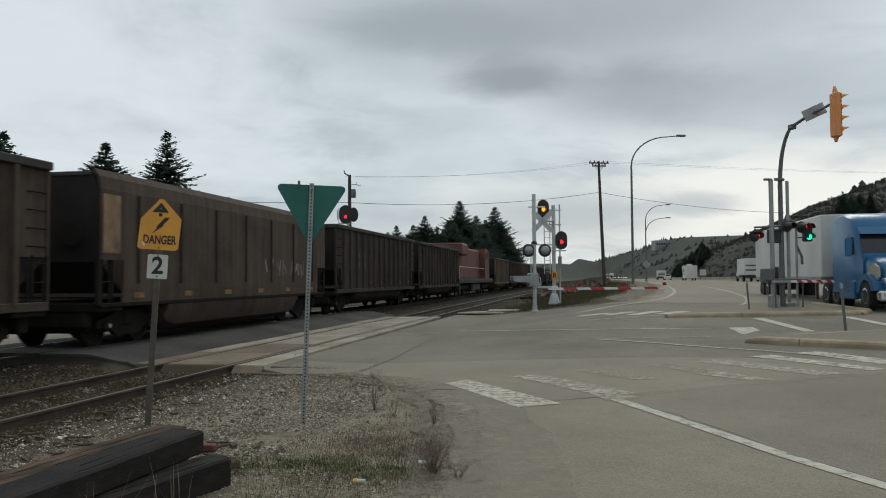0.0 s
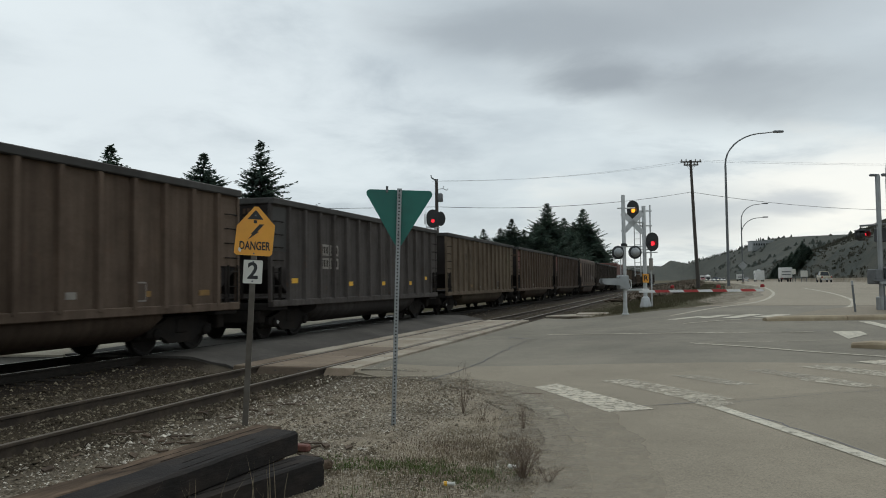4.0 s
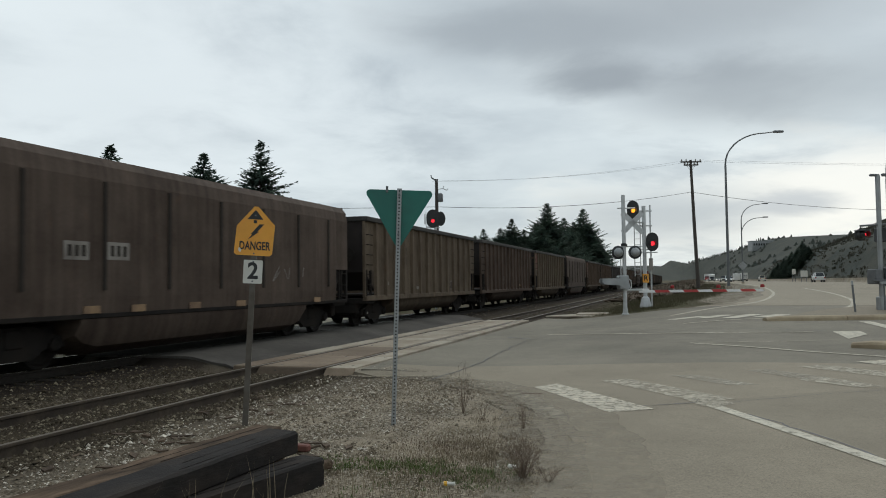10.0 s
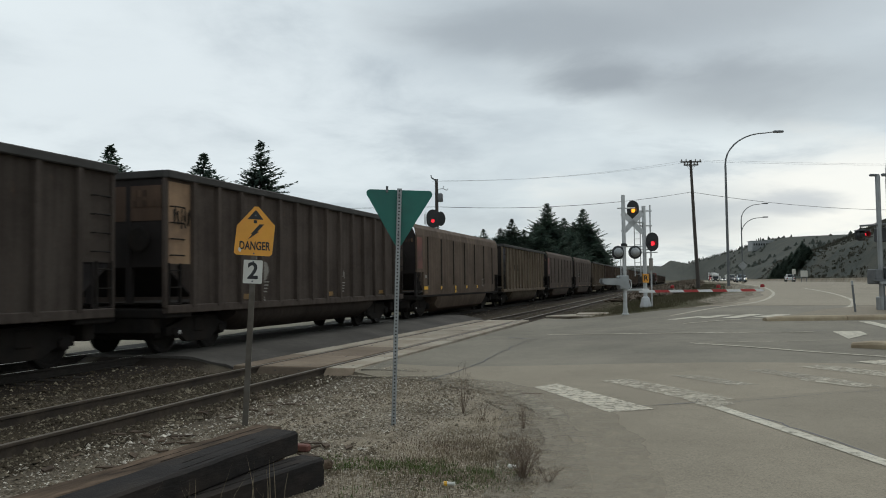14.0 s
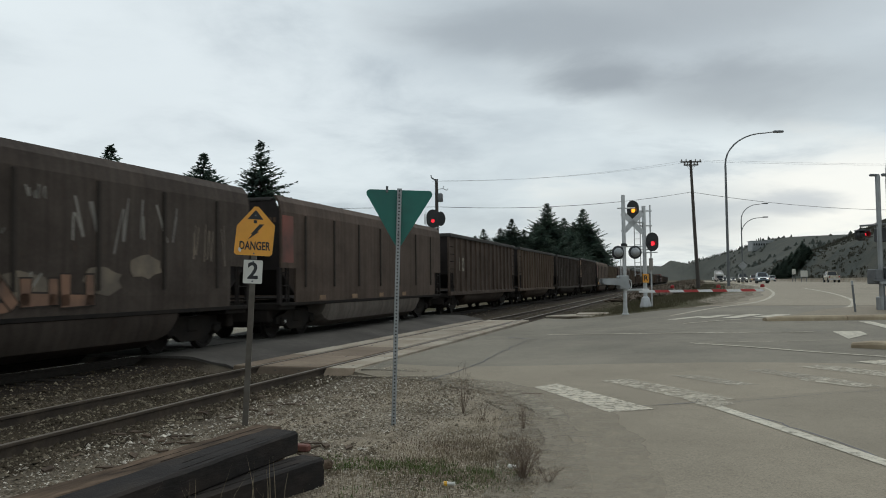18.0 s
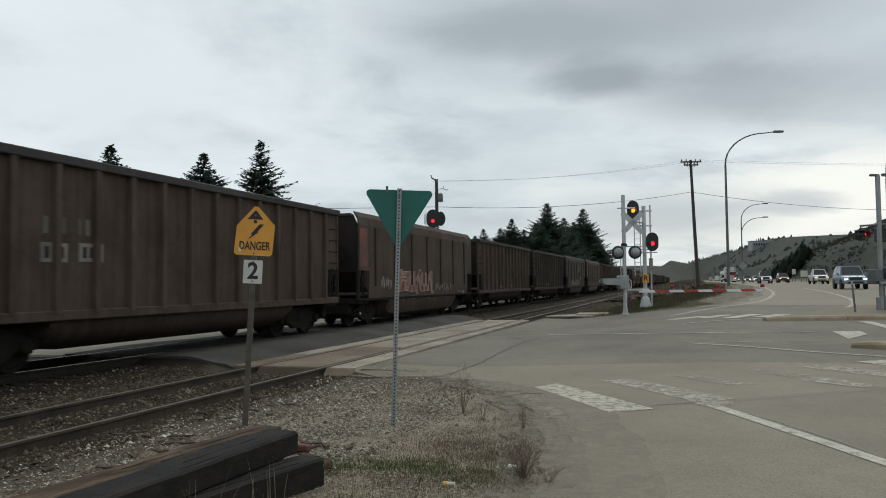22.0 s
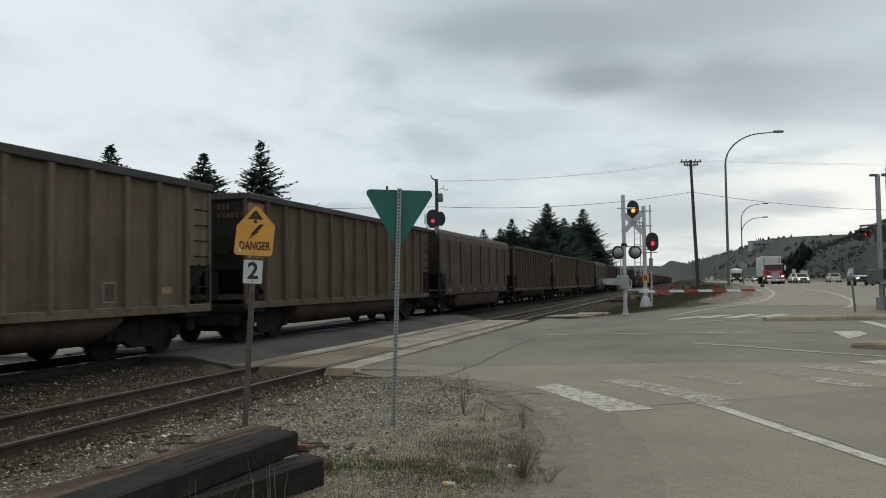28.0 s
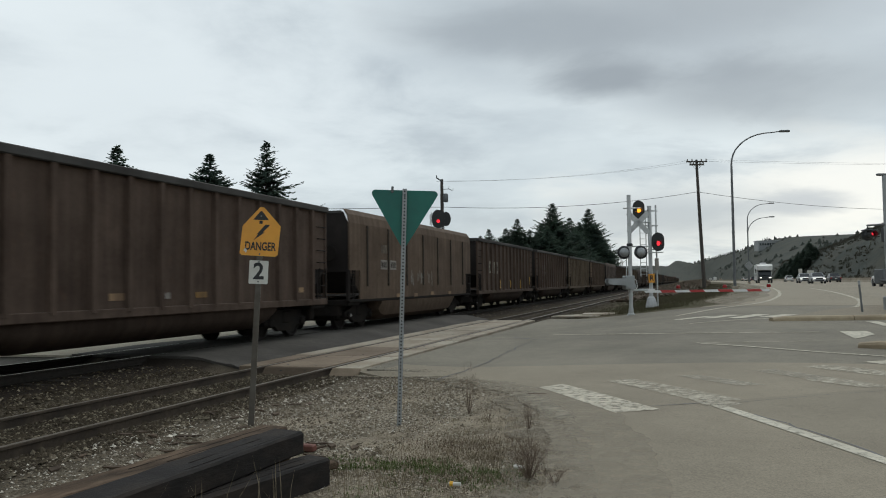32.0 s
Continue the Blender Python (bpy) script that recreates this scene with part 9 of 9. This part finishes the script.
drive(car("suv", P_BLUEGREY, "blue-grey crossover car with headlights on", WHITE_GLOW), IN_A, seen(IN_A, (16.5, 1328), (18.0, 1347), (19.0, 1378), (20.0, 1401), (21.0, 1441), (22.0, 1502), (22.6, 1560)))
drive(car("pickup", P_WHITE, "white pickup truck with warm fog lights on", WARM_GLOW), IN_B, seen(IN_B, (19.0, 1364), (20.0, 1381), (21.0, 1408), (22.0, 1447), (23.0, 1509)))
drive(car("pickup", P_DARK, "charcoal pickup truck with headlights on", WHITE_GLOW), IN_A, seen(IN_A, (20.0, 1326), (21.0, 1335), (22.0, 1352), (23.0, 1374), (24.0, 1400), (25.0, 1443)))
drive(car("suv", P_BROWN, "dark red sport utility vehicle with headlights on", WARM_GLOW), IN_B, seen(IN_B, (21.0, 1367), (22.0, 1384), (23.0, 1412), (24.0, 1449), (25.0, 1505)))
drive(car("suv", P_GREEN, "dark grey-green hatchback car on the highway", WHITE_GLOW), IN_B, seen(IN_B, (23.0, 1338), (24.0, 1360), (25.0, 1382), (27.5, 1490), (28.0, 1521), (28.4, 1560)))
drive(semi(P_RED, "red semi truck with a white box trailer on the highway", False, WHITE_GLOW, -14.5), IN_A, seen(IN_A, (24.0, 1312), (25.0, 1324), (28.0, 1372), (29.0, 1398), (30.0, 1445), (31.0, 1532)) + [(31.5, 46.0), (32.0, 30.0)])
drive(car("sedan", P_WHITE, "white sedan with headlights on", WHITE_GLOW), IN_B, seen(IN_B, (27.5, 1395), (28.0, 1407), (29.0, 1438), (30.0, 1490)))
drive(car("sedan", P_WHITE, "white sedan on the highway"), OUT_B, seen(OUT_B, (27.5, 1490), (28.0, 1474), (29.0, 1445), (30.0, 1420)), 1)
drive(motorhome("white motorhome on the highway with headlights on"), IN_A, seen(IN_A, (28.0, 1303), (29.0, 1308), (31.0, 1330), (32.0, 1342)))
drive(car("sedan", P_SILVER, "silver sedan with headlights on", WHITE_GLOW), IN_B, seen(IN_B, (29.0, 1350), (31.0, 1384), (32.0, 1410)))
drive(car("sedan", P_DARK, "dark sedan on the highway"), OUT_B, seen(OUT_B, (31.0, 1510), (32.0, 1462)), 1)
for k, (t_, x_) in enumerate(((18.0, 1316), (21.0, 1298))):
    drive(car("sedan", (P_WHITE, P_SILVER)[k], "far sedan with headlights on", WHITE_GLOW), IN_B, seen(IN_B, (t_, x_), (t_ + 3.0, x_ + 14), (t_ + 6.0, x_ + 40)))


def motions():
    for n, ob in TRAIN:
        walk(ob, train_rows(n, ob.name.startswith("locomotive")))
    for ob, rows in FLEET:
        walk(ob, rows)


motions()
